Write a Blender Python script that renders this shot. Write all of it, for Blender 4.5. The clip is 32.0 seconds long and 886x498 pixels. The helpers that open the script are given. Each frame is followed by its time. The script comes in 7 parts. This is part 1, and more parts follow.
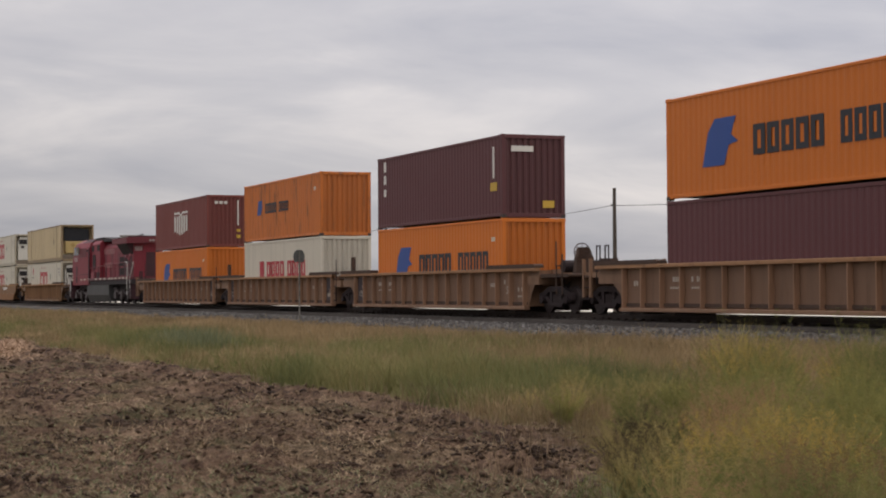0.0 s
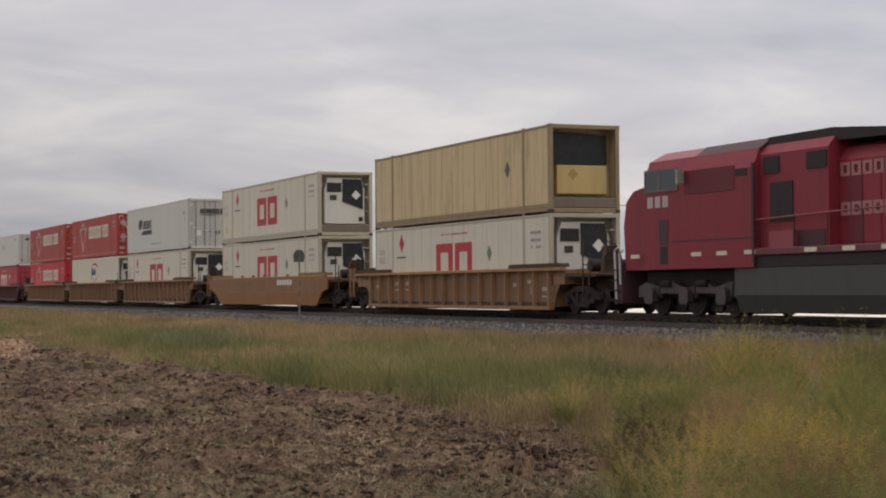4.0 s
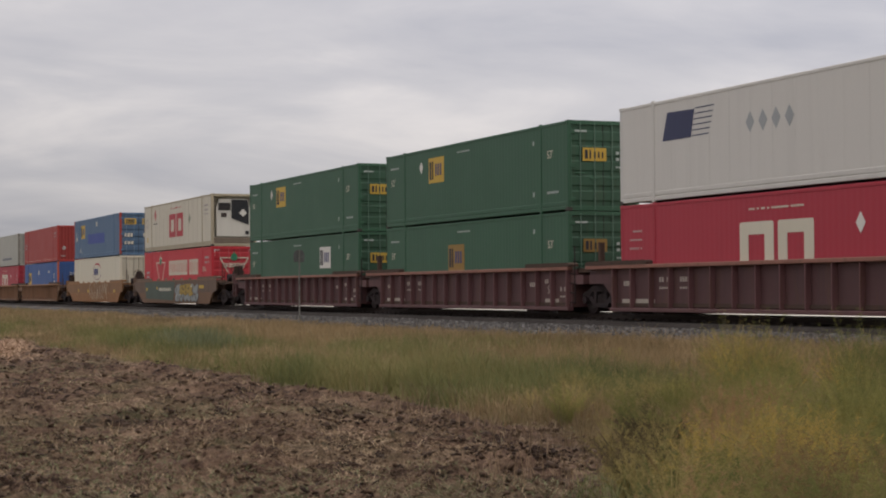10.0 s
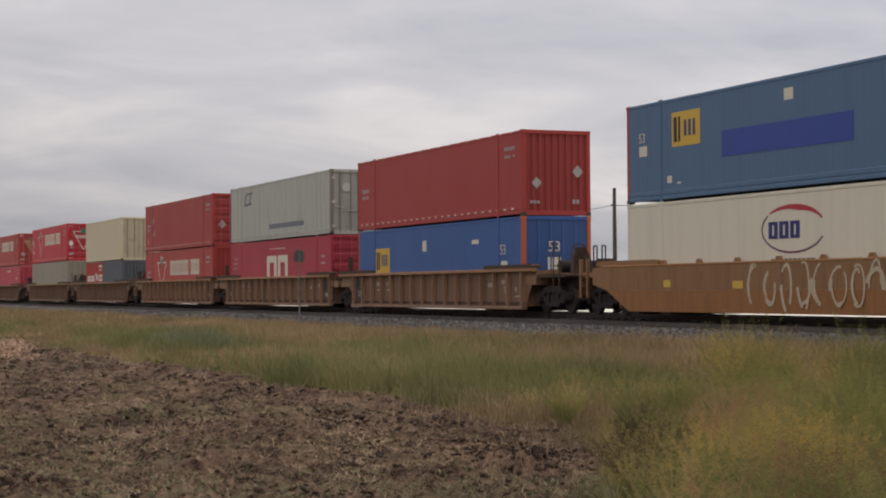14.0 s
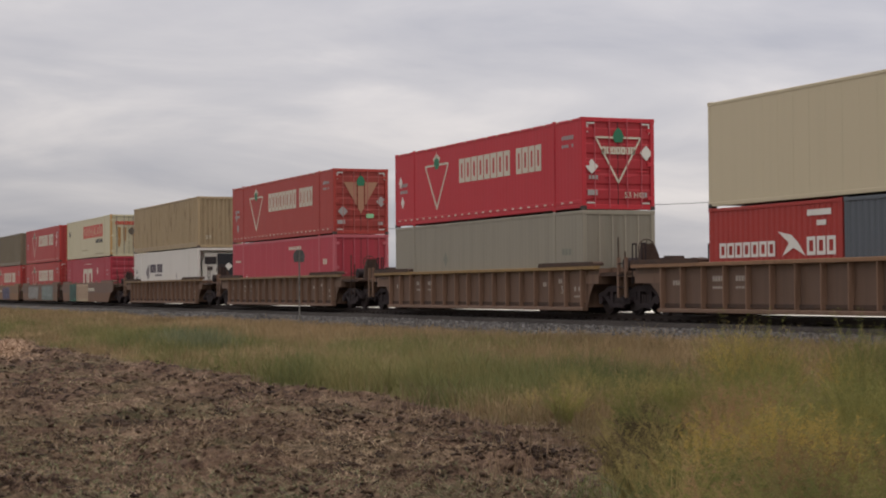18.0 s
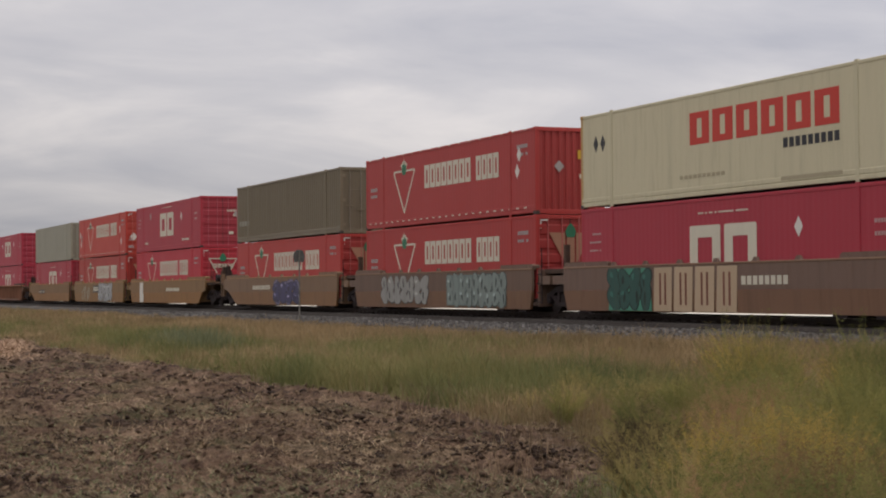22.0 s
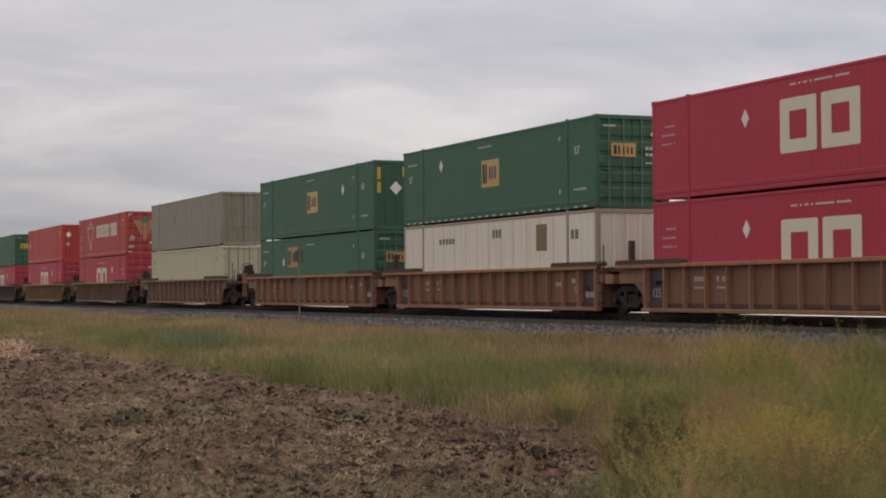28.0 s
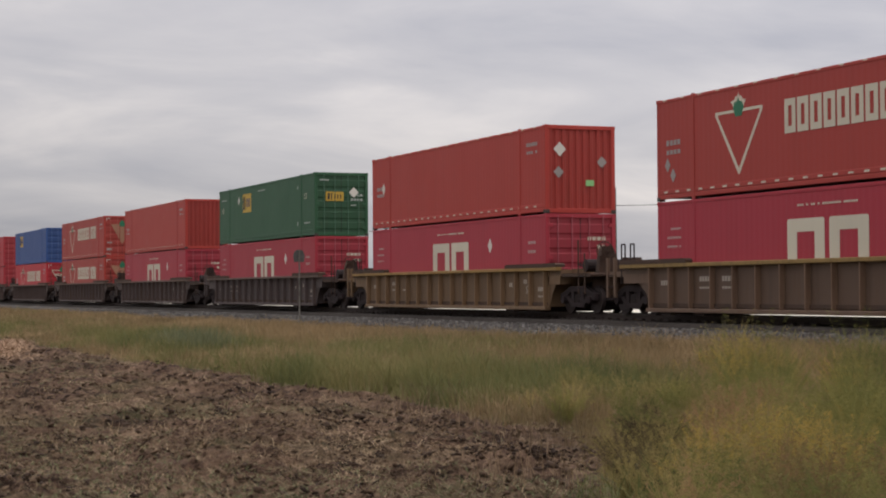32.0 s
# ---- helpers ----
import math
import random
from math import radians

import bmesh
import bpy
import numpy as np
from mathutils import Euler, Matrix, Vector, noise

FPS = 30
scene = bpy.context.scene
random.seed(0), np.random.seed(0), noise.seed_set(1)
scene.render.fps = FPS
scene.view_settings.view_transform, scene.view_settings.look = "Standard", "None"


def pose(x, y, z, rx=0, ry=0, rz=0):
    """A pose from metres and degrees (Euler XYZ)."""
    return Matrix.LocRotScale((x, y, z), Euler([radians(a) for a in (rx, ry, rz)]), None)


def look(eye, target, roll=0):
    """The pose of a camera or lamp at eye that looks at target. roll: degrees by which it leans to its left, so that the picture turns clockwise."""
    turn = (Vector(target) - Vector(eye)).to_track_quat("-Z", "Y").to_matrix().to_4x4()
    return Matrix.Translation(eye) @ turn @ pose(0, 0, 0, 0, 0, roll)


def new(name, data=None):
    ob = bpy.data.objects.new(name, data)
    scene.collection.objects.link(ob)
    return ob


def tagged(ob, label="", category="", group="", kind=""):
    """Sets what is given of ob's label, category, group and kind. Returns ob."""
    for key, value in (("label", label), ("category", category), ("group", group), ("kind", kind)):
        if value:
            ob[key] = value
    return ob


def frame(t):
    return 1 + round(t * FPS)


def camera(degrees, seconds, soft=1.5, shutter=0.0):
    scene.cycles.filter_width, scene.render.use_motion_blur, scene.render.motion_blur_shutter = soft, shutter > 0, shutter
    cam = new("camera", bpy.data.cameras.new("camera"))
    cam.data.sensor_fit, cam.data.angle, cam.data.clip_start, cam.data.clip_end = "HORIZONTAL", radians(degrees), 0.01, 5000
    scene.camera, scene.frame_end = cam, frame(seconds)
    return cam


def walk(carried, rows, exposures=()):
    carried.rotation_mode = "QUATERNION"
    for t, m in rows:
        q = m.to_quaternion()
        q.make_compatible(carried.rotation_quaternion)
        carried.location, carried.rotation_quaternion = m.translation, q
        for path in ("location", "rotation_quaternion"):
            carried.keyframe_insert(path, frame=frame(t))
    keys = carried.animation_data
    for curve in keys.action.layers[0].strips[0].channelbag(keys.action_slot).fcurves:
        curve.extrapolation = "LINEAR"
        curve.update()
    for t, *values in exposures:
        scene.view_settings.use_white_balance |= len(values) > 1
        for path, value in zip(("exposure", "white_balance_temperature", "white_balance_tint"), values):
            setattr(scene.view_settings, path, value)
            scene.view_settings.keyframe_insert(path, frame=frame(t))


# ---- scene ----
cam = camera(28.91, 32.0, soft=2.0)
EYE = Vector((0.0, 0.0, 1.6))
YAW, TILT = radians(67.238), radians(1.351)
AIM = Vector((-math.sin(YAW) * math.cos(TILT), math.cos(YAW) * math.cos(TILT), math.sin(TILT)))
VIEW = look(EYE, EYE + AIM * 100, -0.424)
walk(cam, [(0, VIEW), (32, VIEW)], [(0, 0.04, 6850, 13.5), (32, 0.04, 6850, 13.5)])

# ---- plan, in metres: the track runs along x, the train towards +x ----
RAIL = 0.82          # height of the rail's head over the field
MID = 26.05          # the track's centre line
TRAVEL = [(0, 0.0), (4, 87.18), (8, 173.98), (12, 260.57), (16, 347.5), (20, 434.5), (24, 521.06), (28, 607.36), (32, 693.95)]
MOVERS = []


# ---- light: an overcast sky ----
def build_world():
    w = bpy.data.worlds.new("sky")
    scene.world = w
    w.use_nodes = True
    nt = w.node_tree
    nt.nodes.clear()
    n, l = nt.nodes.new, nt.links.new
    out, mix = n("ShaderNodeOutputWorld"), n("ShaderNodeAddShader")
    sky, bsky, bcl = n("ShaderNodeTexSky"), n("ShaderNodeBackground"), n("ShaderNodeBackground")
    sky.sky_type, sky.sun_disc = "NISHITA", False
    sky.sun_elevation, sky.sun_rotation = radians(79), radians(114)
    bsky.inputs[1].default_value = 0.006
    l(sky.outputs[0], bsky.inputs[0])
    tc, sep = n("ShaderNodeTexCoord"), n("ShaderNodeSeparateXYZ")
    l(tc.outputs["Generated"], sep.inputs[0])

    def m(op, a, b=None, clamp=False):
        k = n("ShaderNodeMath")
        k.operation, k.use_clamp = op, clamp
        for i, v in enumerate((a, b)):
            if v is None:
                continue
            if isinstance(v, (int, float)):
                k.inputs[i].default_value = v
            else:
                l(v, k.inputs[i])
        return k.outputs[0]
    # clouds lie in a flat layer overhead, seen in perspective
    up = m("MAXIMUM", sep.outputs[2], 0.0)
    den = m("ADD", up, 0.22)
    cx, cy = m("DIVIDE", sep.outputs[0], den), m("DIVIDE", sep.outputs[1], den)
    com = n("ShaderNodeCombineXYZ")
    l(cx, com.inputs[0]), l(cy, com.inputs[1])

    def noise_of(scale, detail, rough, dist=0.0, offset=0.0, sx=1.0, sy=1.0):
        mp = n("ShaderNodeMapping")
        mp.inputs["Location"].default_value = (offset, offset * 0.7, 0)
        mp.inputs["Scale"].default_value = (sx, sy, 1)
        mp.inputs["Rotation"].default_value = (0, 0, radians(23))
        k = n("ShaderNodeTexNoise")
        k.inputs["Scale"].default_value, k.inputs["Detail"].default_value = scale, detail
        k.inputs["Roughness"].default_value, k.inputs["Distortion"].default_value = rough, dist
        l(com.outputs[0], mp.inputs[0]), l(mp.outputs[0], k.inputs[0])
        return k.outputs[0]
    a = noise_of(0.85, 6, 0.5, 0.5, 3.1, 1.0, 0.75)
    b = noise_of(2.6, 6, 0.55, 0.4, 7.7, 1.0, 0.7)
    c = m("ADD", m("MULTIPLY", a, 0.66), m("MULTIPLY", b, 0.34))
    ramp = n("ShaderNodeValToRGB")
    el = ramp.color_ramp.elements
    el[0].position, el[0].color = 0.37, (0.325, 0.343, 0.395, 1)
    el[1].position, el[1].color = 0.64, (0.665, 0.652, 0.65, 1)
    e = el.new(0.50)
    e.color = (0.455, 0.463, 0.495, 1)
    l(c, ramp.inputs[0])
    # brighter overhead than at the horizon
    gain = m("ADD", 1.02, m("MULTIPLY", up, 1.7))
    low = m("SUBTRACT", 1.0, m("MULTIPLY", up, 9.0), True)
    # a little brighter across the track than along it
    side = m("MULTIPLY", m("SUBTRACT", m("ABSOLUTE", sep.outputs[1]), 0.387), 0.4)
    gain2 = m("ADD", m("ADD", gain, m("MULTIPLY", low, -0.13)), side)
    l(ramp.outputs[0], bcl.inputs[0]), l(gain2, bcl.inputs[1])
    l(bsky.outputs[0], mix.inputs[0]), l(bcl.outputs[0], mix.inputs[1])
    l(mix.outputs[0], out.inputs[0])


build_world()
SUN = new("sun", bpy.data.lights.new("sun", "SUN"))
SUN.data.energy, SUN.data.angle, SUN.data.color = 1.0, radians(30), (1.0, 0.965, 0.91)
SUN.matrix_basis = look((0, 0, 50), (-9, 4, 0))


# ---- materials ----
def lin(c, gain=1.0):
    return tuple(min(0.92, ((v / 255) / 12.92 if v / 255 < 0.04045 else ((v / 255 + 0.055) / 1.055) ** 2.4) * gain) for v in c) + (1.0,)


MATS = {}


class Nodes:
    def __init__(self, name):
        self.mat = bpy.data.materials.new(name)
        self.mat.use_nodes = True
        self.nt = self.mat.node_tree
        self.bsdf = self.nt.nodes["Principled BSDF"]
        self.tc = self.nt.nodes.new("ShaderNodeTexCoord")
        self.info = self.nt.nodes.new("ShaderNodeObjectInfo")
        self.geo = self.nt.nodes.new("ShaderNodeNewGeometry")

    def link(self, a, b):
        self.nt.links.new(a, b)

    def noise(self, scale, detail=4, rough=0.55, stretch=(1, 1, 1), coords="Object", dist=0.0, shift=True):
        mp = self.nt.nodes.new("ShaderNodeMapping")
        mp.inputs["Scale"].default_value = stretch
        k = self.nt.nodes.new("ShaderNodeTexNoise")
        k.noise_dimensions = "4D"
        k.inputs["Scale"].default_value, k.inputs["Detail"].default_value = scale, detail
        k.inputs["Roughness"].default_value, k.inputs["Distortion"].default_value = rough, dist
        src = self.geo.outputs["Position"] if coords == "World" else self.tc.outputs[coords]
        self.link(src, mp.inputs[0]), self.link(mp.outputs[0], k.inputs["Vector"])
        if shift:
            self.link(self.math("MULTIPLY", self.info.outputs["Random"], 40.0), k.inputs["W"])
        return k.outputs[0]

    def math(self, op, a, b=None, clamp=False):
        k = self.nt.nodes.new("ShaderNodeMath")
        k.operation, k.use_clamp = op, clamp
        for i, v in enumerate((a, b)):
            if v is None:
                continue
            if isinstance(v, (int, float)):
                k.inputs[i].default_value = v
            else:
                self.link(v, k.inputs[i])
        return k.outputs[0]

    def ramp(self, f, stops):
        k = self.nt.nodes.new("ShaderNodeValToRGB")
        el = k.color_ramp.elements
        while len(el) < len(stops):
            el.new(0.5)
        for e, (p, c) in zip(el, stops):
            e.position, e.color = p, c
        self.link(f, k.inputs[0])
        return k.outputs[0]

    def mix(self, f, a, b, mode="MIX"):
        k = self.nt.nodes.new("ShaderNodeMix")
        k.data_type, k.blend_type = "RGBA", mode
        for i, v in ((0, f), (6, a), (7, b)):
            if isinstance(v, (int, float)):
                k.inputs[i].default_value = v
            elif isinstance(v, tuple):
                k.inputs[i].default_value = v
            else:
                self.link(v, k.inputs[i])
        return k.outputs[2]

    def bump(self, h, strength, distance):
        k = self.nt.nodes.new("ShaderNodeBump")
        k.inputs["Strength"].default_value, k.inputs["Distance"].default_value = strength, distance
        self.link(h, k.inputs["Height"]), self.link(k.outputs[0], self.bsdf.inputs["Normal"])


def paint(rgb, dirt=0.35, rust=0.0, rough=0.55, gain=1.0):
    """Weathered paint on steel: faded patches, rain streaks, grime and rust spots."""
    key = ("paint", rgb, dirt, rust, rough, gain)
    if key in MATS:
        return MATS[key]
    k = Nodes("paint")
    g_ = sum(rgb) / 3
    base = lin(tuple(v * 0.95 + g_ * 0.05 for v in rgb), gain * 0.755)
    patch = k.noise(0.55, 5, 0.6)
    streak = k.noise(1.0, 5, 0.6, (3.2, 3.2, 0.2))
    fine = k.noise(14, 3, 0.6)
    c = k.mix(k.math("MULTIPLY", k.ramp(patch, [(0.35, (0, 0, 0, 1)), (0.7, (1, 1, 1, 1))]), 0.35 * dirt + 0.06), base,
              tuple(min(0.9, v * 0.95 + 0.022) for v in base[:3]) + (1,))
    dark = tuple(v * 0.45 + 0.006 for v in base[:3]) + (1,)
    c = k.mix(k.math("MULTIPLY", k.ramp(streak, [(0.48, (0, 0, 0, 1)), (0.78, (1, 1, 1, 1))]), dirt * 0.6), c, dark)
    c = k.mix(k.math("MULTIPLY", k.ramp(fine, [(0.5, (0, 0, 0, 1)), (0.75, (1, 1, 1, 1))]), 0.12 * dirt), c, (0.1, 0.085, 0.07, 1))
    if rust:
        spots = k.noise(1.0, 6, 0.72, (4.2, 4.2, 0.55))
        c = k.mix(k.math("MULTIPLY", k.ramp(spots, [(0.53, (0, 0, 0, 1)), (0.62, (1, 1, 1, 1))]), rust), c, (0.09, 0.045, 0.02, 1))
    val = k.math("ADD", 0.95, k.math("MULTIPLY", k.info.outputs["Random"], 0.1))
    hsv = k.nt.nodes.new("ShaderNodeHueSaturation")
    k.link(val, hsv.inputs["Value"]), k.link(c, hsv.inputs["Color"])
    k.link(hsv.outputs[0], k.bsdf.inputs["Base Color"])
    k.link(k.math("ADD", rough - 0.08, k.math("MULTIPLY", patch, 0.2)), k.bsdf.inputs["Roughness"])
    k.bsdf.inputs["Specular IOR Level"].default_value = 0.35
    k.bump(k.math("ADD", fine, k.math("MULTIPLY", patch, 2.0)), 0.25, 0.004)
    MATS[key] = k.mat
    return k.mat


def metal(rgb, rough=0.6, metallic=0.4, gain=1.0):
    """Dark, greasy or bare steel."""
    key = ("metal", rgb, rough, metallic)
    if key in MATS:
        return MATS[key]
    k = Nodes("steel")
    a, b = k.noise(3.5, 5, 0.65), k.noise(22, 3, 0.6)
    base = lin(rgb, gain)
    c = k.mix(k.ramp(a, [(0.4, (0, 0, 0, 1)), (0.68, (1, 1, 1, 1))]), base, tuple(v * 0.5 + 0.015 for v in base[:3]) + (1,))
    c = k.mix(k.math("MULTIPLY", k.ramp(b, [(0.52, (0, 0, 0, 1)), (0.7, (1, 1, 1, 1))]), 0.35), c, (0.075, 0.045, 0.028, 1))
    k.link(c, k.bsdf.inputs["Base Color"])
    k.bsdf.inputs["Metallic"].default_value = metallic
    k.link(k.math("ADD", rough - 0.1, k.math("MULTIPLY", a, 0.2)), k.bsdf.inputs["Roughness"])
    k.bump(b, 0.3, 0.003)
    k.bsdf.inputs["Specular IOR Level"].default_value = 0.25
    MATS[key] = k.mat
    return k.mat


def ground_mat(name, stops, scales, rough=0.95, bump=0.05, extra=None):
    k = Nodes(name)
    big = k.noise(scales[0], 5, 0.6, coords="World", shift=False)
    mid = k.noise(scales[1], 5, 0.65, coords="World", shift=False)
    fine = k.noise(scales[2], 4, 0.7, coords="World", shift=False)
    f = k.math("ADD", k.math("MULTIPLY", big, 0.35), k.math("ADD", k.math("MULTIPLY", mid, 0.35), k.math("MULTIPLY", fine, 0.3)))
    c = k.ramp(f, stops)
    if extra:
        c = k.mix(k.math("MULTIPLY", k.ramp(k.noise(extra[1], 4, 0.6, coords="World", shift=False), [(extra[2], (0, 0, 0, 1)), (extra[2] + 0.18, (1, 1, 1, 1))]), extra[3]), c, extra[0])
    k.link(c, k.bsdf.inputs["Base Color"])
    k.bsdf.inputs["Roughness"].default_value = rough
    k.bsdf.inputs["Specular IOR Level"].default_value = 0.15
    k.bump(k.math("ADD", mid, fine), 0.7, bump)
    return k.mat


def island_mat(name, stops, rough=0.8, translucent=0.0, patch=None):
    """Each loose piece takes its own shade; patches drift the mix over metres."""
    k = Nodes(name)
    f = k.geo.outputs["Random Per Island"]
    if patch:
        p = k.noise(patch, 3, 0.5, coords="World", shift=False)
        f = k.math("ADD", k.math("MULTIPLY", f, 0.45), k.math("SUBTRACT", k.math("MULTIPLY", p, 2.3), 0.87), True)
    c = k.ramp(f, stops)
    k.link(c, k.bsdf.inputs["Base Color"])
    k.bsdf.inputs["Roughness"].default_value = rough
    k.bsdf.inputs["Specular IOR Level"].default_value = 0.2
    if translucent:
        t, m_ = k.nt.nodes.new("ShaderNodeBsdfTranslucent"), k.nt.nodes.new("ShaderNodeMixShader")
        k.link(c, t.inputs[0])
        m_.inputs[0].default_value = translucent
        k.link(k.bsdf.outputs[0], m_.inputs[1]), k.link(t.outputs[0], m_.inputs[2])
        k.link(m_.outputs[0], k.nt.nodes["Material Output"].inputs[0])
    return k.mat


# ---- mesh helpers ----
class Shape:
    """Vertices and faces gathered into one mesh."""

    def __init__(self):
        self.v, self.f = [], []

    def add(self, verts, faces):
        o = len(self.v)
        self.v += [tuple(p) for p in verts]
        self.f += [tuple(i + o for i in q) for q in faces]
        return self

    def prism(self, poly, axis, a, b):
        """A polygon in the plane across axis (0 x, 1 y, 2 z), drawn out from a to b."""
        if a > b:
            a, b = b, a
        n = len(poly)
        area = sum(poly[i][0] * poly[(i + 1) % n][1] - poly[(i + 1) % n][0] * poly[i][1] for i in range(n))
        if (area > 0) != (axis != 1):
            poly = poly[::-1]
        put = {0: lambda p, s: (s, p[0], p[1]), 1: lambda p, s: (p[0], s, p[1]), 2: lambda p, s: (p[0], p[1], s)}[axis]
        vs = [put(p, a) for p in poly] + [put(p, b) for p in poly]
        fs = [tuple(range(n))[::-1], tuple(range(n, 2 * n))] + [(i, (i + 1) % n, n + (i + 1) % n, n + i) for i in range(n)]
        return self.add(vs, fs)

    def box(self, x0, x1, y0, y1, z0, z1, c=0.0, axis=None):
        """A box; with c its long edges are chamfered."""
        lo, hi = (x0, y0, z0), (x1, y1, z1)
        if axis is None:
            axis = max(range(3), key=lambda i: hi[i] - lo[i]) if c else 0
        u, w = [i for i in range(3) if i != axis]
        a0, a1, b0, b1 = lo[u], hi[u], lo[w], hi[w]
        c = min(c, (a1 - a0) * 0.45, (b1 - b0) * 0.45)
        if c > 0:
            poly = [(a0 + c, b0), (a1 - c, b0), (a1, b0 + c), (a1, b1 - c), (a1 - c, b1), (a0 + c, b1), (a0, b1 - c), (a0, b0 + c)]
        else:
            poly = [(a0, b0), (a1, b0), (a1, b1), (a0, b1)]
        return self.prism(poly, axis, lo[axis], hi[axis])

    def cyl(self, p, axis, r, a, b, n=12, r2=None):
        """A round bar about the axis through p (the two other coordinates), from a to b."""
        r2 = r if r2 is None else r2
        put = {0: lambda u, w, s: (s, u, w), 1: lambda u, w, s: (u, s, w), 2: lambda u, w, s: (u, w, s)}[axis]
        vs = []
        for rr, s in ((r, a), (r2, b)):
            vs += [put(p[0] + rr * math.cos(2 * math.pi * i / n), p[1] + rr * math.sin(2 * math.pi * i / n), s) for i in range(n)]
        fs = [tuple(range(n))[::-1], tuple(range(n, 2 * n))] + [(i, (i + 1) % n, n + (i + 1) % n, n + i) for i in range(n)]
        if axis == 1:
            fs = [q[::-1] for q in fs]
        return self.add(vs, fs)

    def bar(self, p, q, r, n=6):
        """A thin round bar from p to q."""
        p, q = Vector(p), Vector(q)
        d = (q - p).normalized()
        u = d.orthogonal().normalized()
        w = d.cross(u)
        vs = [s + (u * math.cos(2 * math.pi * i / n) + w * math.sin(2 * math.pi * i / n)) * r for s in (p, q) for i in range(n)]
        return self.add(vs, [tuple(range(n))[::-1], tuple(range(n, 2 * n))] + [(i, (i + 1) % n, n + (i + 1) % n, n + i) for i in range(n)])

    def mesh(self, name, mat, smooth=False):
        me = bpy.data.meshes.new(name)
        me.from_pydata(self.v, [], self.f)
        me.materials.append(mat)
        if smooth:
            me.shade_smooth()
        me.update()
        return me


CACHE = {}


def part(name, shape, material, parent, label="", key=None, smooth=False, at=None):
    """Links a shape as one mesh object under a thing or a part. Parts with one key share their mesh."""
    k = (key, material.name) if key is not None else None
    if k is not None and k in CACHE:
        me = CACHE[k]
    else:
        me = (shape() if callable(shape) else shape).mesh(name, material, smooth)
        if k is not None:
            CACHE[k] = me
    ob = new(name, me)
    ob.parent = parent
    if at:
        ob.matrix_basis = Matrix.Translation(at)
    if label:
        tagged(ob, label)
    return ob


def thing(name, label, category, group="", kind=""):
    return tagged(new(name), label, category, group, kind)


# ---- the ground ----
def field_edge(x):
    """Where the ploughed field ends and the grass begins."""
    if x < -19:
        e = 9.0
    elif x < -11:
        e = 9.0 - 2.9 * ((x + 19) / 8) ** 1.15
    else:
        e = 6.1 - 0.9 * (x + 11)
    return e + 0.6 * noise.noise(Vector((x * 0.4, 3.3, 0))) + 0.5 * noise.noise(Vector((x * 1.5, 8.1, 0)))


def lie(y):
    """Height of the bare land across the track."""
    d = abs(y - MID)
    if d < 5.2:
        return 0.16
    if d < 12:
        return 0.16 - 0.10 * (d - 5.2) / 6.8
    return max(0.0, 0.06 - 0.01 * (d - 12))


# the darkest soil stop paints in the shade between furrow lumps
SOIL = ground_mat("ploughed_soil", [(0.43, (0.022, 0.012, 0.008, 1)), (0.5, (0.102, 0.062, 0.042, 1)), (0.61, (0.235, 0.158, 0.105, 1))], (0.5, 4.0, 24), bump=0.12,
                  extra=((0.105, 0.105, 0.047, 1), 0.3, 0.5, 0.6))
VERGE = ground_mat("grass_soil", [(0.36, (0.05, 0.042, 0.02, 1)), (0.5, (0.11, 0.10, 0.045, 1)), (0.66, (0.19, 0.155, 0.075, 1))], (0.12, 1.2, 9), bump=0.05)
STUBBLE = ground_mat("pale_stubble", [(0.36, (0.50, 0.46, 0.38, 1)), (0.52, (0.64, 0.60, 0.52, 1)), (0.66, (0.74, 0.70, 0.62, 1))], (0.05, 0.6, 6), bump=0.04)


def tilth(x, y):
    """Relief of the tilled soil: furrow swell, clods and pits."""
    p = Vector((x, y, 0))
    n1, n2, n3, n4 = noise.noise(p * 0.8), noise.noise(p * 2.4 + Vector((5, 1, 0))), noise.noise(p * 5.5 + Vector((1, 9, 0))), noise.noise(p * 11 + Vector((4, 2, 0)))
    return 0.06 * n1 + 0.13 * n2 + 0.12 * (0.55 - abs(n3) * 2.0) * (0.7 + 0.8 * n1) + 0.045 * n4 - 0.03


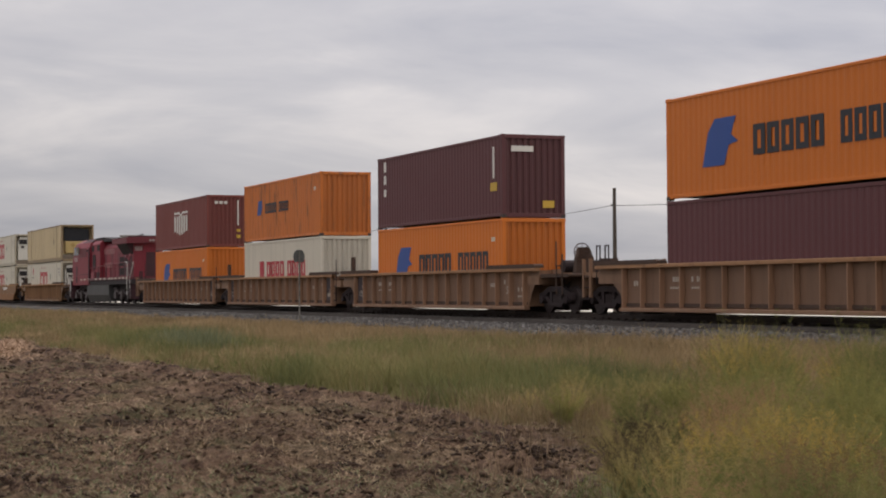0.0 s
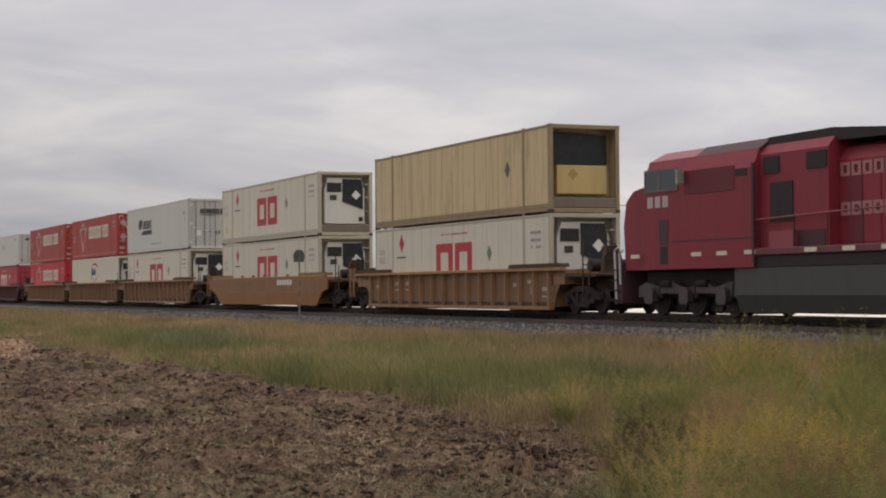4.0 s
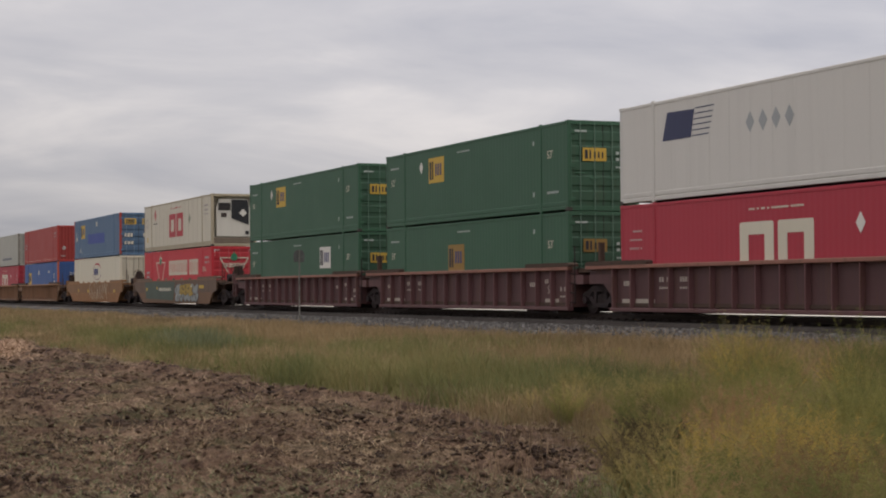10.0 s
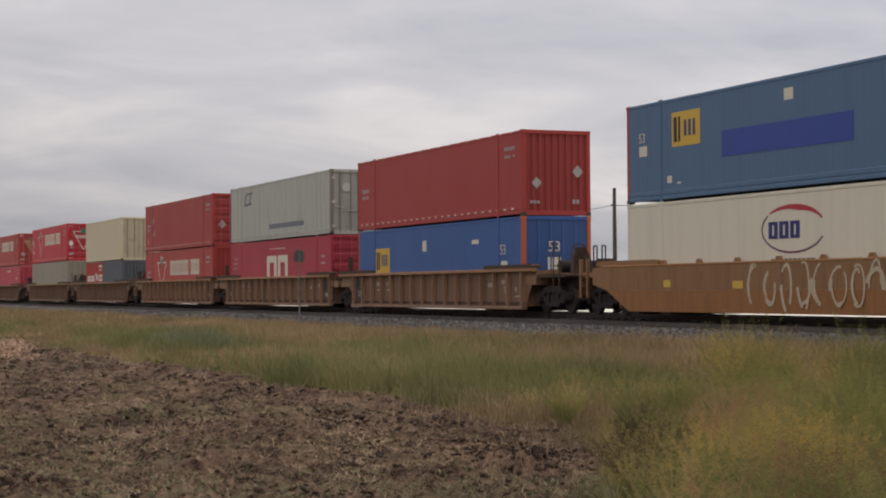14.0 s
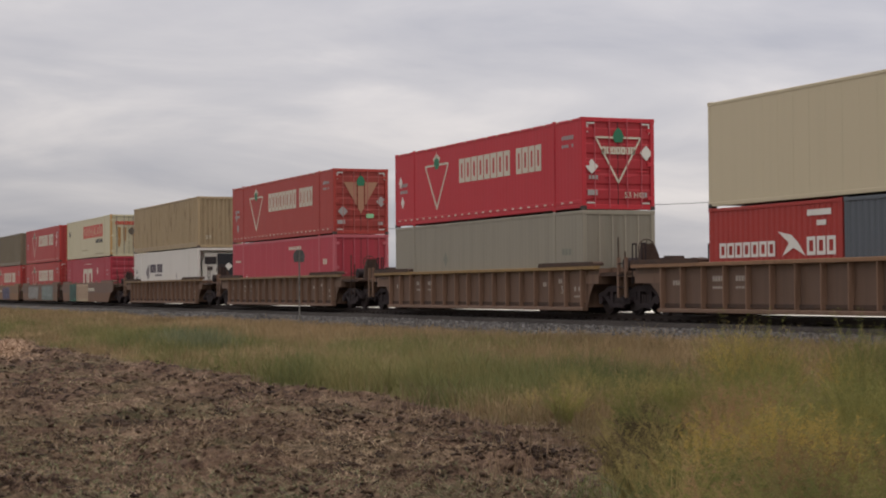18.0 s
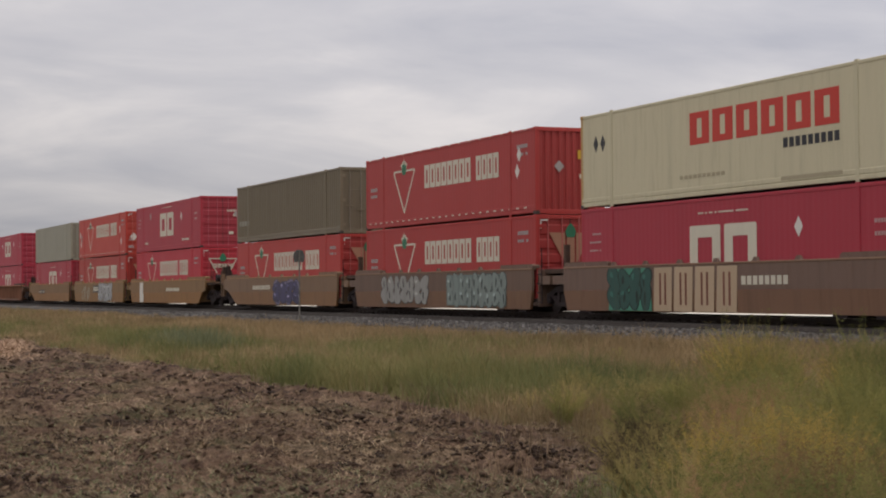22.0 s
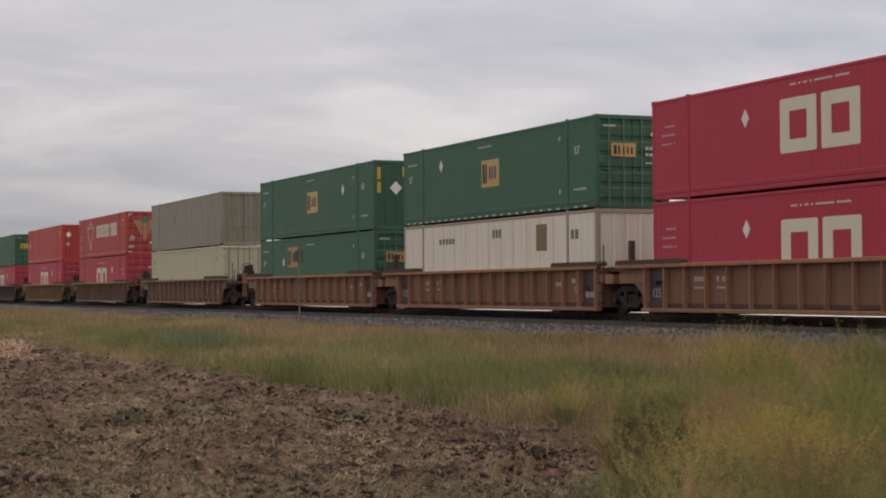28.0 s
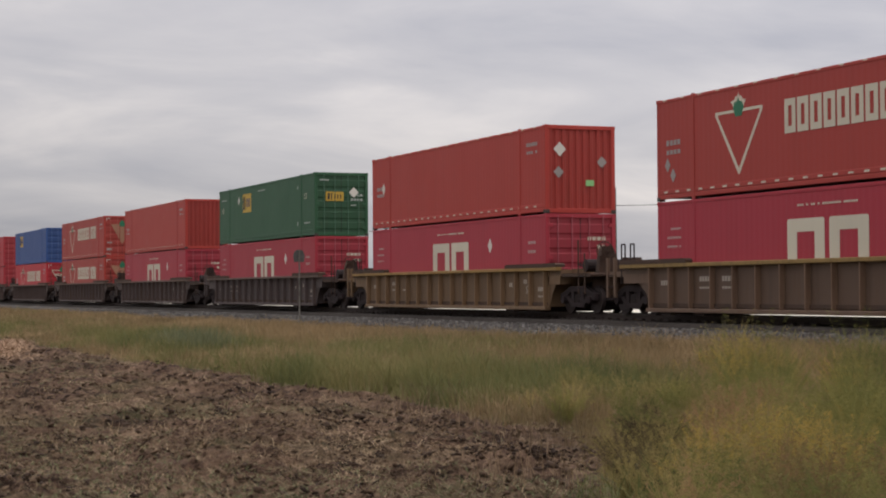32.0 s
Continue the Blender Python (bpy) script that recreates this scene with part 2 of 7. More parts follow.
def build_ground():
    def spread(pairs):
        out = []
        for a, b, step in pairs:
            k = max(1, round((b - a) / step))
            out += [a + (b - a) * i / k for i in range(k)]
        return out + [pairs[-1][1]]
    xs = spread([(-3000, -600, 400), (-600, -160, 40), (-160, -64, 3), (-64, -36, 0.3), (-36, -20, 0.13), (-20, -10, 0.075), (-10, -9, 0.2), (-9, 3, 0.4), (3, 20, 1.5), (20, 300, 35), (300, 3000, 450)])
    ys = spread([(-3000, -200, 400), (-200, -12, 20), (-12, 0, 0.8), (0, 1.5, 0.3), (1.5, 6.5, 0.075), (6.5, 10.5, 0.12), (10.5, 34, 1.2), (34, 120, 8), (120, 600, 60), (600, 3000, 400)])
    edge = [field_edge(x) for x in xs]
    vs, fs, mi = [], [], []
    for j, y in enumerate(ys):
        for i, x in enumerate(xs):
            z = lie(y)
            if -70 < x < -8 and 0.5 < y < 10.5:
                w = min(1.0, max(0.0, (edge[i] - y) / 0.5)) * min(1, (y - 0.5) / 1) * min(1, (-8 - x) / 2)
                if w > 0:
                    p = Vector((x, y, 0))
                    z += w * tilth(x, y)
            vs.append((x, y, z))
    nx = len(xs)
    for j in range(len(ys) - 1):
        for i in range(nx - 1):
            fs.append((j * nx + i, j * nx + i + 1, (j + 1) * nx + i + 1, (j + 1) * nx + i))
            ym = (ys[j] + ys[j + 1]) / 2
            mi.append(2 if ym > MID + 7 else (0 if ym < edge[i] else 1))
    me = bpy.data.meshes.new("ground")
    me.from_pydata(vs, [], fs)
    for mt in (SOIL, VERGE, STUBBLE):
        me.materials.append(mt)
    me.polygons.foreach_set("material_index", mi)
    me.shade_smooth()
    tagged(new("ground", me), "ploughed brown field, grass verge and pale stubble beyond", "ground", kind="structure")


build_ground()


# ---- the track ----
BALLAST = ground_mat("ballast_gravel", [(0.36, (0.038, 0.034, 0.032, 1)), (0.5, (0.088, 0.081, 0.076, 1)), (0.66, (0.165, 0.155, 0.148, 1))], (0.4, 6, 28), bump=0.04)
# near-black gravel: the shade along the rails is put into its colour
SHADED_BED = ground_mat("shaded_gravel", [(0.36, (0.014, 0.012, 0.011, 1)), (0.5, (0.032, 0.027, 0.024, 1)), (0.66, (0.07, 0.06, 0.053, 1))], (0.4, 6, 28), bump=0.04)
STONE = island_mat("ballast_stone", [(0.0, (0.034, 0.031, 0.029, 1)), (0.55, (0.09, 0.084, 0.079, 1)), (1.0, (0.215, 0.205, 0.198, 1))], 0.9)
TIE = metal((46, 38, 34), 0.85, 0.0)
RAILSTEEL = metal((50, 39, 34), 0.7, 0.2)


def build_track():
    s = Shape()
    prof = [(MID - 4.4, 0.12), (MID - 1.85, 0.47), (MID - 1.3, 0.50), (MID + 1.3, 0.50), (MID + 1.85, 0.47), (MID + 4.4, 0.12)]
    s.prism(prof, 0, -1500, 700)
    bed = tagged(new("ballast_bed", s.mesh("ballast_bed", BALLAST)), "grey crushed-stone ballast bed of the railway", "ballast", kind="structure")
    t_ = Shape().prism([(MID - 1.8, 0.44), (MID - 1.62, 0.60), (MID - 1.3, 0.625), (MID + 1.3, 0.625), (MID + 1.62, 0.60), (MID + 1.8, 0.44)], 0, -1500, 700)
    tagged(new("oily_ballast", t_.mesh("oily_ballast", SHADED_BED)), "ballast between and beside the ties, coloured dark for the train's shade", "ballast", kind="structure")
    track = thing("railway_track", "single railway track with rusty rails on dark timber ties", "track", kind="structure")
    head = [(-0.07, 0.0), (0.07, 0.0), (0.07, 0.012), (0.015, 0.03), (0.012, 0.13), (0.036, 0.14), (0.036, 0.165), (0.028, 0.172), (-0.028, 0.172), (-0.036, 0.165), (-0.036, 0.14), (-0.012, 0.13), (-0.015, 0.03), (-0.07, 0.012)]
    for side in (-1, 1):
        r = Shape()
        r.prism([(MID + side * 0.755 + a, RAIL - 0.172 + b) for a, b in head], 0, -1500, 700)
        part("rail", r, RAILSTEEL, track, "rusty steel rail with a bright worn head")
        p = Shape().box(-1500, 700, MID + side * 0.755 - 0.026, MID + side * 0.755 + 0.026, RAIL - 0.0005, RAIL + 0.003)
        part("rail_head", p, metal((190, 190, 190), 0.25, 1.0), track, "polished running surface")

    def tie_shape():
        return Shape().box(-0.115, 0.115, MID - 1.33, MID + 1.33, 0.44, 0.648, 0.015)

    def plate_shape():
        t = Shape()
        for side in (-1, 1):
            t.box(-0.09, 0.09, MID + side * 0.755 - 0.19, MID + side * 0.755 + 0.19, 0.655, 0.672)
            for dx in (-0.05, 0.05):
                for dy in (-0.1, 0.1):
                    t.box(dx - 0.015, dx + 0.015, MID + side * 0.755 + dy - 0.02, MID + side * 0.755 + dy + 0.02, 0.672, 0.70)
        return t
    rnd = random.Random(5)
    spikes = Shape()
    for i in range(190):
        x = -134.2 + i * 0.52 + rnd.uniform(-0.03, 0.03)
        t = part("tie", tie_shape, TIE, track, key="tie", at=(x, rnd.uniform(-0.05, 0.05), rnd.uniform(-0.006, 0.006)))
        p = plate_shape()
        spikes.add([(a + x, b, c) for a, b, c in p.v], p.f)
    tagged(part("tie_plates", spikes, RAILSTEEL, track, "rusty tie plates and spikes"), kind="stuff")
    return bed


def lumps(name, label, category, mat, spots, flat=0.6, seed=1, sub=1, rough=0.25):
    """Many small uneven lumps as one object. spots: rows of x, y, z, size."""
    rng = np.random.default_rng(seed)
    bm = bmesh.new()
    bmesh.ops.create_icosphere(bm, subdivisions=sub, radius=1.0)
    bm.verts.ensure_lookup_table()
    base = np.array([v.co[:] for v in bm.verts])
    tri = np.array([[v.index for v in f.verts] for f in bm.faces])
    bm.free()
    spots = np.asarray(spots)
    n, m = len(spots), len(base)
    v = base[None] * (1 + rng.uniform(-rough, rough, (n, m, 1)))
    ang = rng.uniform(0, 6.283, n)
    sc = spots[:, 3][:, None] * rng.uniform([0.7, 0.55, 0.6 * flat], [1.4, 1.1, 1.25 * flat], (n, 3))
    v = v * sc[:, None]
    c, s = np.cos(ang)[:, None], np.sin(ang)[:, None]
    tip = rng.uniform(-0.5, 0.5, (n, 1))
    x, y, z = v[..., 0], v[..., 1], v[..., 2]
    x, z = x * np.cos(tip) - z * np.sin(tip), x * np.sin(tip) + z * np.cos(tip)
    v = np.stack([x * c - y * s, x * s + y * c, z], -1) + spots[:, None, :3]
    f = (tri[None] + (np.arange(n) * m)[:, None, None]).reshape(-1, 3)
    me = bpy.data.meshes.new(name)
    me.vertices.add(n * m), me.loops.add(len(f) * 3), me.polygons.add(len(f))
    me.vertices.foreach_set("co", v.reshape(-1))
    me.loops.foreach_set("vertex_index", f.reshape(-1).astype(np.int32))
    me.polygons.foreach_set("loop_start", np.arange(0, len(f) * 3, 3, dtype=np.int32))
    me.update(calc_edges=True)
    me.materials.append(mat)
    return tagged(new(name, me), label, category, kind="stuff")


def ballast_z(y):
    d = abs(y - MID)
    return 0.50 if d < 1.3 else (0.50 - 0.03 * (d - 1.3) / 0.55 if d < 1.85 else 0.47 - 0.35 * (d - 1.85) / 2.55)


build_track()
rng = np.random.default_rng(11)
rows = []
for i in range(15000):
    x = -rng.uniform(26 ** 0.5, 120 ** 0.5) ** 2
    y = MID - rng.uniform(1.78, 4.5)
    rows.append((x, y, ballast_z(y) + 0.008, rng.uniform(0.022, 0.05)))
lumps("ballast_stones", "loose grey crushed stones on the ballast shoulder", "gravel", STONE, rows, 0.75, 3)


# ---- clods and straw of the ploughed field ----
CLOD = island_mat("soil_clod", [(0.0, (0.04, 0.024, 0.015, 1)), (0.5, (0.085, 0.053, 0.034, 1)), (0.85, (0.13, 0.087, 0.055, 1)), (1.0, (0.175, 0.122, 0.08, 1))], 0.95)
STRAW = island_mat("straw", [(0.0, (0.09, 0.061, 0.036, 1)), (0.35, (0.145, 0.102, 0.06, 1)), (0.65, (0.215, 0.148, 0.09, 1)), (0.9, (0.41, 0.30, 0.195, 1))], 0.8, patch=0.7)


def in_sight(x, y):
    """The stretch of land beside the track that lies before the camera."""
    return -7.4 * y - 1 < x < -1.22 * y + 0.5


def field_spots(count, seed, near, far):
    r = random.Random(seed)
    out = []
    while len(out) < count:
        d = near * (far / near) ** r.random()
        a = r.uniform(radians(52), radians(83))
        x, y = -d * math.sin(a), d * math.cos(a)
        if y < field_edge(x) - 0.05:
            out.append((x, y, d, r))
    return out


rows = []
for x, y, d, r in field_spots(26000, 21, 11.5, 75):
    k = r.random()
    size = (0.009 + 0.03 * k ** 6) * (0.75 + d / 40)
    if noise.noise(Vector((x * 0.4, y * 0.4, 2))) < -0.15 and k < 0.8:
        size *= 0.55
    rows.append((x, y, tilth(x, y) + size * 0.1, size))
lumps("soil_clods", "dark brown clods of ploughed soil", "soil", CLOD, rows, 0.62, 4, 1, 0.5)


# dark clods, whose colour also stands in for the shade in hollows
rows = []
for x, y, d, r in field_spots(12000, 23, 11.5, 70):
    if noise.noise(Vector((x * 1.1, y * 1.1, 5))) + 0.6 * noise.noise(Vector((x * 0.35, y * 0.5, 8))) > 0.02 + 0.3 * r.random():
        size = (0.014 + 0.034 * r.random() ** 2) * (0.8 + d / 50)
        rows.append((x, y, tilth(x, y) - size * 0.1, size))
r_ = random.Random(29)
for i in range(900):
    cx, cy, w = r_.choice(((-14.6, 7.25, 0.2), (-14.3, 6.9, 0.16), (-16.2, 7.4, 0.25), (-15.3, 6.7, 0.22), (-18.6, 7.7, 0.3), (-20.3, 7.2, 0.35)))
    x, y, size = cx + r_.gauss(0, w), cy + r_.gauss(0, w * 0.6), r_.uniform(0.015, 0.04)
    rows.append((x, y, tilth(x, y), size))
lumps("damp_clods", "large dark clods turned up by the plough, coloured partly for shaded hollows", "soil", island_mat("dark_clod", [(0.0, (0.02, 0.012, 0.009, 1)), (0.6, (0.042, 0.026, 0.018, 1)), (1.0, (0.085, 0.056, 0.038, 1))], 0.95), rows, 0.5, 14, 1, 0.55)


def blades(name, label, category, mat, roots, seed=1, seg=2):
    """Narrow bent blades as one object. roots: x, y, z, height, width, lean."""
    rng = np.random.default_rng(seed)
    q = np.asarray(roots)
    n = len(q)
    ang, face = rng.uniform(0, 6.283, n), rng.uniform(0, 6.283, n)
    d = np.stack([np.cos(ang), np.sin(ang)], -1) * q[:, 5:6]
    w = np.stack([np.cos(face), np.sin(face)], -1) * q[:, 4:5] * 0.5
    cols = []
    for k in range(seg + 1):
        t = k / seg
        off = d * (t ** 1.8) * q[:, 3:4]
        z = q[:, 2] + q[:, 3] * t * (1 - 0.35 * q[:, 5] * t)
        ww = w * (1.0 if k == 0 else (1 - t) ** 0.6)
        if k < seg:
            for sgn in (-1, 1):
                cols.append(np.column_stack([q[:, :2] + off + sgn * ww, z]))
        else:
            cols.append(np.column_stack([q[:, :2] + off, z]))
    v = np.stack(cols, 1)
    m = v.shape[1]
    tri = []
    for k in range(seg - 1):
        a = 2 * k
        tri += [(a, a + 1, a + 3), (a, a + 3, a + 2)]
    tri.append((2 * seg - 2, 2 * seg - 1, 2 * seg))
    f = (np.array(tri)[None] + (np.arange(n) * m)[:, None, None]).reshape(-1, 3)
    me = bpy.data.meshes.new(name)
    me.vertices.add(n * m), me.loops.add(len(f) * 3), me.polygons.add(len(f))
    me.vertices.foreach_set("co", v.reshape(-1))
    me.loops.foreach_set("vertex_index", f.reshape(-1).astype(np.int32))
    me.polygons.foreach_set("loop_start", np.arange(0, len(f) * 3, 3, dtype=np.int32))
    me.update(calc_edges=True)
    me.materials.append(mat)
    return tagged(new(name, me), label, category, kind="stuff")


rows = [(x, y, tilth(x, y) - 0.01, r.uniform(0.03, 0.12), r.uniform(0.004, 0.009) * (0.7 + d / 40), r.uniform(0.8, 3.6)) for x, y, d, r in field_spots(135000, 31, 11.0, 60) if noise.noise(Vector((x * 0.45, y * 0.9, 3.3))) + 0.5 * noise.noise(Vector((x * 2.1, y * 2.1, 1.3))) > 0.0 + 0.5 * r.random() ** 2 - 0.22]
blades("straw_litter", "dry straw and stubble strewn over the soil", "straw", STRAW, rows, 5)
rows = []
for x, y, d, r in field_spots(330, 35, 11.5, 30):
    for i in range(r.randint(5, 13)):
        rows.append((x + r.gauss(0, 0.05), y + r.gauss(0, 0.05), tilth(x, y), r.uniform(0.07, 0.2), r.uniform(0.003, 0.007) * (0.7 + d / 40), r.uniform(0.3, 2.6)))
blades("stubble_tufts", "tufts of pale cut stubble standing in the soil", "stubble", island_mat("stubble_straw", [(0.0, (0.16, 0.115, 0.065, 1)), (0.6, (0.30, 0.22, 0.13, 1)), (1.0, (0.48, 0.37, 0.24, 1))], 0.8), rows, 15, 3)
SPROUT = island_mat("sprouts", [(0.0, (0.12, 0.13, 0.066, 1)), (1.0, (0.21, 0.215, 0.115, 1))], 0.8, 0.2)
rows = []
for x, y, d, r in field_spots(60000, 33, 11.5, 45):
    if y < 7.5 and (noise.noise(Vector((x * 0.33, y * 0.45, 7.7))) > 0.22 or r.random() < 2.2 * math.exp(-((x + 16.5) / 2.6) ** 2 - ((y - 3.05) / 0.7) ** 2)):
        rows.append((x, y, tilth(x, y) - 0.01, r.uniform(0.03, 0.08), r.uniform(0.006, 0.012), r.uniform(0.5, 2.0)))
blades("sprouts", "small green volunteer seedlings in the field", "seedlings", SPROUT, rows, 6)

# ---- the grass verge ----
GRASS = island_mat("green_grass", [(0.0, (0.075, 0.085, 0.034, 1)), (0.3, (0.125, 0.135, 0.05, 1)), (0.65, (0.19, 0.18, 0.07, 1)), (1.0, (0.29, 0.235, 0.105, 1))], 0.75, 0.35, patch=0.45)
DRY = island_mat("dry_grass", [(0.0, (0.13, 0.095, 0.05, 1)), (0.4, (0.235, 0.168, 0.088, 1)), (0.75, (0.34, 0.24, 0.13, 1)), (1.0, (0.47, 0.34, 0.205, 1))], 0.75, 0.35, patch=0.3)


def weed_mat(name, stops, gloss=0.8):
    """Each plant has a tint of its own; the tint drifts over a metre or so and each twig varies a little."""
    k = Nodes(name)
    drift = k.noise(1.1, 3, 0.6, coords="World", shift=False)
    f = k.math("ADD", k.math("SUBTRACT", k.math("MULTIPLY", drift, 1.8), 0.88), k.math("ADD", k.math("MULTIPLY", k.info.outputs["Random"], 0.62), k.math("MULTIPLY", k.geo.outputs["Random Per Island"], 0.14)), True)
    c = k.ramp(f, stops)
    k.link(c, k.bsdf.inputs["Base Color"])
    k.bsdf.inputs["Roughness"].default_value = gloss
    k.bsdf.inputs["Specular IOR Level"].default_value = 0.2
    t, m_ = k.nt.nodes.new("ShaderNodeBsdfTranslucent"), k.nt.nodes.new("ShaderNodeMixShader")
    k.link(c, t.inputs[0])
    m_.inputs[0].default_value = 0.5
    k.link(k.bsdf.outputs[0], m_.inputs[1]), k.link(t.outputs[0], m_.inputs[2])
    k.link(m_.outputs[0], k.nt.nodes["Material Output"].inputs[0])
    return k.mat


def build_grass():
    r = random.Random(41)
    green, dry, done = [], [], 0
    while done < 205000:
        d = 9 * (170 / 9) ** (r.random() ** 0.8)
        a = r.uniform(radians(51), radians(83))
        x, y = -d * math.sin(a), d * math.cos(a)
        e = y - field_edge(x)
        if e < -0.45 * r.random() ** 3 or y > MID - 3.3:
            continue
        if x > -15 and e < 1.0 and r.random() < 0.9:
            continue
        done += 1
        p = noise.noise(Vector((x * 0.14, y * 0.36, 1.5)))
        q = noise.noise(Vector((x * 0.8, y * 0.8, 4.5)))
        c = noise.noise(Vector((x * 2.2, y * 2.2, 6.5)))
        # green through the middle of the verge, dry beside the field and towards the ballast
        mid = max(0.0, 1 - abs(e - 1.8) / 3.6)
        lush = -0.12 - (0.15 if x < -55 else 0) + 1.0 * mid + 1.9 * p + 0.7 * q
        lush += 1.1 * math.exp(-((x + 45) / 5) ** 2 - ((y - 11.6) / 1.6) ** 2)
        lush -= 0.8 * min(1.0, max(0.0, (y - 14.5) / 4))
        near = min(1.0, max(0.0, (x + 24) / 5))
        lush -= 0.45 * near + (0.45 * near if e < 1.6 else 0)
        h = (0.33 + 0.2 * p + 0.24 * q + 0.17 * c + 0.1 * mid) * r.uniform(0.5, 1.3)
        if x > -38:
            h *= 1.0 + 0.45 * min(1, (x + 38) / 18)
        h *= 1 - 0.45 * near
        if y > MID - 6:
            h *= 0.75
        if e < 0.6:
            h *= 0.65 + 0.55 * max(0, e)
        (green if r.random() < lush else dry).append((x, y, lie(y) - 0.02, max(0.06, h), (0.005 + 0.0002 * d) * r.uniform(0.6, 1.5), r.uniform(0.1, 1.0)))
    blades("green_grass", "uncut green grass along the railway", "grass", GRASS, green, 8, 3)
    blades("dry_grass", "straw-coloured dry grass along the railway", "grass", DRY, dry, 18, 3)
    flat = []
    while len(flat) < 3200:
        t = r.gauss(0, 0.6)
        x, y = -49.5 - 5.5 * t, 7.45 + 0.92 * t + r.gauss(0, 0.3)
        flat.append((x, y, max(0.0, tilth(x, y)) + 0.03, r.uniform(0.08, 0.2), r.uniform(0.02, 0.045), r.uniform(1.0, 3.0)))
    blades("flattened_straw", "patch of pale flattened straw at the field's edge", "straw", island_mat("flat_straw", [(0.0, (0.29, 0.188, 0.12, 1)), (1.0, (0.39, 0.258, 0.167, 1))], 0.8), flat, 28, 2)


build_grass()
r_ = random.Random(47)
rows = [(-43.5 + r_.gauss(0, 1.2), 11.2 + r_.gauss(0, 0.45), 0.1, r_.uniform(0.35, 0.75), r_.uniform(0.012, 0.024), r_.uniform(0.1, 0.6)) for i in range(1300)]
blades("grey_green_tuft", "tuft of tall grey-green grass beside the field", "grass", island_mat("grey_green_grass", [(0.0, (0.105, 0.12, 0.065, 1)), (1.0, (0.21, 0.22, 0.125, 1))], 0.75, 0.35), rows, 12, 3)


# ---- tall feathery weeds at the field's corner ----
WEEDS = {
    "gold": weed_mat("golden_plumes", [(0.1, (0.30, 0.235, 0.07, 1)), (0.5, (0.43, 0.305, 0.08, 1)), (0.9, (0.52, 0.345, 0.10, 1))]),
    "green": weed_mat("green_foliage", [(0.1, (0.128, 0.135, 0.046, 1)), (0.5, (0.215, 0.208, 0.068, 1)), (0.9, (0.32, 0.28, 0.095, 1))]),
    "pale": weed_mat("pale_foliage", [(0.1, (0.19, 0.165, 0.066, 1)), (0.5, (0.30, 0.24, 0.092, 1)), (0.9, (0.41, 0.315, 0.13, 1))]),
    "rust": weed_mat("rusty_foliage", [(0.1, (0.16, 0.10, 0.05, 1)), (0.5, (0.31, 0.19, 0.095, 1)), (0.9, (0.42, 0.26, 0.14, 1))]),
    "brown": weed_mat("withered_foliage", [(0.1, (0.06, 0.045, 0.024, 1)), (0.5, (0.12, 0.092, 0.046, 1)), (0.9, (0.21, 0.16, 0.085, 1))]),
}
WEED_LABELS = {
    "gold": "tall weed with golden yellow feathery plumes on the verge",
    "green": "bushy feathery green weed on the grass verge",
    "pale": "pale grey-green seeding weed on the grass verge",
    "rust": "withered rust-brown weed among the green ones",
    "brown": "low dark withered weed beside the ploughed soil",
}
# clumps of one kind: x, y, reach, kind
CLUMPS = [(-24.5, 15.8, 2.2, "gold"), (-18.6, 12.0, 1.5, "gold"), (-10.3, 7.0, 1.0, "gold"), (-20.6, 10.8, 1.6, "pale"), (-18.1, 9.9, 0.9, "pale"),
          (-17.7, 11.0, 1.3, "green"), (-10.6, 7.9, 1.0, "green"), (-22.7, 16.6, 2.2, "green"), (-12.6, 9.6, 1.2, "green"), (-15.5, 10.4, 1.2, "green"),
          (-13.9, 8.9, 0.8, "rust"), (-10.8, 6.7, 0.6, "rust"), (-20.5, 13.6, 1.3, "rust"), (-12.1, 7.6, 0.6, "rust"),
          (-15.2, 8.3, 1.0, "brown"), (-13.4, 7.2, 1.0, "brown"), (-14.6, 8.2, 1.0, "brown"), (-16.6, 8.8, 0.8, "brown"), (-12.3, 6.6, 0.6, "brown"),
          (-13.4, 9.4, 0.9, "pale"), (-11.4, 7.4, 0.8, "pale"), (-19.2, 11.2, 1.0, "pale"), (-16.0, 9.6, 0.9, "pale")]


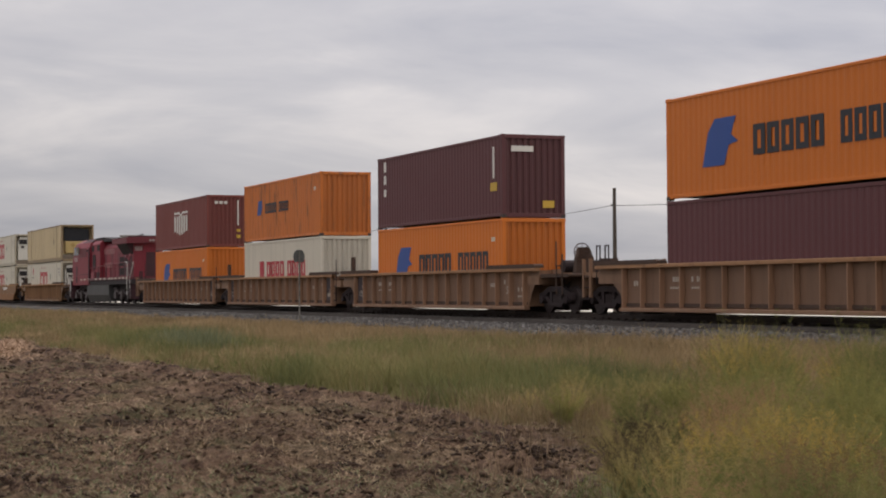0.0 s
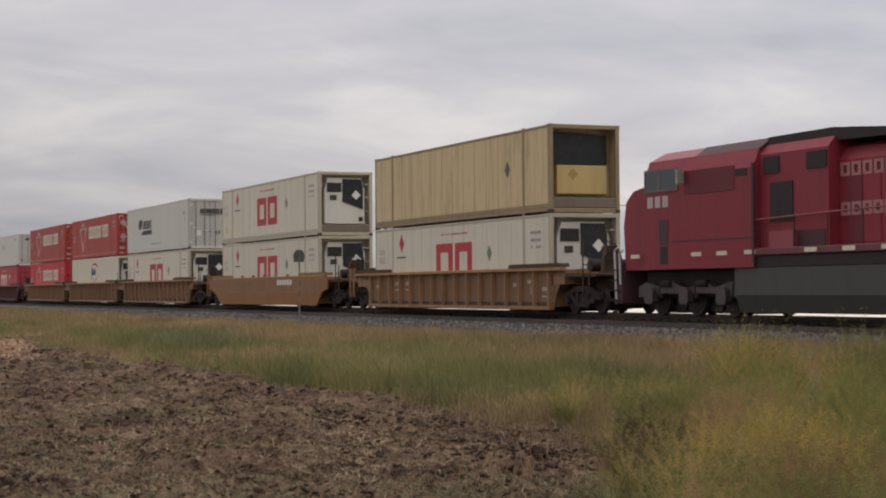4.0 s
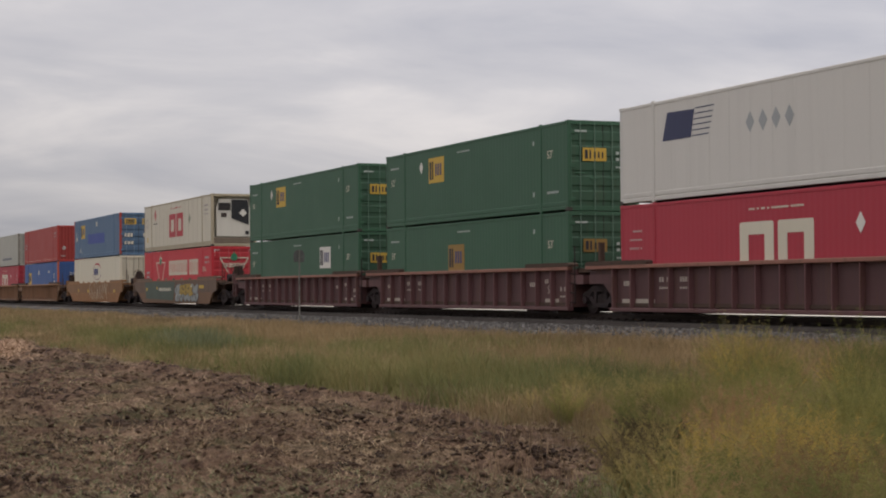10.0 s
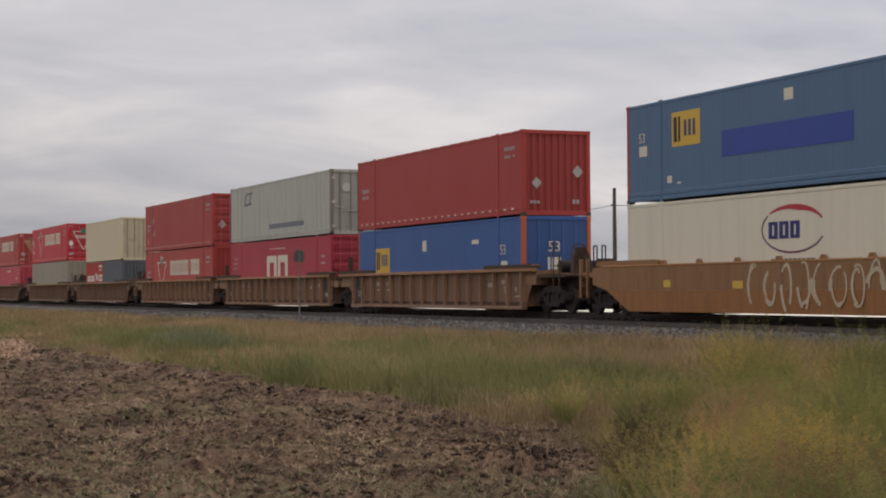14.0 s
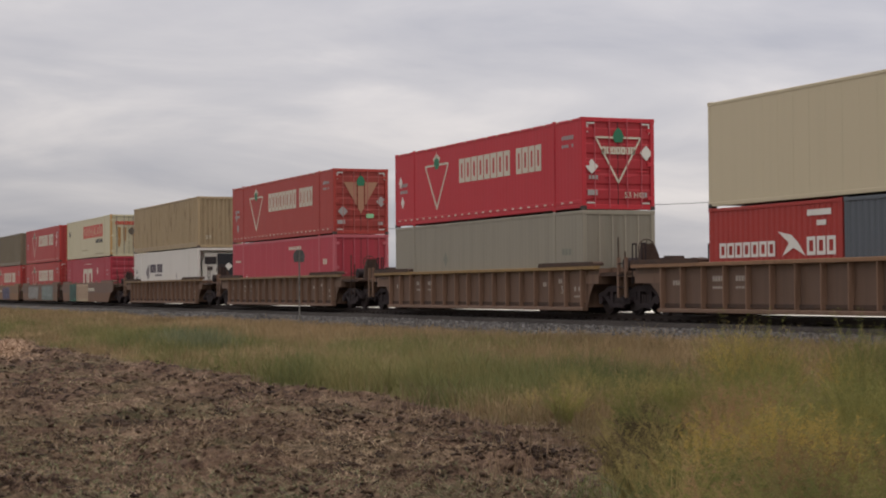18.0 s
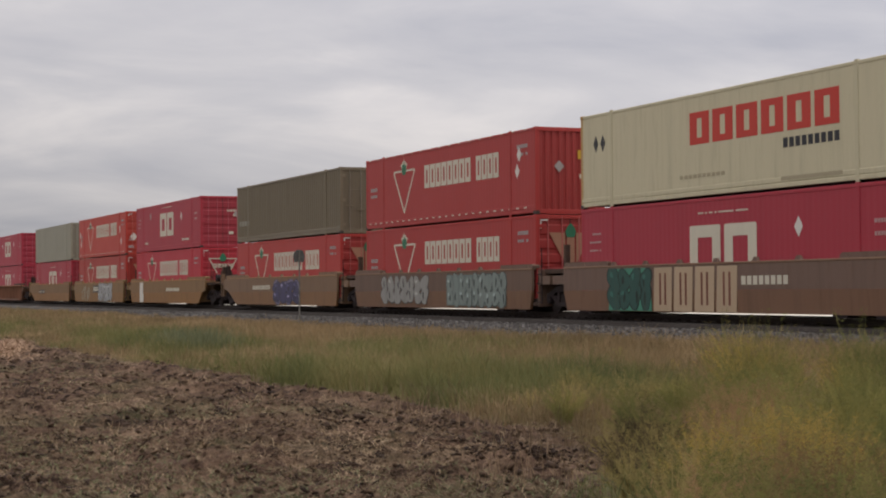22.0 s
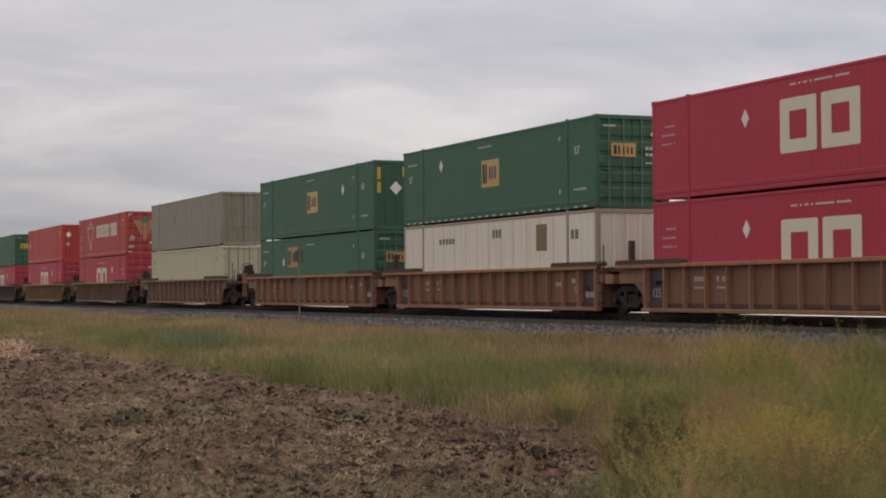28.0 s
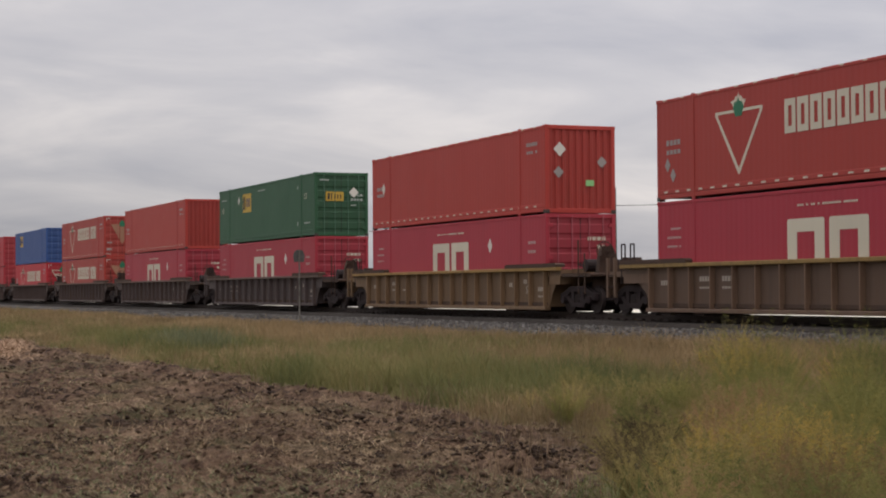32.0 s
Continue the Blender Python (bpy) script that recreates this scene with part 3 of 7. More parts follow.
def weed_mesh(seed, h, spread, kind, which):
    """One part of a bushy weed: the thin stems that fan out, their fine side twigs, or the plumes on top."""
    r = random.Random(seed)
    top = which == "seed_head"
    vs, fs = [], []

    def sliver(p, q, w):
        d = q - p
        s = d.cross(Vector((r.uniform(-1, 1), r.uniform(-1, 1), 0.3))).normalized() * w
        o = len(vs)
        m_ = (p + q) / 2
        vs.extend([tuple(p - s * 0.5), tuple(p + s * 0.5), tuple(m_ + s), tuple(m_ - s), tuple(q)])
        fs.extend([(o, o + 1, o + 2, o + 3), (o + 3, o + 2, o + 4)])
    twigs, reach = {"gold": (46, 0.065), "green": (105, 0.075), "pale": (80, 0.06), "rust": (60, 0.07), "brown": (55, 0.06)}[kind]
    for i in range(38):
        a, k = r.uniform(0, 6.283), r.random() ** 0.5
        tip = Vector((math.cos(a) * spread * k, math.sin(a) * spread * k, h * r.uniform(0.55, 1.0) * (1 - 0.3 * k * k)))
        base = Vector((math.cos(a) * 0.05, math.sin(a) * 0.05, 0))
        bend = Vector((tip.x * 0.4, tip.y * 0.4, tip.z * 0.6))
        if which == "stalk":
            sliver(base, bend, 0.0026)
            sliver(bend, tip, 0.002)
            continue
        for j in range(twigs):
            t = 1 - (0.38 * r.random() ** 1.2 if top else 0.88 * r.random() ** 1.3)
            p = base.lerp(bend, t / 0.6) if t < 0.6 else bend.lerp(tip, (t - 0.6) / 0.4)
            b = r.uniform(0, 6.283)
            ln = r.uniform(0.3, 1.0) * reach * (0.8 if top else 1.3 - 0.6 * t)
            q = p + Vector((math.cos(b) * ln * 0.8, math.sin(b) * ln * 0.8, ln * r.uniform(-0.25, 0.9)))
            sliver(p, q, r.uniform(0.001, 0.0024) * (1.25 if top else 1.0))
    me = bpy.data.meshes.new(which)
    me.from_pydata(vs, [], fs)
    me.materials.append(WEEDS["pale" if kind == "gold" and not top else kind])
    return me


SWAYING = []


def build_weeds():
    kit = {}
    for n, kind in enumerate(WEEDS):
        for i in range(6):
            h, spread = 0.42 + 0.2 * i, 0.27 + 0.055 * i
            kit[kind, i] = [(w, weed_mesh(60 + 9 * n + i, h, spread, kind, w)) for w in (("stalk", "foliage", "seed_head") if kind == "gold" else ("stalk", "foliage"))]
    r = random.Random(77)

    def plant(x, y, size, kind, phase, push):
        ob = thing("weed_plant", WEED_LABELS[kind], "weed", "weeds on the verge")
        for which, me in kit[kind, size]:
            piece = new(which, me)
            piece.parent = ob
            if which != "foliage":
                tagged(piece, "golden yellow seed plumes" if which == "seed_head" else "fan of thin upright stalks", kind="stuff")
        turn = r.uniform(0, 360)
        ob.matrix_basis = pose(x, y, lie(y) - 0.02, 0, 0, turn)
        SWAYING.append((ob, x, y, turn, phase, push))
    for x, y, size, kind in ((-18.5, 11.9, 5, "pale"), (-18.75, 11.75, 5, "green"), (-18.2, 12.0, 5, "green"), (-17.6, 12.95, 5, "green"), (-17.3, 13.15, 5, "green"), (-17.9, 12.1, 4, "pale"),
                             (-18.9, 12.1, 4, "gold"), (-17.8, 11.4, 4, "gold"), (-18.3, 11.8, 4, "gold"), (-9.5, 6.5, 2, "gold"), (-9.8, 7.0, 2, "gold"), (-10.5, 6.9, 2, "gold"), (-18.4, 11.6, 5, "pale"), (-18.0, 11.5, 3, "gold"), (-18.6, 12.4, 4, "pale"), (-17.0, 12.6, 4, "pale"), (-17.4, 12.7, 5, "green"), (-16.7, 12.8, 4, "green"), (-16.9, 13.3, 5, "pale"),
                             (-10.2, 6.9, 2, "gold"), (-10.6, 7.3, 2, "gold"), (-9.9, 6.7, 2, "gold"), (-10.0, 7.2, 2, "pale"), (-9.7, 7.5, 2, "green"), (-10.4, 8.1, 2, "green")):
        plant(x, y, size, kind, x * 3, 1.2)
    placed = 0
    while placed < 255:
        close = placed < 165
        d = 8.2 * (17.5 / 8.2) ** r.random() if close else 14 * (33 / 14) ** r.random()
        a = r.uniform(radians(51.8), radians(62.5 if close else 67))
        x, y = -d * math.sin(a), d * math.cos(a)
        e = y - field_edge(x)
        if e < (0.15 if close else 0.1) or y > 18.5 or noise.noise(Vector((x * 0.45, y * 0.45, 9.1))) < (-0.6 if close else -0.2):
            continue
        best, kind = 1.0, None
        for cx, cy, reach, which in CLUMPS:
            q = math.hypot(x - cx, y - cy) / reach
            if q < best:
                best, kind = q, which
        if kind is None or r.random() < 0.2:
            kind = r.choice(("green", "green", "green", "pale", "pale", "rust"))
        size = 1 + (r.random() < 0.3) if close else min(4, int(r.random() * 2 + 1 + min(2, 0.8 * e)))
        # lower growth further out and towards the open verge
        size = min(size, max(0, int((1.5 - (0.0225 if a < radians(58.7) else 0.036) * d - lie(y) - 0.42) / 0.2)))
        if a > radians(59.6) and d < 17:
            kind = r.choice(("brown", "brown", "brown", "pale"))
        if e < 0.7 or kind == "brown":
            size = min(size, r.randint(0, 1))
        if kind == "brown" and r.random() < 0.5 or a > radians(60.3) and d < 12.5:
            continue
        if kind == "rust":
            size = min(size, 3)
        plant(x, y, size, kind, r.uniform(0, 6.28), r.uniform(0.7, 1.6))
        placed += 1


build_weeds()
r_ = random.Random(91)
rows = []
while len(rows) < 620:
    x, y = r_.uniform(-24, -11.2), r_.uniform(5.6, 9.6)
    if -1.3 < y - field_edge(x) < 0.9:
        rows.append((x, y, tilth(x, y), r_.uniform(0.12, 0.5), r_.uniform(0.005, 0.010), r_.uniform(0.05, 0.5)))
blades("dry_stalks", "pale dry stalks along the field's edge", "stalks", STRAW, rows, 9, 3)


# ---- containers ----
def rect(x0, x1, z0, z1):
    return [(x0, z0), (x1, z0), (x1, z1), (x0, z1)]


def ring(x0, x1, z0, z1, t):
    return [rect(x0, x1, z0, z0 + t), rect(x0, x1, z1 - t, z1), rect(x0, x0 + t, z0 + t, z1 - t), rect(x1 - t, x1, z0 + t, z1 - t)]


def diamond(x, z, r, k=0.72):
    return [(x - r * k, z), (x, z - r), (x + r * k, z), (x, z + r)]


class Hoop(list):
    """Corner points of a closed band: its outer line, then its inner one."""


def hoop(x0, x1, z0, z1, t, c=0.0, tz=None):
    tz = tz or t
    def line(a, b, e, f, k):
        return [(a + k, e), (b - k, e), (b, e + k), (b, f - k), (b - k, f), (a + k, f), (a, f - k), (a, e + k)]
    return Hoop(line(x0, x1, z0, z1, c) + line(x0 + t, x1 - t, z0 + tz, z1 - tz, c * 0.3))


def blocks(x0, x1, z0, z1, count, t=0.3, seed=0):
    """Plain hollow blocks that fill a row of lettering's space."""
    w = (x1 - x0) / count
    out = []
    for i in range(count):
        a, b = x0 + i * w + w * 0.07, x0 + (i + 1) * w - w * 0.07
        s = (b - a) * min(0.4, t * 1.25)
        tz = (z1 - z0) * 0.2
        out.append(hoop(a, b, z0, z1, s, 0.0, tz))
    return out


def dashes(x0, x1, z0, z1, count, seed=0):
    """Small unreadable writing as bars."""
    r = random.Random(seed)
    out, x = [], x0
    w = (x1 - x0) / count
    for i in range(count):
        if r.random() < 0.86:
            out.append(rect(x0 + i * w, x0 + (i + 0.72) * w, z0, z1))
    return out


def plates(polys, side, at, depth=0.003):
    """Thin painted marks: side 'near' takes (x, z) on the wall y = at; 'front' takes (y, z) on the end x = at."""
    s = Shape()
    for p in polys:
        a, b = (at - depth, at) if side == "near" else (at, at + depth)
        if not isinstance(p, Hoop):
            s.prism(p, 1 if side == "near" else 0, a, b)
            continue
        n = len(p) // 2
        put = (lambda q, d: (q[0], d, q[1])) if side == "near" else (lambda q, d: (d, q[0], q[1]))
        front, back = (a, b) if side == "near" else (b, a)
        fs = []
        for i in range(n):
            j = (i + 1) % n
            fs += [(i, j, n + j, n + i), (2 * n + i, 2 * n + j, j, i), (n + i, n + j, 3 * n + j, 3 * n + i)]
        s.add([put(q, front) for q in p] + [put(q, back) for q in p], fs)
    return s


TEXTS = {}


def writing(body, size, mat, parent, near=None, front=None):
    """Readable characters. near: x, y, z on the side wall; front: x, y, z on the end."""
    k = (body, size, mat.name)
    if k not in TEXTS:
        cu = bpy.data.curves.new("writing", "FONT")
        cu.body, cu.size, cu.extrude, cu.resolution_u = body, size, 0.002, 2
        tmp = bpy.data.objects.new("writing", cu)
        scene.collection.objects.link(tmp)
        me = bpy.data.meshes.new_from_object(tmp.evaluated_get(bpy.context.evaluated_depsgraph_get()))
        me.materials.clear()
        me.materials.append(mat)
        bpy.data.objects.remove(tmp)
        bpy.data.curves.remove(cu)
        TEXTS[k] = me
    ob = new("writing", TEXTS[k])
    ob.parent = parent
    ob.matrix_basis = pose(*near, 90, 0, 0) if near else pose(*front, 90, 0, 90)
    return ob


WHITE_MARK = paint((226, 222, 212), 0.15)
CREAM_MARK = paint((216, 208, 186), 0.2)
GREY_MARK = paint((166, 158, 154), 0.3)
RED_MARK = paint((186, 46, 58), 0.2)
DARK_MARK = paint((42, 42, 48), 0.2)
BLUE_MARK = paint((42, 78, 150), 0.2)
GREEN_MARK = paint((36, 118, 84), 0.2)
YELLOW_MARK = paint((212, 172, 62), 0.25)
GASKET = metal((34, 33, 33), 0.7, 0.1)
CASTING = metal((70, 62, 58), 0.6, 0.3)
ROD = metal((150, 148, 142), 0.5, 0.4)
BLACK_UNIT = metal((30, 33, 38), 0.5, 0.1)


def wavy(x0, x1, z0, z1, pitch, depth, y, out):
    """A corrugated wall along x at y, whose ribs stand towards out."""
    n = max(2, round((x1 - x0) / pitch))
    p = (x1 - x0) / n
    line = []
    for i in range(n):
        a = x0 + i * p
        line += [(a, 0), (a + p * 0.36, 0), (a + p * 0.5, 1), (a + p * 0.86, 1)]
    line.append((x1, 0))
    vs, fs = [], []
    for xx, k in line:
        yy = y - out * depth * k
        vs += [(xx, yy, z0), (xx, yy, z1)]
    for i in range(len(line) - 1):
        q = (2 * i, 2 * i + 2, 2 * i + 3, 2 * i + 1)
        fs.append(q if out < 0 else q[::-1])
    return vs, fs


def container(label, rgb, length=53, look_="corr", end="doors", dirt=0.3, rust=0.0, trim=None, post=None, height=2.896):
    """A freight container. Origin: middle of its rear bottom edge; it points along +x."""
    L = {53: 16.15, 40: 12.19, 20: 6.06}[length]
    W = 2.59 if length == 53 else 2.438
    H, h2 = height, W / 2
    ob = thing("shipping_container", label, "container", "double-stacked containers")
    m = paint(rgb, dirt, rust)
    mt = paint(trim, dirt, rust) if trim else m
    mp = paint(post, dirt, rust) if post else mt
    me_ = paint(tuple(int(v * 0.92) for v in rgb), min(1.0, dirt + 0.35), max(rust, 0.12))
    key = (L, H, look_)
    zr = 0.31 if length == 53 else 0.155          # top of the bottom rail
    for out in (-1, 1):
        y = out * (h2 - 0.012)

        def wall(out=out, y=y):
            s = Shape()
            if look_ in ("corr", "deep"):
                s.add(*wavy(0.1, L - 0.1, zr - 0.005, H - 0.11, 0.278 if length == 40 or look_ == "deep" else 0.245, 0.0022 if length == 53 and look_ == "corr" else 0.02 if look_ == "corr" else 0.048, y, out))
                s.box(0.1, L - 0.1, *sorted((y - out * 0.066, y - out * 0.06)), 0.15, H - 0.11)
            else:
                s.box(0.1, L - 0.1, min(y, y - out * 0.06), max(y, y - out * 0.06), zr - 0.005, H - 0.11)
            return s
        part("side_wall", wall, m, ob, key=("wall", key, out))
        part("top_rail", lambda: Shape().box(0.08, L - 0.08, min(out * h2, out * (h2 - 0.08)), max(out * h2, out * (h2 - 0.08)), H - 0.115, H - 0.02, 0.012), mt, ob, key=("trail", key, out))

        def rail():
            s = Shape().box(0.08, L - 0.08, min(out * h2, out * (h2 - 0.1)), max(out * h2, out * (h2 - 0.1)), 0.045, 0.155, 0.012)
            if zr > 0.2:
                # a tall rail with a shallow groove along it
                s.box(0.08, L - 0.08, *sorted((out * (h2 - 0.016), out * (h2 - 0.09))), 0.15, 0.185).box(0.08, L - 0.08, *sorted((out * (h2 - 0.001), out * (h2 - 0.1))), 0.18, zr, 0.012)
            return s
        part("bottom_rail", rail, mt, ob, key=("brail", key, out))
        if length == 53:
            for px in (1.98, L - 1.98) if out < 0 else ():
                part("lifting_post", lambda: Shape().box(-0.075, 0.075, min(out * (h2 + 0.008), out * (h2 - 0.06)), max(out * (h2 + 0.008), out * (h2 - 0.06)), 0.0, H + 0.012, 0.01), mt, ob, key=("lpost", key, out), at=(px, 0, 0))
        if look_ == "smooth":
            for i in range(1, 12):
                px = 1.98 + (L - 3.96) * i / 12
                part("panel_seam", lambda: Shape().box(-0.012, 0.012, min(out * (h2 - 0.009), out * (h2 - 0.03)), max(out * (h2 - 0.009), out * (h2 - 0.03)), zr, H - 0.115), mt, ob, key=("seam", key, out), at=(px, 0, 0)) if out < 0 else None
        for px in (0.0, L - 0.14):
            part("corner_post", lambda: Shape().box(0, 0.14, min(out * (h2 - 0.002), out * (h2 - 0.15)), max(out * (h2 - 0.002), out * (h2 - 0.15)), 0.118, H - 0.118, 0.015), mp, ob, key=("post", key, out), at=(px, 0, 0))
            for pz in (0.0, H - 0.118) if out < 0 or px else ():
                part("corner_casting", lambda: Shape().box(-0.004, 0.178, min(out * (h2 + 0.003), out * (h2 - 0.162)), max(out * (h2 + 0.003), out * (h2 - 0.162)), 0, 0.118, 0.012, 0), CASTING if pz == 0 else mp, ob, key=("cast", key, out), at=(px if px == 0 else L - 0.174, 0, pz))
    part("roof", lambda: Shape().box(0.05, L - 0.05, -h2 + 0.06, h2 - 0.06, H - 0.04, H - 0.012), m, ob, key=("roof", key))
    part("floor", lambda: Shape().box(0.05, L - 0.05, -h2 + 0.08, h2 - 0.08, 0.08, 0.16), GASKET, ob, key=("floor", key))

    def cross(x0, x1):
        return Shape().box(x0, x1, -h2 + 0.14, h2 - 0.14, 0.13, H - 0.1)
    part("rear_wall", lambda: cross(0.03, 0.08), m, ob, key=("rear", key))
    part("header", lambda: Shape().box(L - 0.11, L - 0.005, -h2 + 0.15, h2 - 0.15, H - 0.14, H - 0.002, 0.012), mt, ob, key=("header", key))
    part("sill", lambda: Shape().box(L - 0.11, L - 0.005, -h2 + 0.15, h2 - 0.15, 0.005, 0.16, 0.012), mt, ob, key=("sill", key))
    if end == "doors":
        bar_m = paint(tuple(int(v * 0.72 + 52) for v in rgb) if sum(rgb) < 450 else (136, 132, 124), dirt, rust)
        for sgn in (-1, 1):
            def leaf(sgn=sgn):
                a, b = sorted((sgn * 0.012, sgn * (h2 - 0.16)))
                if look_ != "corr":
                    s = Shape().box(L - 0.085, L - 0.05, a, b, 0.16, H - 0.14)
                    for z in (0.16, 0.98, 1.86, H - 0.2):
                        s.box(L - 0.055, L - 0.042, a, b, z, z + 0.06, 0.006)
                    return s.box(L - 0.055, L - 0.042, a, a + 0.06, 0.16, H - 0.14).box(L - 0.055, L - 0.042, b - 0.06, b, 0.16, H - 0.14)
                step = (H - 0.5) / 5
                prof = [(L - 0.085, 0.16), (L - 0.06, 0.16)]
                for i in range(5):
                    z = 0.3 + i * step
                    prof += [(L - 0.06, z), (L - 0.034, z + 0.05), (L - 0.034, z + step - 0.17), (L - 0.06, z + step - 0.12)]
                prof += [(L - 0.06, H - 0.14), (L - 0.085, H - 0.14)]
                return Shape().prism(prof, 1, a, b)
            d = part("door", leaf, me_, ob, key=("leaf", key, sgn))
            for k_, fy in ((0, 0.27), (1, 0.73)):
                part("locking_bar", lambda: Shape().bar((L - 0.02, sgn * (0.012 + fy * (h2 - 0.17)), 0.06), (L - 0.02, sgn * (0.012 + fy * (h2 - 0.17)), H - 0.05), 0.024), bar_m, d, key=("rod", key, sgn, k_))
                part("door_handle", lambda: Shape().box(L - 0.035, L - 0.005, sgn * (0.012 + fy * (h2 - 0.17)) - 0.16, sgn * (0.012 + fy * (h2 - 0.17)) + 0.16, 1.02 + 0.16 * k_, 1.07 + 0.16 * k_, 0.01), mt, d, key=("hnd", key, sgn, k_))
            for i in range(3):
                part("hinge", lambda: Shape().box(L - 0.04, L + 0.006, -0.09, 0.09, 0, 0.13, 0.012), mt, d, key=("hinge", key), at=(0, sgn * (h2 - 0.17), 0.3 + i * (H - 0.75) / 2))
        part("door_gasket", lambda: Shape().box(L - 0.07, L - 0.045, -0.011, 0.011, 0.16, H - 0.14), GASKET, ob, key=("gasket", key))
    elif end in ("corr", "panel"):
        def front():
            s = Shape()
            if end == "corr":
                n = 9
                p = (W - 0.3) / n
                line = []
                for i in range(n):
                    a = -h2 + 0.15 + i * p
                    line += [(a, 0), (a + p * 0.36, 0), (a + p * 0.5, 1), (a + p * 0.86, 1)]
                line.append((h2 - 0.15, 0))
                vs = [(L - 0.03 - 0.045 * k, a, z) for a, k in line for z in (0.155, H - 0.135)]
                s.add(vs, [(2 * i, 2 * i + 2, 2 * i + 3, 2 * i + 1) for i in range(len(line) - 1)])
                s.box(L - 0.1, L - 0.09, -h2 + 0.14, h2 - 0.14, 0.15, H - 0.13)
            else:
                s.box(L - 0.08, L - 0.035, -h2 + 0.14, h2 - 0.14, 0.15, H - 0.13)
            return s
        part("front_wall", front, me_, ob, key=("front", key, end))
        if end == "panel":
            for i in range(4):
                part("stiffener", lambda: Shape().box(L - 0.036, L - 0.012, -0.035, 0.035, 0.16, H - 0.14, 0.01), m, ob, key=("stiff", key), at=(0, -h2 + 0.14 + (W - 0.28) * (i + 1) / 5, 0))
    else:
        # a refrigerated container: the cooling unit sits inside an open end frame
        part("bulkhead", lambda: Shape().box(L - 0.62, L - 0.55, -h2 + 0.06, h2 - 0.06, 0.12, H - 0.08), m, ob, key=("bulk", key))
        part("unit_shelf", lambda: Shape().box(L - 0.56, L - 0.02, -h2 + 0.15, h2 - 0.15, 0.17, 0.5, 0.02, 1), paint((120, 106, 90), 0.7), ob, "grimy steel cross beam", key=("shelf", key))
        if end == "reefer":
            def housing():
                s = Shape()
                s.prism([(-h2 + 0.34, 0.55), (h2 - 0.34, 0.55), (h2 - 0.34, 2.1), (h2 - 0.5, H - 0.28), (-h2 + 0.5, H - 0.28), (-h2 + 0.34, 2.1)], 0, L - 0.55, L - 0.16)
                return s
            u = part("cooling_unit", housing, paint((214, 210, 198), 0.3), ob, "off-white housing of the cooling unit", key=("unit", key))
            part("black_panel", lambda: Shape().prism([(-0.1, 1.55), (h2 - 0.42, 1.2), (h2 - 0.42, 2.2), (h2 - 0.5, H - 0.32), (-0.1, H - 0.32)], 0, L - 0.158, L - 0.12), BLACK_UNIT, u, "black upper panel", key=("bpan", key))
            part("intake_grille", lambda: Shape().box(L - 0.158, L - 0.13, -h2 + 0.45, -0.16, 1.98, 2.4), BLACK_UNIT, u, key=("grille", key))
            for i in range(5):
                part("grille_slat", lambda: Shape().box(L - 0.132, L - 0.118, -h2 + 0.46, -0.17, 0, 0.025), CASTING, u, key=("gslat", key), at=(0, 0, 2.02 + i * 0.08))
            part("control_box", lambda: Shape().box(L - 0.158, L - 0.11, -h2 + 0.6, -h2 + 0.9, 1.62, 1.84, 0.02), CASTING, u, key=("ctrl", key))
            part("door_latch", lambda: Shape().box(L - 0.158, L - 0.13, h2 - 0.62, h2 - 0.42, 0.66, 0.86, 0.02), BLACK_UNIT, u, key=("latch", key))
            part("caution_diamond", lambda: plates([diamond(h2 - 0.75, 1.85, 0.22, 1.0)], "front", L - 0.12, 0.004), WHITE_MARK, u, key=("cdia", key))
            for i in range(4):
                part("frame_bracket", lambda: Shape().box(L - 0.4, L - 0.12, h2 - 0.3, h2 - 0.1, -0.025, 0.025), m, ob, key=("brk", key), at=(0, 0, 0.5 + i * 0.62))
        else:
            part("fan_opening", lambda: Shape().prism([(-h2 + 0.3, 1.62), (h2 - 0.3, 1.62), (h2 - 0.3, H - 0.3), (-h2 + 0.3, H - 0.2)], 0, L - 0.55, L - 0.35), BLACK_UNIT, ob, "black upper opening", key=("fan", key))
            part("lower_door", lambda: Shape().box(L - 0.55, L - 0.28, -h2 + 0.42, h2 - 0.34, 0.62, 1.58, 0.03), paint((200, 172, 110), 0.5), ob, "yellowed lower door", key=("ldoor", key))
            part("fuel_tray", lambda: Shape().box(L - 0.5, L - 0.06, -h2 + 0.25, h2 - 0.2, 0.2, 0.52, 0.03), BLACK_UNIT, ob, key=("ftray", key))
            part("caution_diamond", lambda: plates([diamond(-0.3, 1.28, 0.2, 1.0)], "front", L - 0.28, 0.004), paint((170, 140, 80), 0.4), ob, key=("fdia", key))
    ob["dims"], ob["end"] = (L, W, H), end
    return ob


def print_part(shape, polys, mat, ob, label):
    """One painted mark; rows of small print stay together."""
    m = part("marking" if len(polys) == 1 else "lettering", shape, mat, ob, label)
    return m if len(polys) == 1 else tagged(m, label, kind="stuff")


def side_marks(ob, polys, mat, label=""):
    L, W, H = ob["dims"]
    ob["coats"] = ob.get("coats", 0) + 1
    lift = 0.0009 * ob["coats"]      # later coats of paint lie over earlier ones
    onrail = [p for p in polys if max(q[1] for q in p) < (0.325 if L > 16 else 0.16) or min(q[1] for q in p) > H - 0.12]
    s = plates([p for p in polys if p not in onrail], "near", -W / 2 + 0.0105, 0.0045 + lift)
    r = plates(onrail, "near", -W / 2 + 0.001, 0.004)
    s.add(r.v, r.f)
    return print_part(s, polys, mat, ob, label)


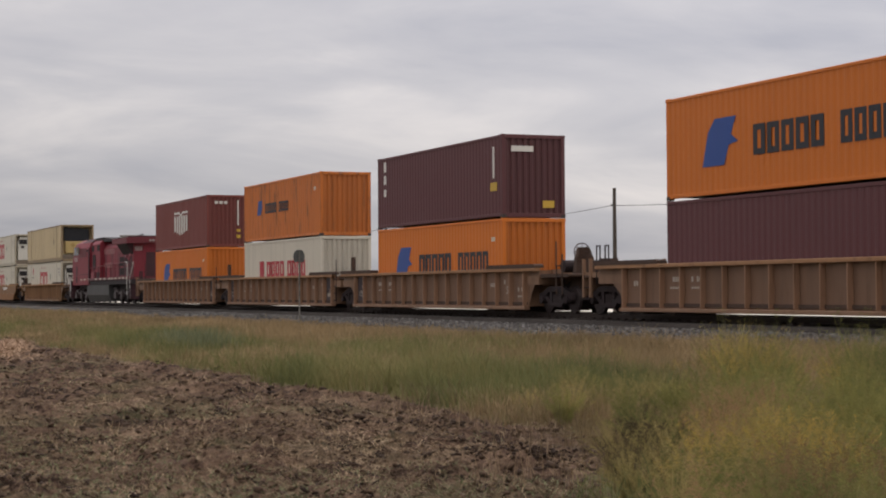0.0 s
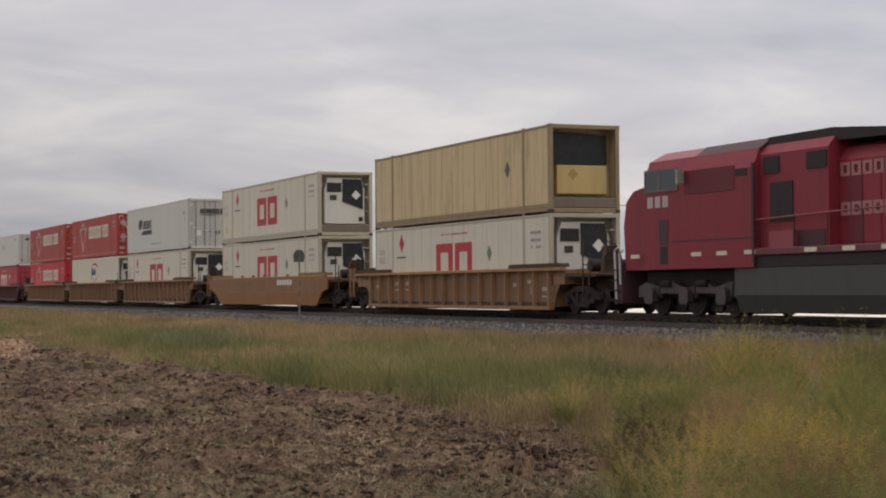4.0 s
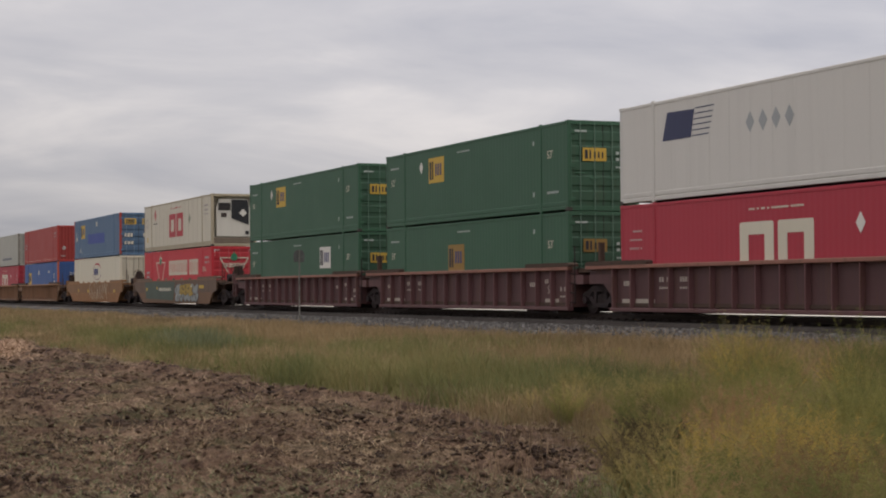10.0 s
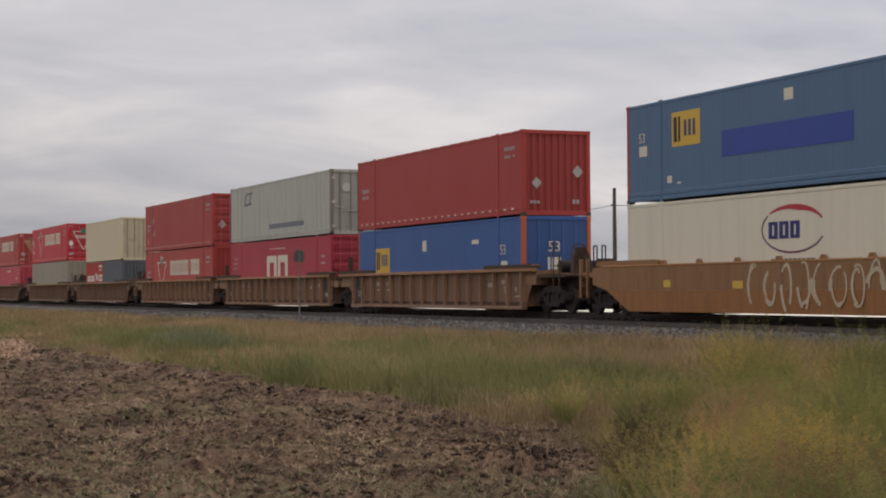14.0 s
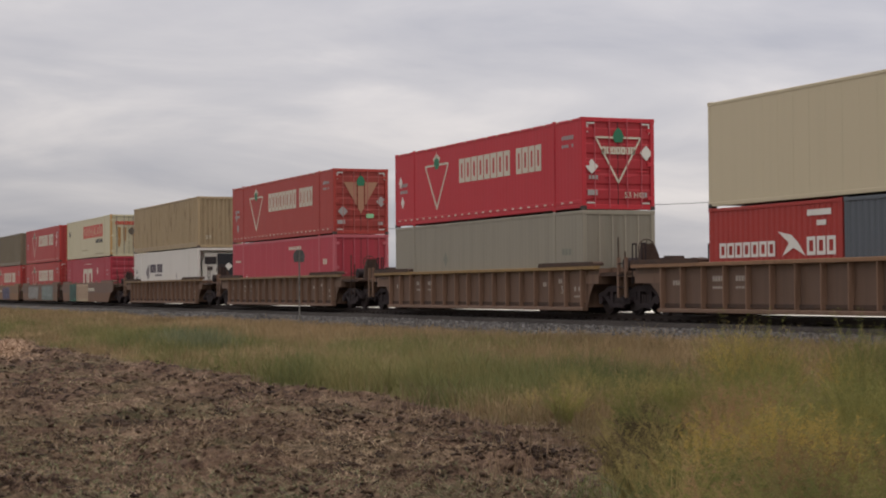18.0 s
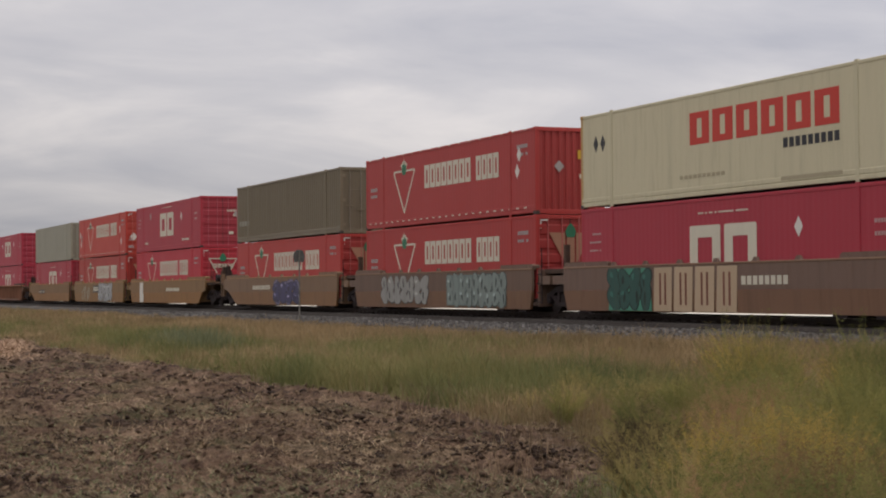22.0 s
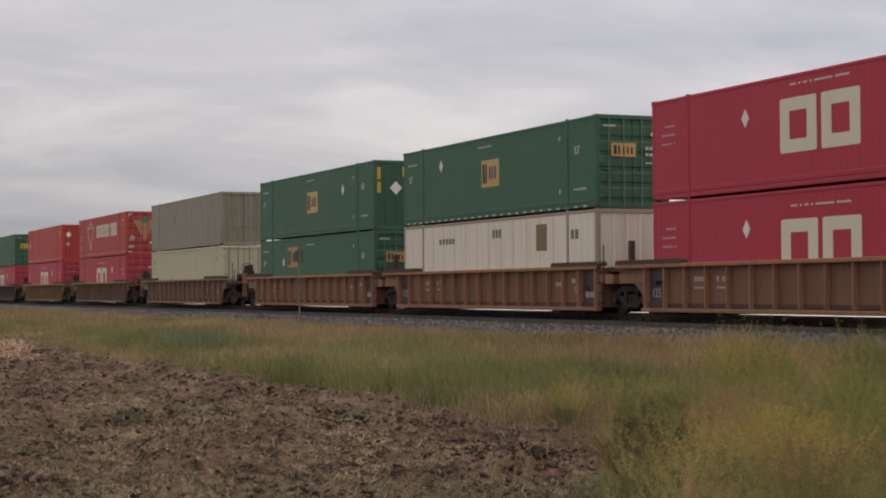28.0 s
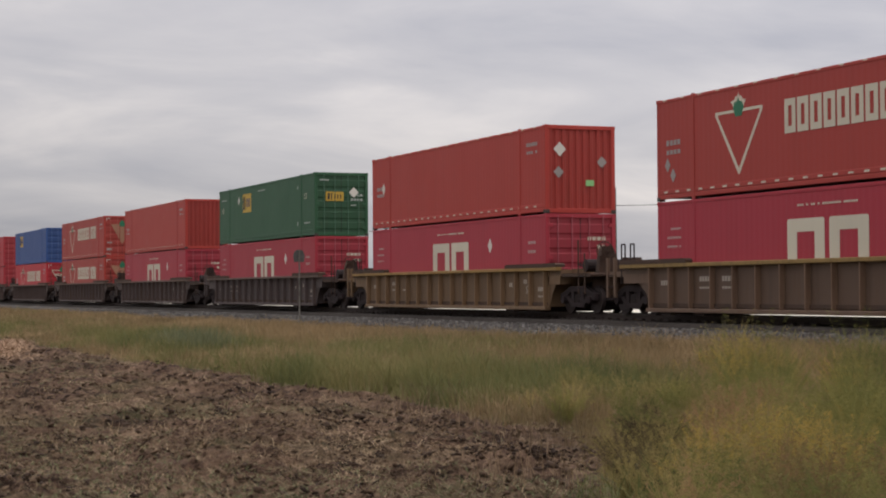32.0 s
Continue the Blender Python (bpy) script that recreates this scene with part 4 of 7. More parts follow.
def end_marks(ob, polys, mat, label="", lift=0.0):
    L, W, H = ob["dims"]
    ob["end_coats"] = ob.get("end_coats", 0) + 1
    return print_part(plates(polys, "front", L - 0.034 + lift, 0.006 + 0.0009 * ob["end_coats"]), polys, mat, ob, label)


# ---- painted marks of the container kinds ----
def triangle_mark(ob, x, top=2.24, foot=0.52, half=1.14):
    a, b = 0.13, 0.075
    outer = [(x - half, top), (x - half, top - 0.1), (x - 0.03, foot), (x + 0.03, foot), (x + half, top - 0.1), (x + half, top)]
    inner = [(x - half + a, top - b), (x - half + a, top - b - 0.06), (x - 0.01, foot + 0.17), (x + 0.01, foot + 0.17), (x + half - a, top - b - 0.06), (x + half - a, top - b)]
    side_marks(ob, [Hoop(outer + inner)], CREAM_MARK, "pale outlined triangle")
    side_marks(ob, [[(x + 0.36 * p, top + 0.03 + 0.24 * q) for p, q in ((-0.6, -0.5), (0.6, -0.5), (0.75, 0.35), (1.0, 0.8), (0.55, 0.95), (0.35, 1.35), (0.12, 1.2), (0, 1.75), (-0.12, 1.2), (-0.35, 1.35), (-0.55, 0.95), (-1.0, 0.8), (-0.75, 0.35))]], CREAM_MARK, "pale crown outline")
    side_marks(ob, [[(x + 0.26 * p, top + 0.03 + 0.22 * q) for p, q in ((-0.55, -1.0), (0.55, -1.0), (1, 0), (0.7, 0.75), (0.25, 0.8), (0, 1.35), (-0.25, 0.8), (-0.7, 0.75), (-1, 0))]], GREEN_MARK, "green leaf-shaped badge")


def tyre_shop(ob, words=True, end="", dots=True):
    L, W, H = ob["dims"]
    if words:
        triangle_mark(ob, 4.3)
        side_marks(ob, blocks(6.4, 10.85, 1.4, 2.27, 8, 0.27, 1), CREAM_MARK, "long row of pale upright bars")
        side_marks(ob, blocks(11.28, 13.27, 1.4, 2.27, 4, 0.27, 2), CREAM_MARK, "short row of pale upright bars")
    if dots:
        side_marks(ob, [rect(0.4 + i * 0.62, 0.6 + i * 0.62, 0.215, 0.265) for i in range(25)] + [rect(0.4 + i * 0.93, 0.58 + i * 0.93, 2.835, 2.87) for i in range(17)], CREAM_MARK)
    side_marks(ob, dashes(0.55, 1.35, 1.55, 1.7, 4, 3) + dashes(0.55, 1.35, 1.3, 1.42, 4, 4) + dashes(14.75, 15.6, 2.25, 2.38, 5, 3) + dashes(14.75, 15.6, 2.0, 2.1, 5, 5), GREY_MARK)
    if end == "tri":
        end_marks(ob, [[(-0.85, 2.3), (0.85, 2.3), (0.81, 2.24), (-0.81, 2.24)], [(-0.85, 2.3), (-0.77, 2.27), (0.02, 0.88), (0, 0.8)], [(0.85, 2.3), (0, 0.8), (-0.02, 0.88), (0.77, 2.27)]] + blocks(-0.6, 0.6, 1.75, 1.98, 7, 0.3, 1), CREAM_MARK, "pale outlined triangle", 0.02)
        end_marks(ob, [[(0.2 * a, 2.32 + 0.22 * b) for a, b in ((-0.7, -0.9), (0.7, -0.9), (1, 0), (0.6, 0.75), (0, 1.25), (-0.6, 0.75), (-1, 0))]], GREEN_MARK, "green leaf-shaped badge", 0.024)
    if end == "solid":
        end_marks(ob, [[(-0.8, 2.3), (-0.2, 2.3), (-0.2, 1.25)], [(0.8, 2.3), (0.2, 1.25), (0.2, 2.3)], [(-0.14, 2.3), (0.14, 2.3), (0.14, 1.15), (0, 0.9), (-0.14, 1.15)]], paint((176, 126, 98), 0.7), "faded pale triangle", 0.02)
        end_marks(ob, [[(0.2 * a, 2.34 + 0.22 * b) for a, b in ((-0.7, -0.9), (0.7, -0.9), (1, 0), (0.6, 0.75), (0, 1.25), (-0.6, 0.75), (-1, 0))]], GREEN_MARK, "green leaf-shaped badge", 0.024)
    if end:
        end_marks(ob, [rect(sg * 0.98 - 0.14, sg * 0.98 + 0.14, 2.69, 2.73) for sg in (-1, 1)] + [rect(sg * 1.1 - 0.02, sg * 1.1 + 0.02, 2.42, 2.68) for sg in (-1, 1)] + [rect(sg * 0.98 - 0.14, sg * 0.98 + 0.14, 0.19, 0.23) for sg in (-1, 1)], WHITE_MARK, "white reflective corner strips", 0.022)
        end_marks(ob, dashes(-1.05, -0.7, 0.95, 1.07, 3, 1) + dashes(0.55, 1.05, 0.4, 0.55, 4, 2) + [rect(-1.1, -0.75, 0.45, 0.62)], GREY_MARK, "", 0.02)


def warning_squares(ob, near=(), front=(), mat=None, r=0.24):
    if near:
        for x, z in near:
            side_marks(ob, [diamond(x, z, r)], mat or WHITE_MARK, "small diamond placard")
    if front:
        for y, z in front:
            end_marks(ob, [diamond(y, z, r, 0.95)], mat or WHITE_MARK, "small diamond placard", 0.022)


def square_logo(ob, mat, x=6.5, z0=0.76, s=1.38):
    """Two heavy hollow squares side by side."""
    t = s * 0.24
    side_marks(ob, [hoop(x, x + 1.58, z0, z0 + s, t * 1.25, 0.05, t)], mat, "heavy hollow square mark")
    side_marks(ob, [hoop(x + 1.78, x + 3.34, z0, z0 + s, t * 1.25, 0.05, t)], mat, "heavy hollow square mark")
    side_marks(ob, dashes(x + 0.45, x + 2.95, z0 + s + 0.31, z0 + s + 0.36, 26, 5), mat)


def square_kind(ob, mat, x=6.5, z0=0.76, s=1.38, reefer=False):
    square_logo(ob, mat, x, z0, s)
    if reefer:
        side_marks(ob, [diamond(2.95, 2.25, 0.36)], RED_MARK, "dark red diamond")
        side_marks(ob, [rect(2.45, 3.4, 1.68, 1.74)], DARK_MARK)
        side_marks(ob, [diamond(11.35, 1.7, 0.28)], paint((120, 132, 112), 0.3), "green-grey diamond")
        side_marks(ob, [rect(0.76, 1.0, 0.62, 0.9)], YELLOW_MARK)
        writing("53 ft", 0.34, GREY_MARK, ob, near=(0.45, -1.291, 1.85))
        writing("XHC", 0.34, GREY_MARK, ob, near=(0.45, -1.291, 1.5))
        side_marks(ob, dashes(14.7, 15.5, 2.25, 2.35, 5, 6) + dashes(14.7, 15.5, 2.0, 2.1, 4, 7) + dashes(14.7, 15.5, 1.78, 1.86, 4, 8), GREY_MARK)
    else:
        side_marks(ob, [diamond(11.73, 1.95, 0.26)], WHITE_MARK, "white diamond placard")
        side_marks(ob, dashes(0.55, 1.3, 2.07, 2.13, 8, 2) + dashes(0.55, 1.3, 1.82, 1.88, 8, 3) + dashes(0.55, 1.3, 1.57, 1.63, 8, 4) + dashes(14.8, 15.4, 1.92, 2.02, 5, 6) + dashes(14.8, 15.4, 1.62, 1.72, 5, 7), paint((190, 150, 146), 0.3))
        if ob.get("end") != "panel":
            end_marks(ob, dashes(0.25, 0.95, 2.02, 2.14, 4, 1) + dashes(0.25, 0.95, 1.76, 1.88, 4, 2) + [rect(0.35, 0.62, 0.75, 0.9)], CREAM_MARK, "", 0.02)


def yellow_badge(ob, x, z, s, mat=None, dark=None):
    side_marks(ob, [rect(x - s * 0.78, x + s * 0.78, z - s / 2, z + s / 2)], mat or YELLOW_MARK, "yellow square badge")
    L, W, H = ob["dims"]
    part("badge_mark", plates([rect(x - s * 0.66, x - s * 0.5, z - s * 0.36, z + s * 0.36), rect(x - s * 0.4, x - s * 0.3, z - s * 0.36, z + s * 0.36)], "near", -W / 2 + 0.006, 0.013), dark or DARK_MARK, ob)
    part("badge_mark", plates([rect(x - s * 0.08 + i * s * 0.24, x + s * 0.04 + i * s * 0.24, z - s * 0.22, z + s * 0.24) for i in range(3)], "near", -W / 2 + 0.006, 0.013), paint((62, 66, 116), 0.4), ob)


def green_kind(ob, badge=(5.25, 2.02), mat=None, dias=((3.75, 2.2),), white=False):
    yellow_badge(ob, badge[0], badge[1], 0.95, mat or (WHITE_MARK if white else YELLOW_MARK))
    if dias:
        warning_squares(ob, near=dias)
    side_marks(ob, dashes(0.5, 1.4, 2.3, 2.38, 7, 1) + dashes(7.0, 8.4, 2.5, 2.56, 12, 2) + dashes(14.65, 15.5, 0.6, 0.68, 8, 3) + dashes(13.6, 13.75, 2.25, 2.4, 1, 3) + dashes(13.6, 13.75, 0.55, 0.72, 1, 4), paint((166, 176, 168), 0.3))
    writing("53'", 0.36, CREAM_MARK, ob, near=(0.6, -1.31, 1.65))
    writing("53'", 0.36, CREAM_MARK, ob, near=(14.7, -1.31, 1.75))
    pale = paint((176, 186, 178), 0.3)
    y, z = (0.0, 2.22) if ob["end"] == "panel" else (-0.75, 1.6)
    end_marks(ob, [rect(y, y + 0.85, z, z + 0.42)], mat or YELLOW_MARK, "yellow badge", 0.022)
    end_marks(ob, [rect(y + 0.08, y + 0.18, z + 0.07, z + 0.35), rect(y + 0.24, y + 0.3, z + 0.07, z + 0.35)] + [rect(y + 0.4 + 0.14 * i, y + 0.46 + 0.14 * i, z + 0.09, z + 0.3) for i in range(3)], DARK_MARK, "", 0.028)
    if ob["end"] == "panel":
        writing("53'", 0.34, pale, ob, front=(16.145, 0.2, 1.38))
        end_marks(ob, [rect(0.2, 0.72, 0.78, 0.9), rect(0.2, 0.72, 0.94, 1.02)], pale, "", 0.022)
        end_marks(ob, [rect(-1.12, -0.98, 1.55, 2.0), rect(-1.12, -0.98, 2.1, 2.6)], YELLOW_MARK, "yellow warning strip", 0.022)
    else:
        end_marks(ob, dashes(0.45, 1.05, 1.82, 1.92, 4, 3) + dashes(0.45, 1.05, 1.62, 1.72, 4, 4) + dashes(0.45, 0.8, 1.38, 1.44, 4, 5) + [rect(-1.05, -0.6, 2.52, 2.58)], pale, "", 0.022)


# ---- railway cars ----
BROWN, TANCAR, MAROON, DARKBR = (140, 104, 78), (142, 100, 62), (98, 62, 62), (126, 96, 76)
WHEEL = metal((48, 38, 37), 0.75, 0.1)
FRAME = metal((45, 35, 36), 0.9, 0.0)
BROWNDECK = metal((74, 56, 46), 0.85, 0.0)


def wheel_shape():
    s = Shape()
    s.cyl((0, 0.42), 1, 0.42, -0.07, 0.0, 28)
    s.cyl((0, 0.42), 1, 0.445, 0.0, 0.03, 28)
    s.cyl((0, 0.42), 1, 0.33, -0.085, -0.07, 20, 0.35)
    s.cyl((0, 0.42), 1, 0.1, -0.16, -0.08, 12)
    return s


def add_truck(ob, x):
    """A two-axle freight truck under the car, its middle at x."""
    t = part("truck", lambda: Shape().box(-0.22, 0.22, -0.95, 0.95, 0.42, 0.72, 0.05, 1).cyl((0, 0), 2, 0.22, 0.7, 0.86, 14), FRAME, ob, "dark two-axle truck", key="bolster", at=(x, 0, 0))
    for side in (-1, 1):
        def casting():
            s = Shape()
            y0, y1 = sorted((side * 0.95, side * 1.1))
            for poly in ([(-1.18, 0.42), (-1.18, 0.62), (-0.95, 0.68), (-0.45, 0.86), (0.45, 0.86), (0.95, 0.68), (1.18, 0.62), (1.18, 0.42), (0.78, 0.5), (0.5, 0.68), (-0.5, 0.68), (-0.78, 0.5)],
                         [(-0.78, 0.5), (-0.42, 0.2), (0.42, 0.2), (0.78, 0.5), (0.6, 0.56), (0.32, 0.33), (-0.32, 0.33), (-0.6, 0.56)],
                         [(-0.42, 0.3), (-0.26, 0.3), (-0.26, 0.72), (-0.42, 0.72)], [(0.26, 0.3), (0.42, 0.3), (0.42, 0.72), (0.26, 0.72)]):
                s.prism(poly, 1, y0, y1)
            return s
        part("side_frame", casting, FRAME, t, key=("sframe", side))
        if side < 0:
            part("spring_nest", lambda: Shape().cyl((-0.15, -1.02), 2, 0.07, 0.32, 0.6, 10).cyl((0, -1.02), 2, 0.07, 0.32, 0.6, 10).cyl((0.15, -1.02), 2, 0.07, 0.32, 0.6, 10), WHEEL, t, key="spring")
        for ax in (-0.89, 0.89):
            def wheel(side=side):
                s = wheel_shape()
                s.v = [(a, side * (0.82 + (-b if True else b)) - side * 0.0, c) for a, b, c in s.v]
                if side > 0:
                    s.f = [q[::-1] for q in s.f]
                return s
            part("wheel", wheel, WHEEL, t, key=("wheel", side), smooth=False, at=(ax, 0, 0))
            part("bearing_cap", lambda: Shape().cyl((0, 0.42), 1, 0.12, side * 1.0, side * 1.19, 12), FRAME, t, key=("bcap", side), at=(ax, 0, 0))
    for ax in (-0.4, 0.4):
        part("brake_beam", lambda: Shape().box(-0.3, 0.3, -0.72, 0.72, 0.14, 0.56, 0.08, 1), FRAME, t, key="bbeam", at=(ax, 0, 0))
    for ax in (-0.89, 0.89):
        part("axle", lambda: Shape().cyl((0, 0.42), 1, 0.08, -0.95, 0.95, 10), WHEEL, t, key="axle", at=(ax, 0, 0))
    return t


def well_car(label, rgb, look_="ribbed", rear="share", front="share", dirt=0.85, rust=0.35, lip=None):
    """One unit of a double-stack well car. Origin at the middle of the rail's height under the rear end of its 53-foot well.
    rear and front: 'share' for an articulated joint, 'end' for a coupler end."""
    ob = thing("well_car", label, "railway car", "cars of the freight train")
    m = paint(rgb, dirt, rust, 0.65)
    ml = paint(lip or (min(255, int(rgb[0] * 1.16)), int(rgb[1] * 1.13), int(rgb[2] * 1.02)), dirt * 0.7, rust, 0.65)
    # light on the ribs and shade on the recessed wall, put into the paint
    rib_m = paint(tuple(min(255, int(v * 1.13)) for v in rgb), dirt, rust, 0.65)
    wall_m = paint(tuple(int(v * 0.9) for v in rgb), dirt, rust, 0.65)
    low = paint((min(255, rgb[0] + 10), rgb[1] - 1, max(0, rgb[2] - 12)), dirt, rust, 0.6)
    E0, E1 = -1.9, 18.05          # ends of the side walls
    Y = 1.43
    for side in (-1, 1):
        y0, y1 = sorted((side * (Y - 0.09), side * (Y - 0.125)))
        if look_ == "ribbed":
            nose = [(16.5, 0.14), (16.7, 0.62), (16.95, 0.92), (E1 - 0.75, 0.95), (E1 - 0.75, 1.40)] if front == "end" else [(16.3, 0.14), (16.3, 1.40)]
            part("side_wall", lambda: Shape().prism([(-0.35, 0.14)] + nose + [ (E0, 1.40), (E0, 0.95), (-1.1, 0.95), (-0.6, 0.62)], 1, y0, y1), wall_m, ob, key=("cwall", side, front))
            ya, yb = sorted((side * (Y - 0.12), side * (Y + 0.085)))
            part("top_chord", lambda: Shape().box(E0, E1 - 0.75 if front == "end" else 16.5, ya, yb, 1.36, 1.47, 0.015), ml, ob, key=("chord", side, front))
            part("bottom_chord", lambda: Shape().box(-0.35, 16.5, ya, yb, 0.09, 0.2, 0.015), m, ob, key=("bchord", side))
            far = Shape()
            for i in range(16):
                if side > 0:
                    far.box(-0.24 + i * (16.55 / 15), -0.16 + i * (16.55 / 15), Y - 0.005, Y + 0.07, 0.2, 1.36)
                    continue
                yr, ys = sorted((side * (Y - 0.095), side * (Y + 0.07)))
                wdt = 0.05 if i in (0, 1, 14, 15) else 0.035
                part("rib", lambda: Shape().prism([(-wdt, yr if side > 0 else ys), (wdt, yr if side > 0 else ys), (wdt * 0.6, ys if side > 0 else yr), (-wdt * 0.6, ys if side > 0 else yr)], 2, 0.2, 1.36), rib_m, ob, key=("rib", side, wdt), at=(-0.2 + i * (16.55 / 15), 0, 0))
            if side > 0:
                tagged(part("ribs", far, m, ob, key="farribs"), kind="stuff")
            for a, b in ((E0, 1.9), (13.4, E1 - 0.75 if front == "end" else 16.6)):
                part("hood", lambda: Shape().prism([(a, 1.47), (b, 1.47), (b, 1.55), (b - 0.1, 1.6), (a + 0.1, 1.6), (a, 1.55)], 1, *sorted((side * (Y + 0.09), side * (Y - 0.25)))), BROWNDECK, ob, "raised dark deck plate", key=("hood", side, a, b))
        else:
            up_f = [(17.1, 0.72), (17.75, 0.85), (17.75, 1.38), (17.4, 1.44)] if front == "end" else [(16.2, 0.72), (16.2, 1.44)]
            up_r = [(-1.35, 1.44), (-1.9, 1.38), (-1.9, 0.9), (-1.0, 0.72)] if rear == "end" else [(-0.9, 1.44), (-0.9, 0.72)]
            lo_f = [(16.2, 0.1), (17.1, 0.717)] if front == "end" else [(16.0, 0.1), (16.2, 0.717)]
            lo_r = [(-1.0, 0.717), (0.3, 0.1)] if rear == "end" else [(-0.9, 0.717), (-0.7, 0.1)]
            part("side_wall", lambda: Shape().prism(up_f + up_r, 1, *sorted((side * (Y + 0.05), side * (Y - 0.04)))), m, ob, key=("swall", side, front, rear))

            def lower():
                w = Shape().prism(lo_f + lo_r, 1, *sorted((side * (Y + 0.05), side * (Y - 0.04))))
                w.v = [(a, b - side * 0.025 * (c < 0.4), c) for a, b, c in w.v]
                return w
            part("lower_side", lower, low, ob, key=("lwall", side, front, rear))
            part("top_chord", lambda: Shape().box(-1.3 if rear == "end" else -0.9, 17.35 if front == "end" else 16.2, *sorted((side * (Y + 0.062), side * (Y - 0.1))), 1.40, 1.46, 0.012), ml, ob, key=("slip", side, front, rear))
            for i in range(9 if side < 0 else 0):
                part("guide", lambda: Shape().prism([(-0.14, 1.46), (0.14, 1.46), (0.06, 1.57), (-0.06, 1.57)], 1, *sorted((side * (Y + 0.03), side * (Y - 0.05)))), m, ob, key=("guide", side), at=(0.4 + i * 1.92, 0, 0))
            for a, b in ((-1.7 if rear == "end" else -0.9, 2.0), (13.65, 17.75 if front == "end" else 16.2)):
                part("hood", lambda: Shape().prism([(a, 1.46), (b, 1.46), (b, 1.55), (b - 0.1, 1.6), (a + 0.1, 1.6), (a, 1.55)], 1, *sorted((side * (Y + 0.02), side * (Y - 0.25)))), m, ob, key=("shood", side, a, b))
    pale = paint((176, 164, 150), 0.5)
    if look_ == "ribbed":
        r = random.Random(len(label) + rgb[0])
        writing("53", 0.36, pale, ob, near=(14.72, -1.345, 0.62))
        for x, z, n in ((13.42, 0.85, 3), (14.55, 0.95, 2), (15.65, 0.7, 4), (0.25, 0.85, 3), (2.35, 0.95, 4), (3.5, 0.95, 5)):
            tagged(part("stencil", plates(dashes(x, x + 0.14 * n, z, z + 0.14, n, r.randint(0, 99)) + (dashes(x, x + 0.14 * n, z - 0.2, z - 0.14, n, 3) if n > 3 else []), "near", -1.341, 0.004), pale, ob), kind="stuff")
        if rgb == MAROON:
            part("data_panel", plates([rect(14.55, 15.55, 0.24, 0.46)], "near", -1.341, 0.004), pale, ob)
            part("data_panel", plates([rect(0.15, 2.1, 0.24, 0.46)], "near", -1.341, 0.004), pale, ob)
    if look_ == "ribbed" and rgb in (BROWN, (140, 96, 72)):
        for x0 in [-0.1] * (rear == "share") + [15.35] * (front == "share"):
            part("data_panel", plates([rect(x0, x0 + 0.95, 0.22, 1.32)], "near", -1.341, 0.004), paint((58, 46, 50), 0.6), ob, "dark painted data panel")
            tagged(part("stencil", plates(dashes(x0 + 0.15, x0 + 0.8, 0.5, 0.68, 4, 3), "near", -1.346, 0.004), pale, ob), kind="stuff") if x0 > 0 else writing("125", 0.36, pale, ob, near=(x0 + 0.1, -1.348, 0.52))
    part("well_floor", lambda: Shape().box(-0.3, 16.45, -Y + 0.05, Y - 0.05, 0.24, 0.342), BROWNDECK, ob, key="wfloor")
    for x in (0.6, 2.4, 13.6, 15.3):
        part("cross_beam", lambda: Shape().prism([(-0.28, 0.0), (0.28, 0.0), (0.36, 0.16), (-0.36, 0.16)], 1, -1.42, 1.42), FRAME, ob, key="xbeam", at=(x, 0, 0.03))
    for a, b, x0, x1 in ((E0, -0.3, -1, 0), (16.45, E1 - 0.75, 0, 1)):
        part("end_bulkhead", lambda: Shape().box(min(a, b) if x0 else a, b, -Y + 0.06, Y - 0.06, 0.92, 1.2).box(b - 0.08 if x0 else a, b if x0 else a + 0.08, -Y + 0.06, Y - 0.06, 0.2, 1.4), m, ob, key=("bulkhd", a))
        for sy in (-1, 1):
            part("end_brace", lambda: Shape().prism([(a, 0.92), (b, 0.92), (b, 1.42), (a, 1.42)], 1, sy * 0.45 - 0.05, sy * 0.45 + 0.05), m, ob, key=("brace", a, sy))
    for x in (-2.6, 17.0):
        part("centre_sill", lambda: Shape().box(0, 1.7, -0.3, 0.3, 0.72, 1.0, 0.05), FRAME, ob, key="cplate", at=(x, 0, 0))
    if front == "end":
        add_truck(ob, 17.98)
        part("end_platform", lambda: Shape().box(17.3, 19.3, -1.3, 1.3, 1.15, 1.26, 0.03), BROWNDECK, ob, "dark end platform", key="fplat")
        part("draft_box", lambda: Shape().prism([(-0.55, 0.75), (0.55, 0.75), (0.4, 1.5), (-0.4, 1.5)], 0, 17.9, 19.2), BROWNDECK, ob, key="fdraft")
        part("coupler", lambda: Shape().box(19.2, 19.75, -0.12, 0.12, 0.68, 0.9, 0.03).box(19.6, 19.95, -0.2, 0.2, 0.62, 0.96, 0.06, 2), FRAME, ob, key="fcoup")
        for sy in (-1.32,):
            for dx in (0.0, 0.42):
                part("grab_post", lambda: Shape().bar((18.5 + dx, sy, 0.6), (18.5 + dx, sy, 2.3 - dx), 0.025), BROWNDECK, ob, key=("gp", sy, dx))
            for i in range(4):
                part("step", lambda: Shape().box(18.5, 18.92, sy - 0.03, sy + 0.03, 0, 0.03), FRAME, ob, key=("st", sy), at=(0, 0, 0.45 + i * 0.35))
        part("air_reservoir", lambda: Shape().cyl((18.35, 1.5), 1, 0.2, -1.0, 0.3, 12), FRAME, ob, key="ares")
        part("valve_box", lambda: Shape().box(18.6, 18.9, 0.15, 0.75, 1.26, 1.75, 0.05, 2), BROWNDECK, ob, key="vbox")
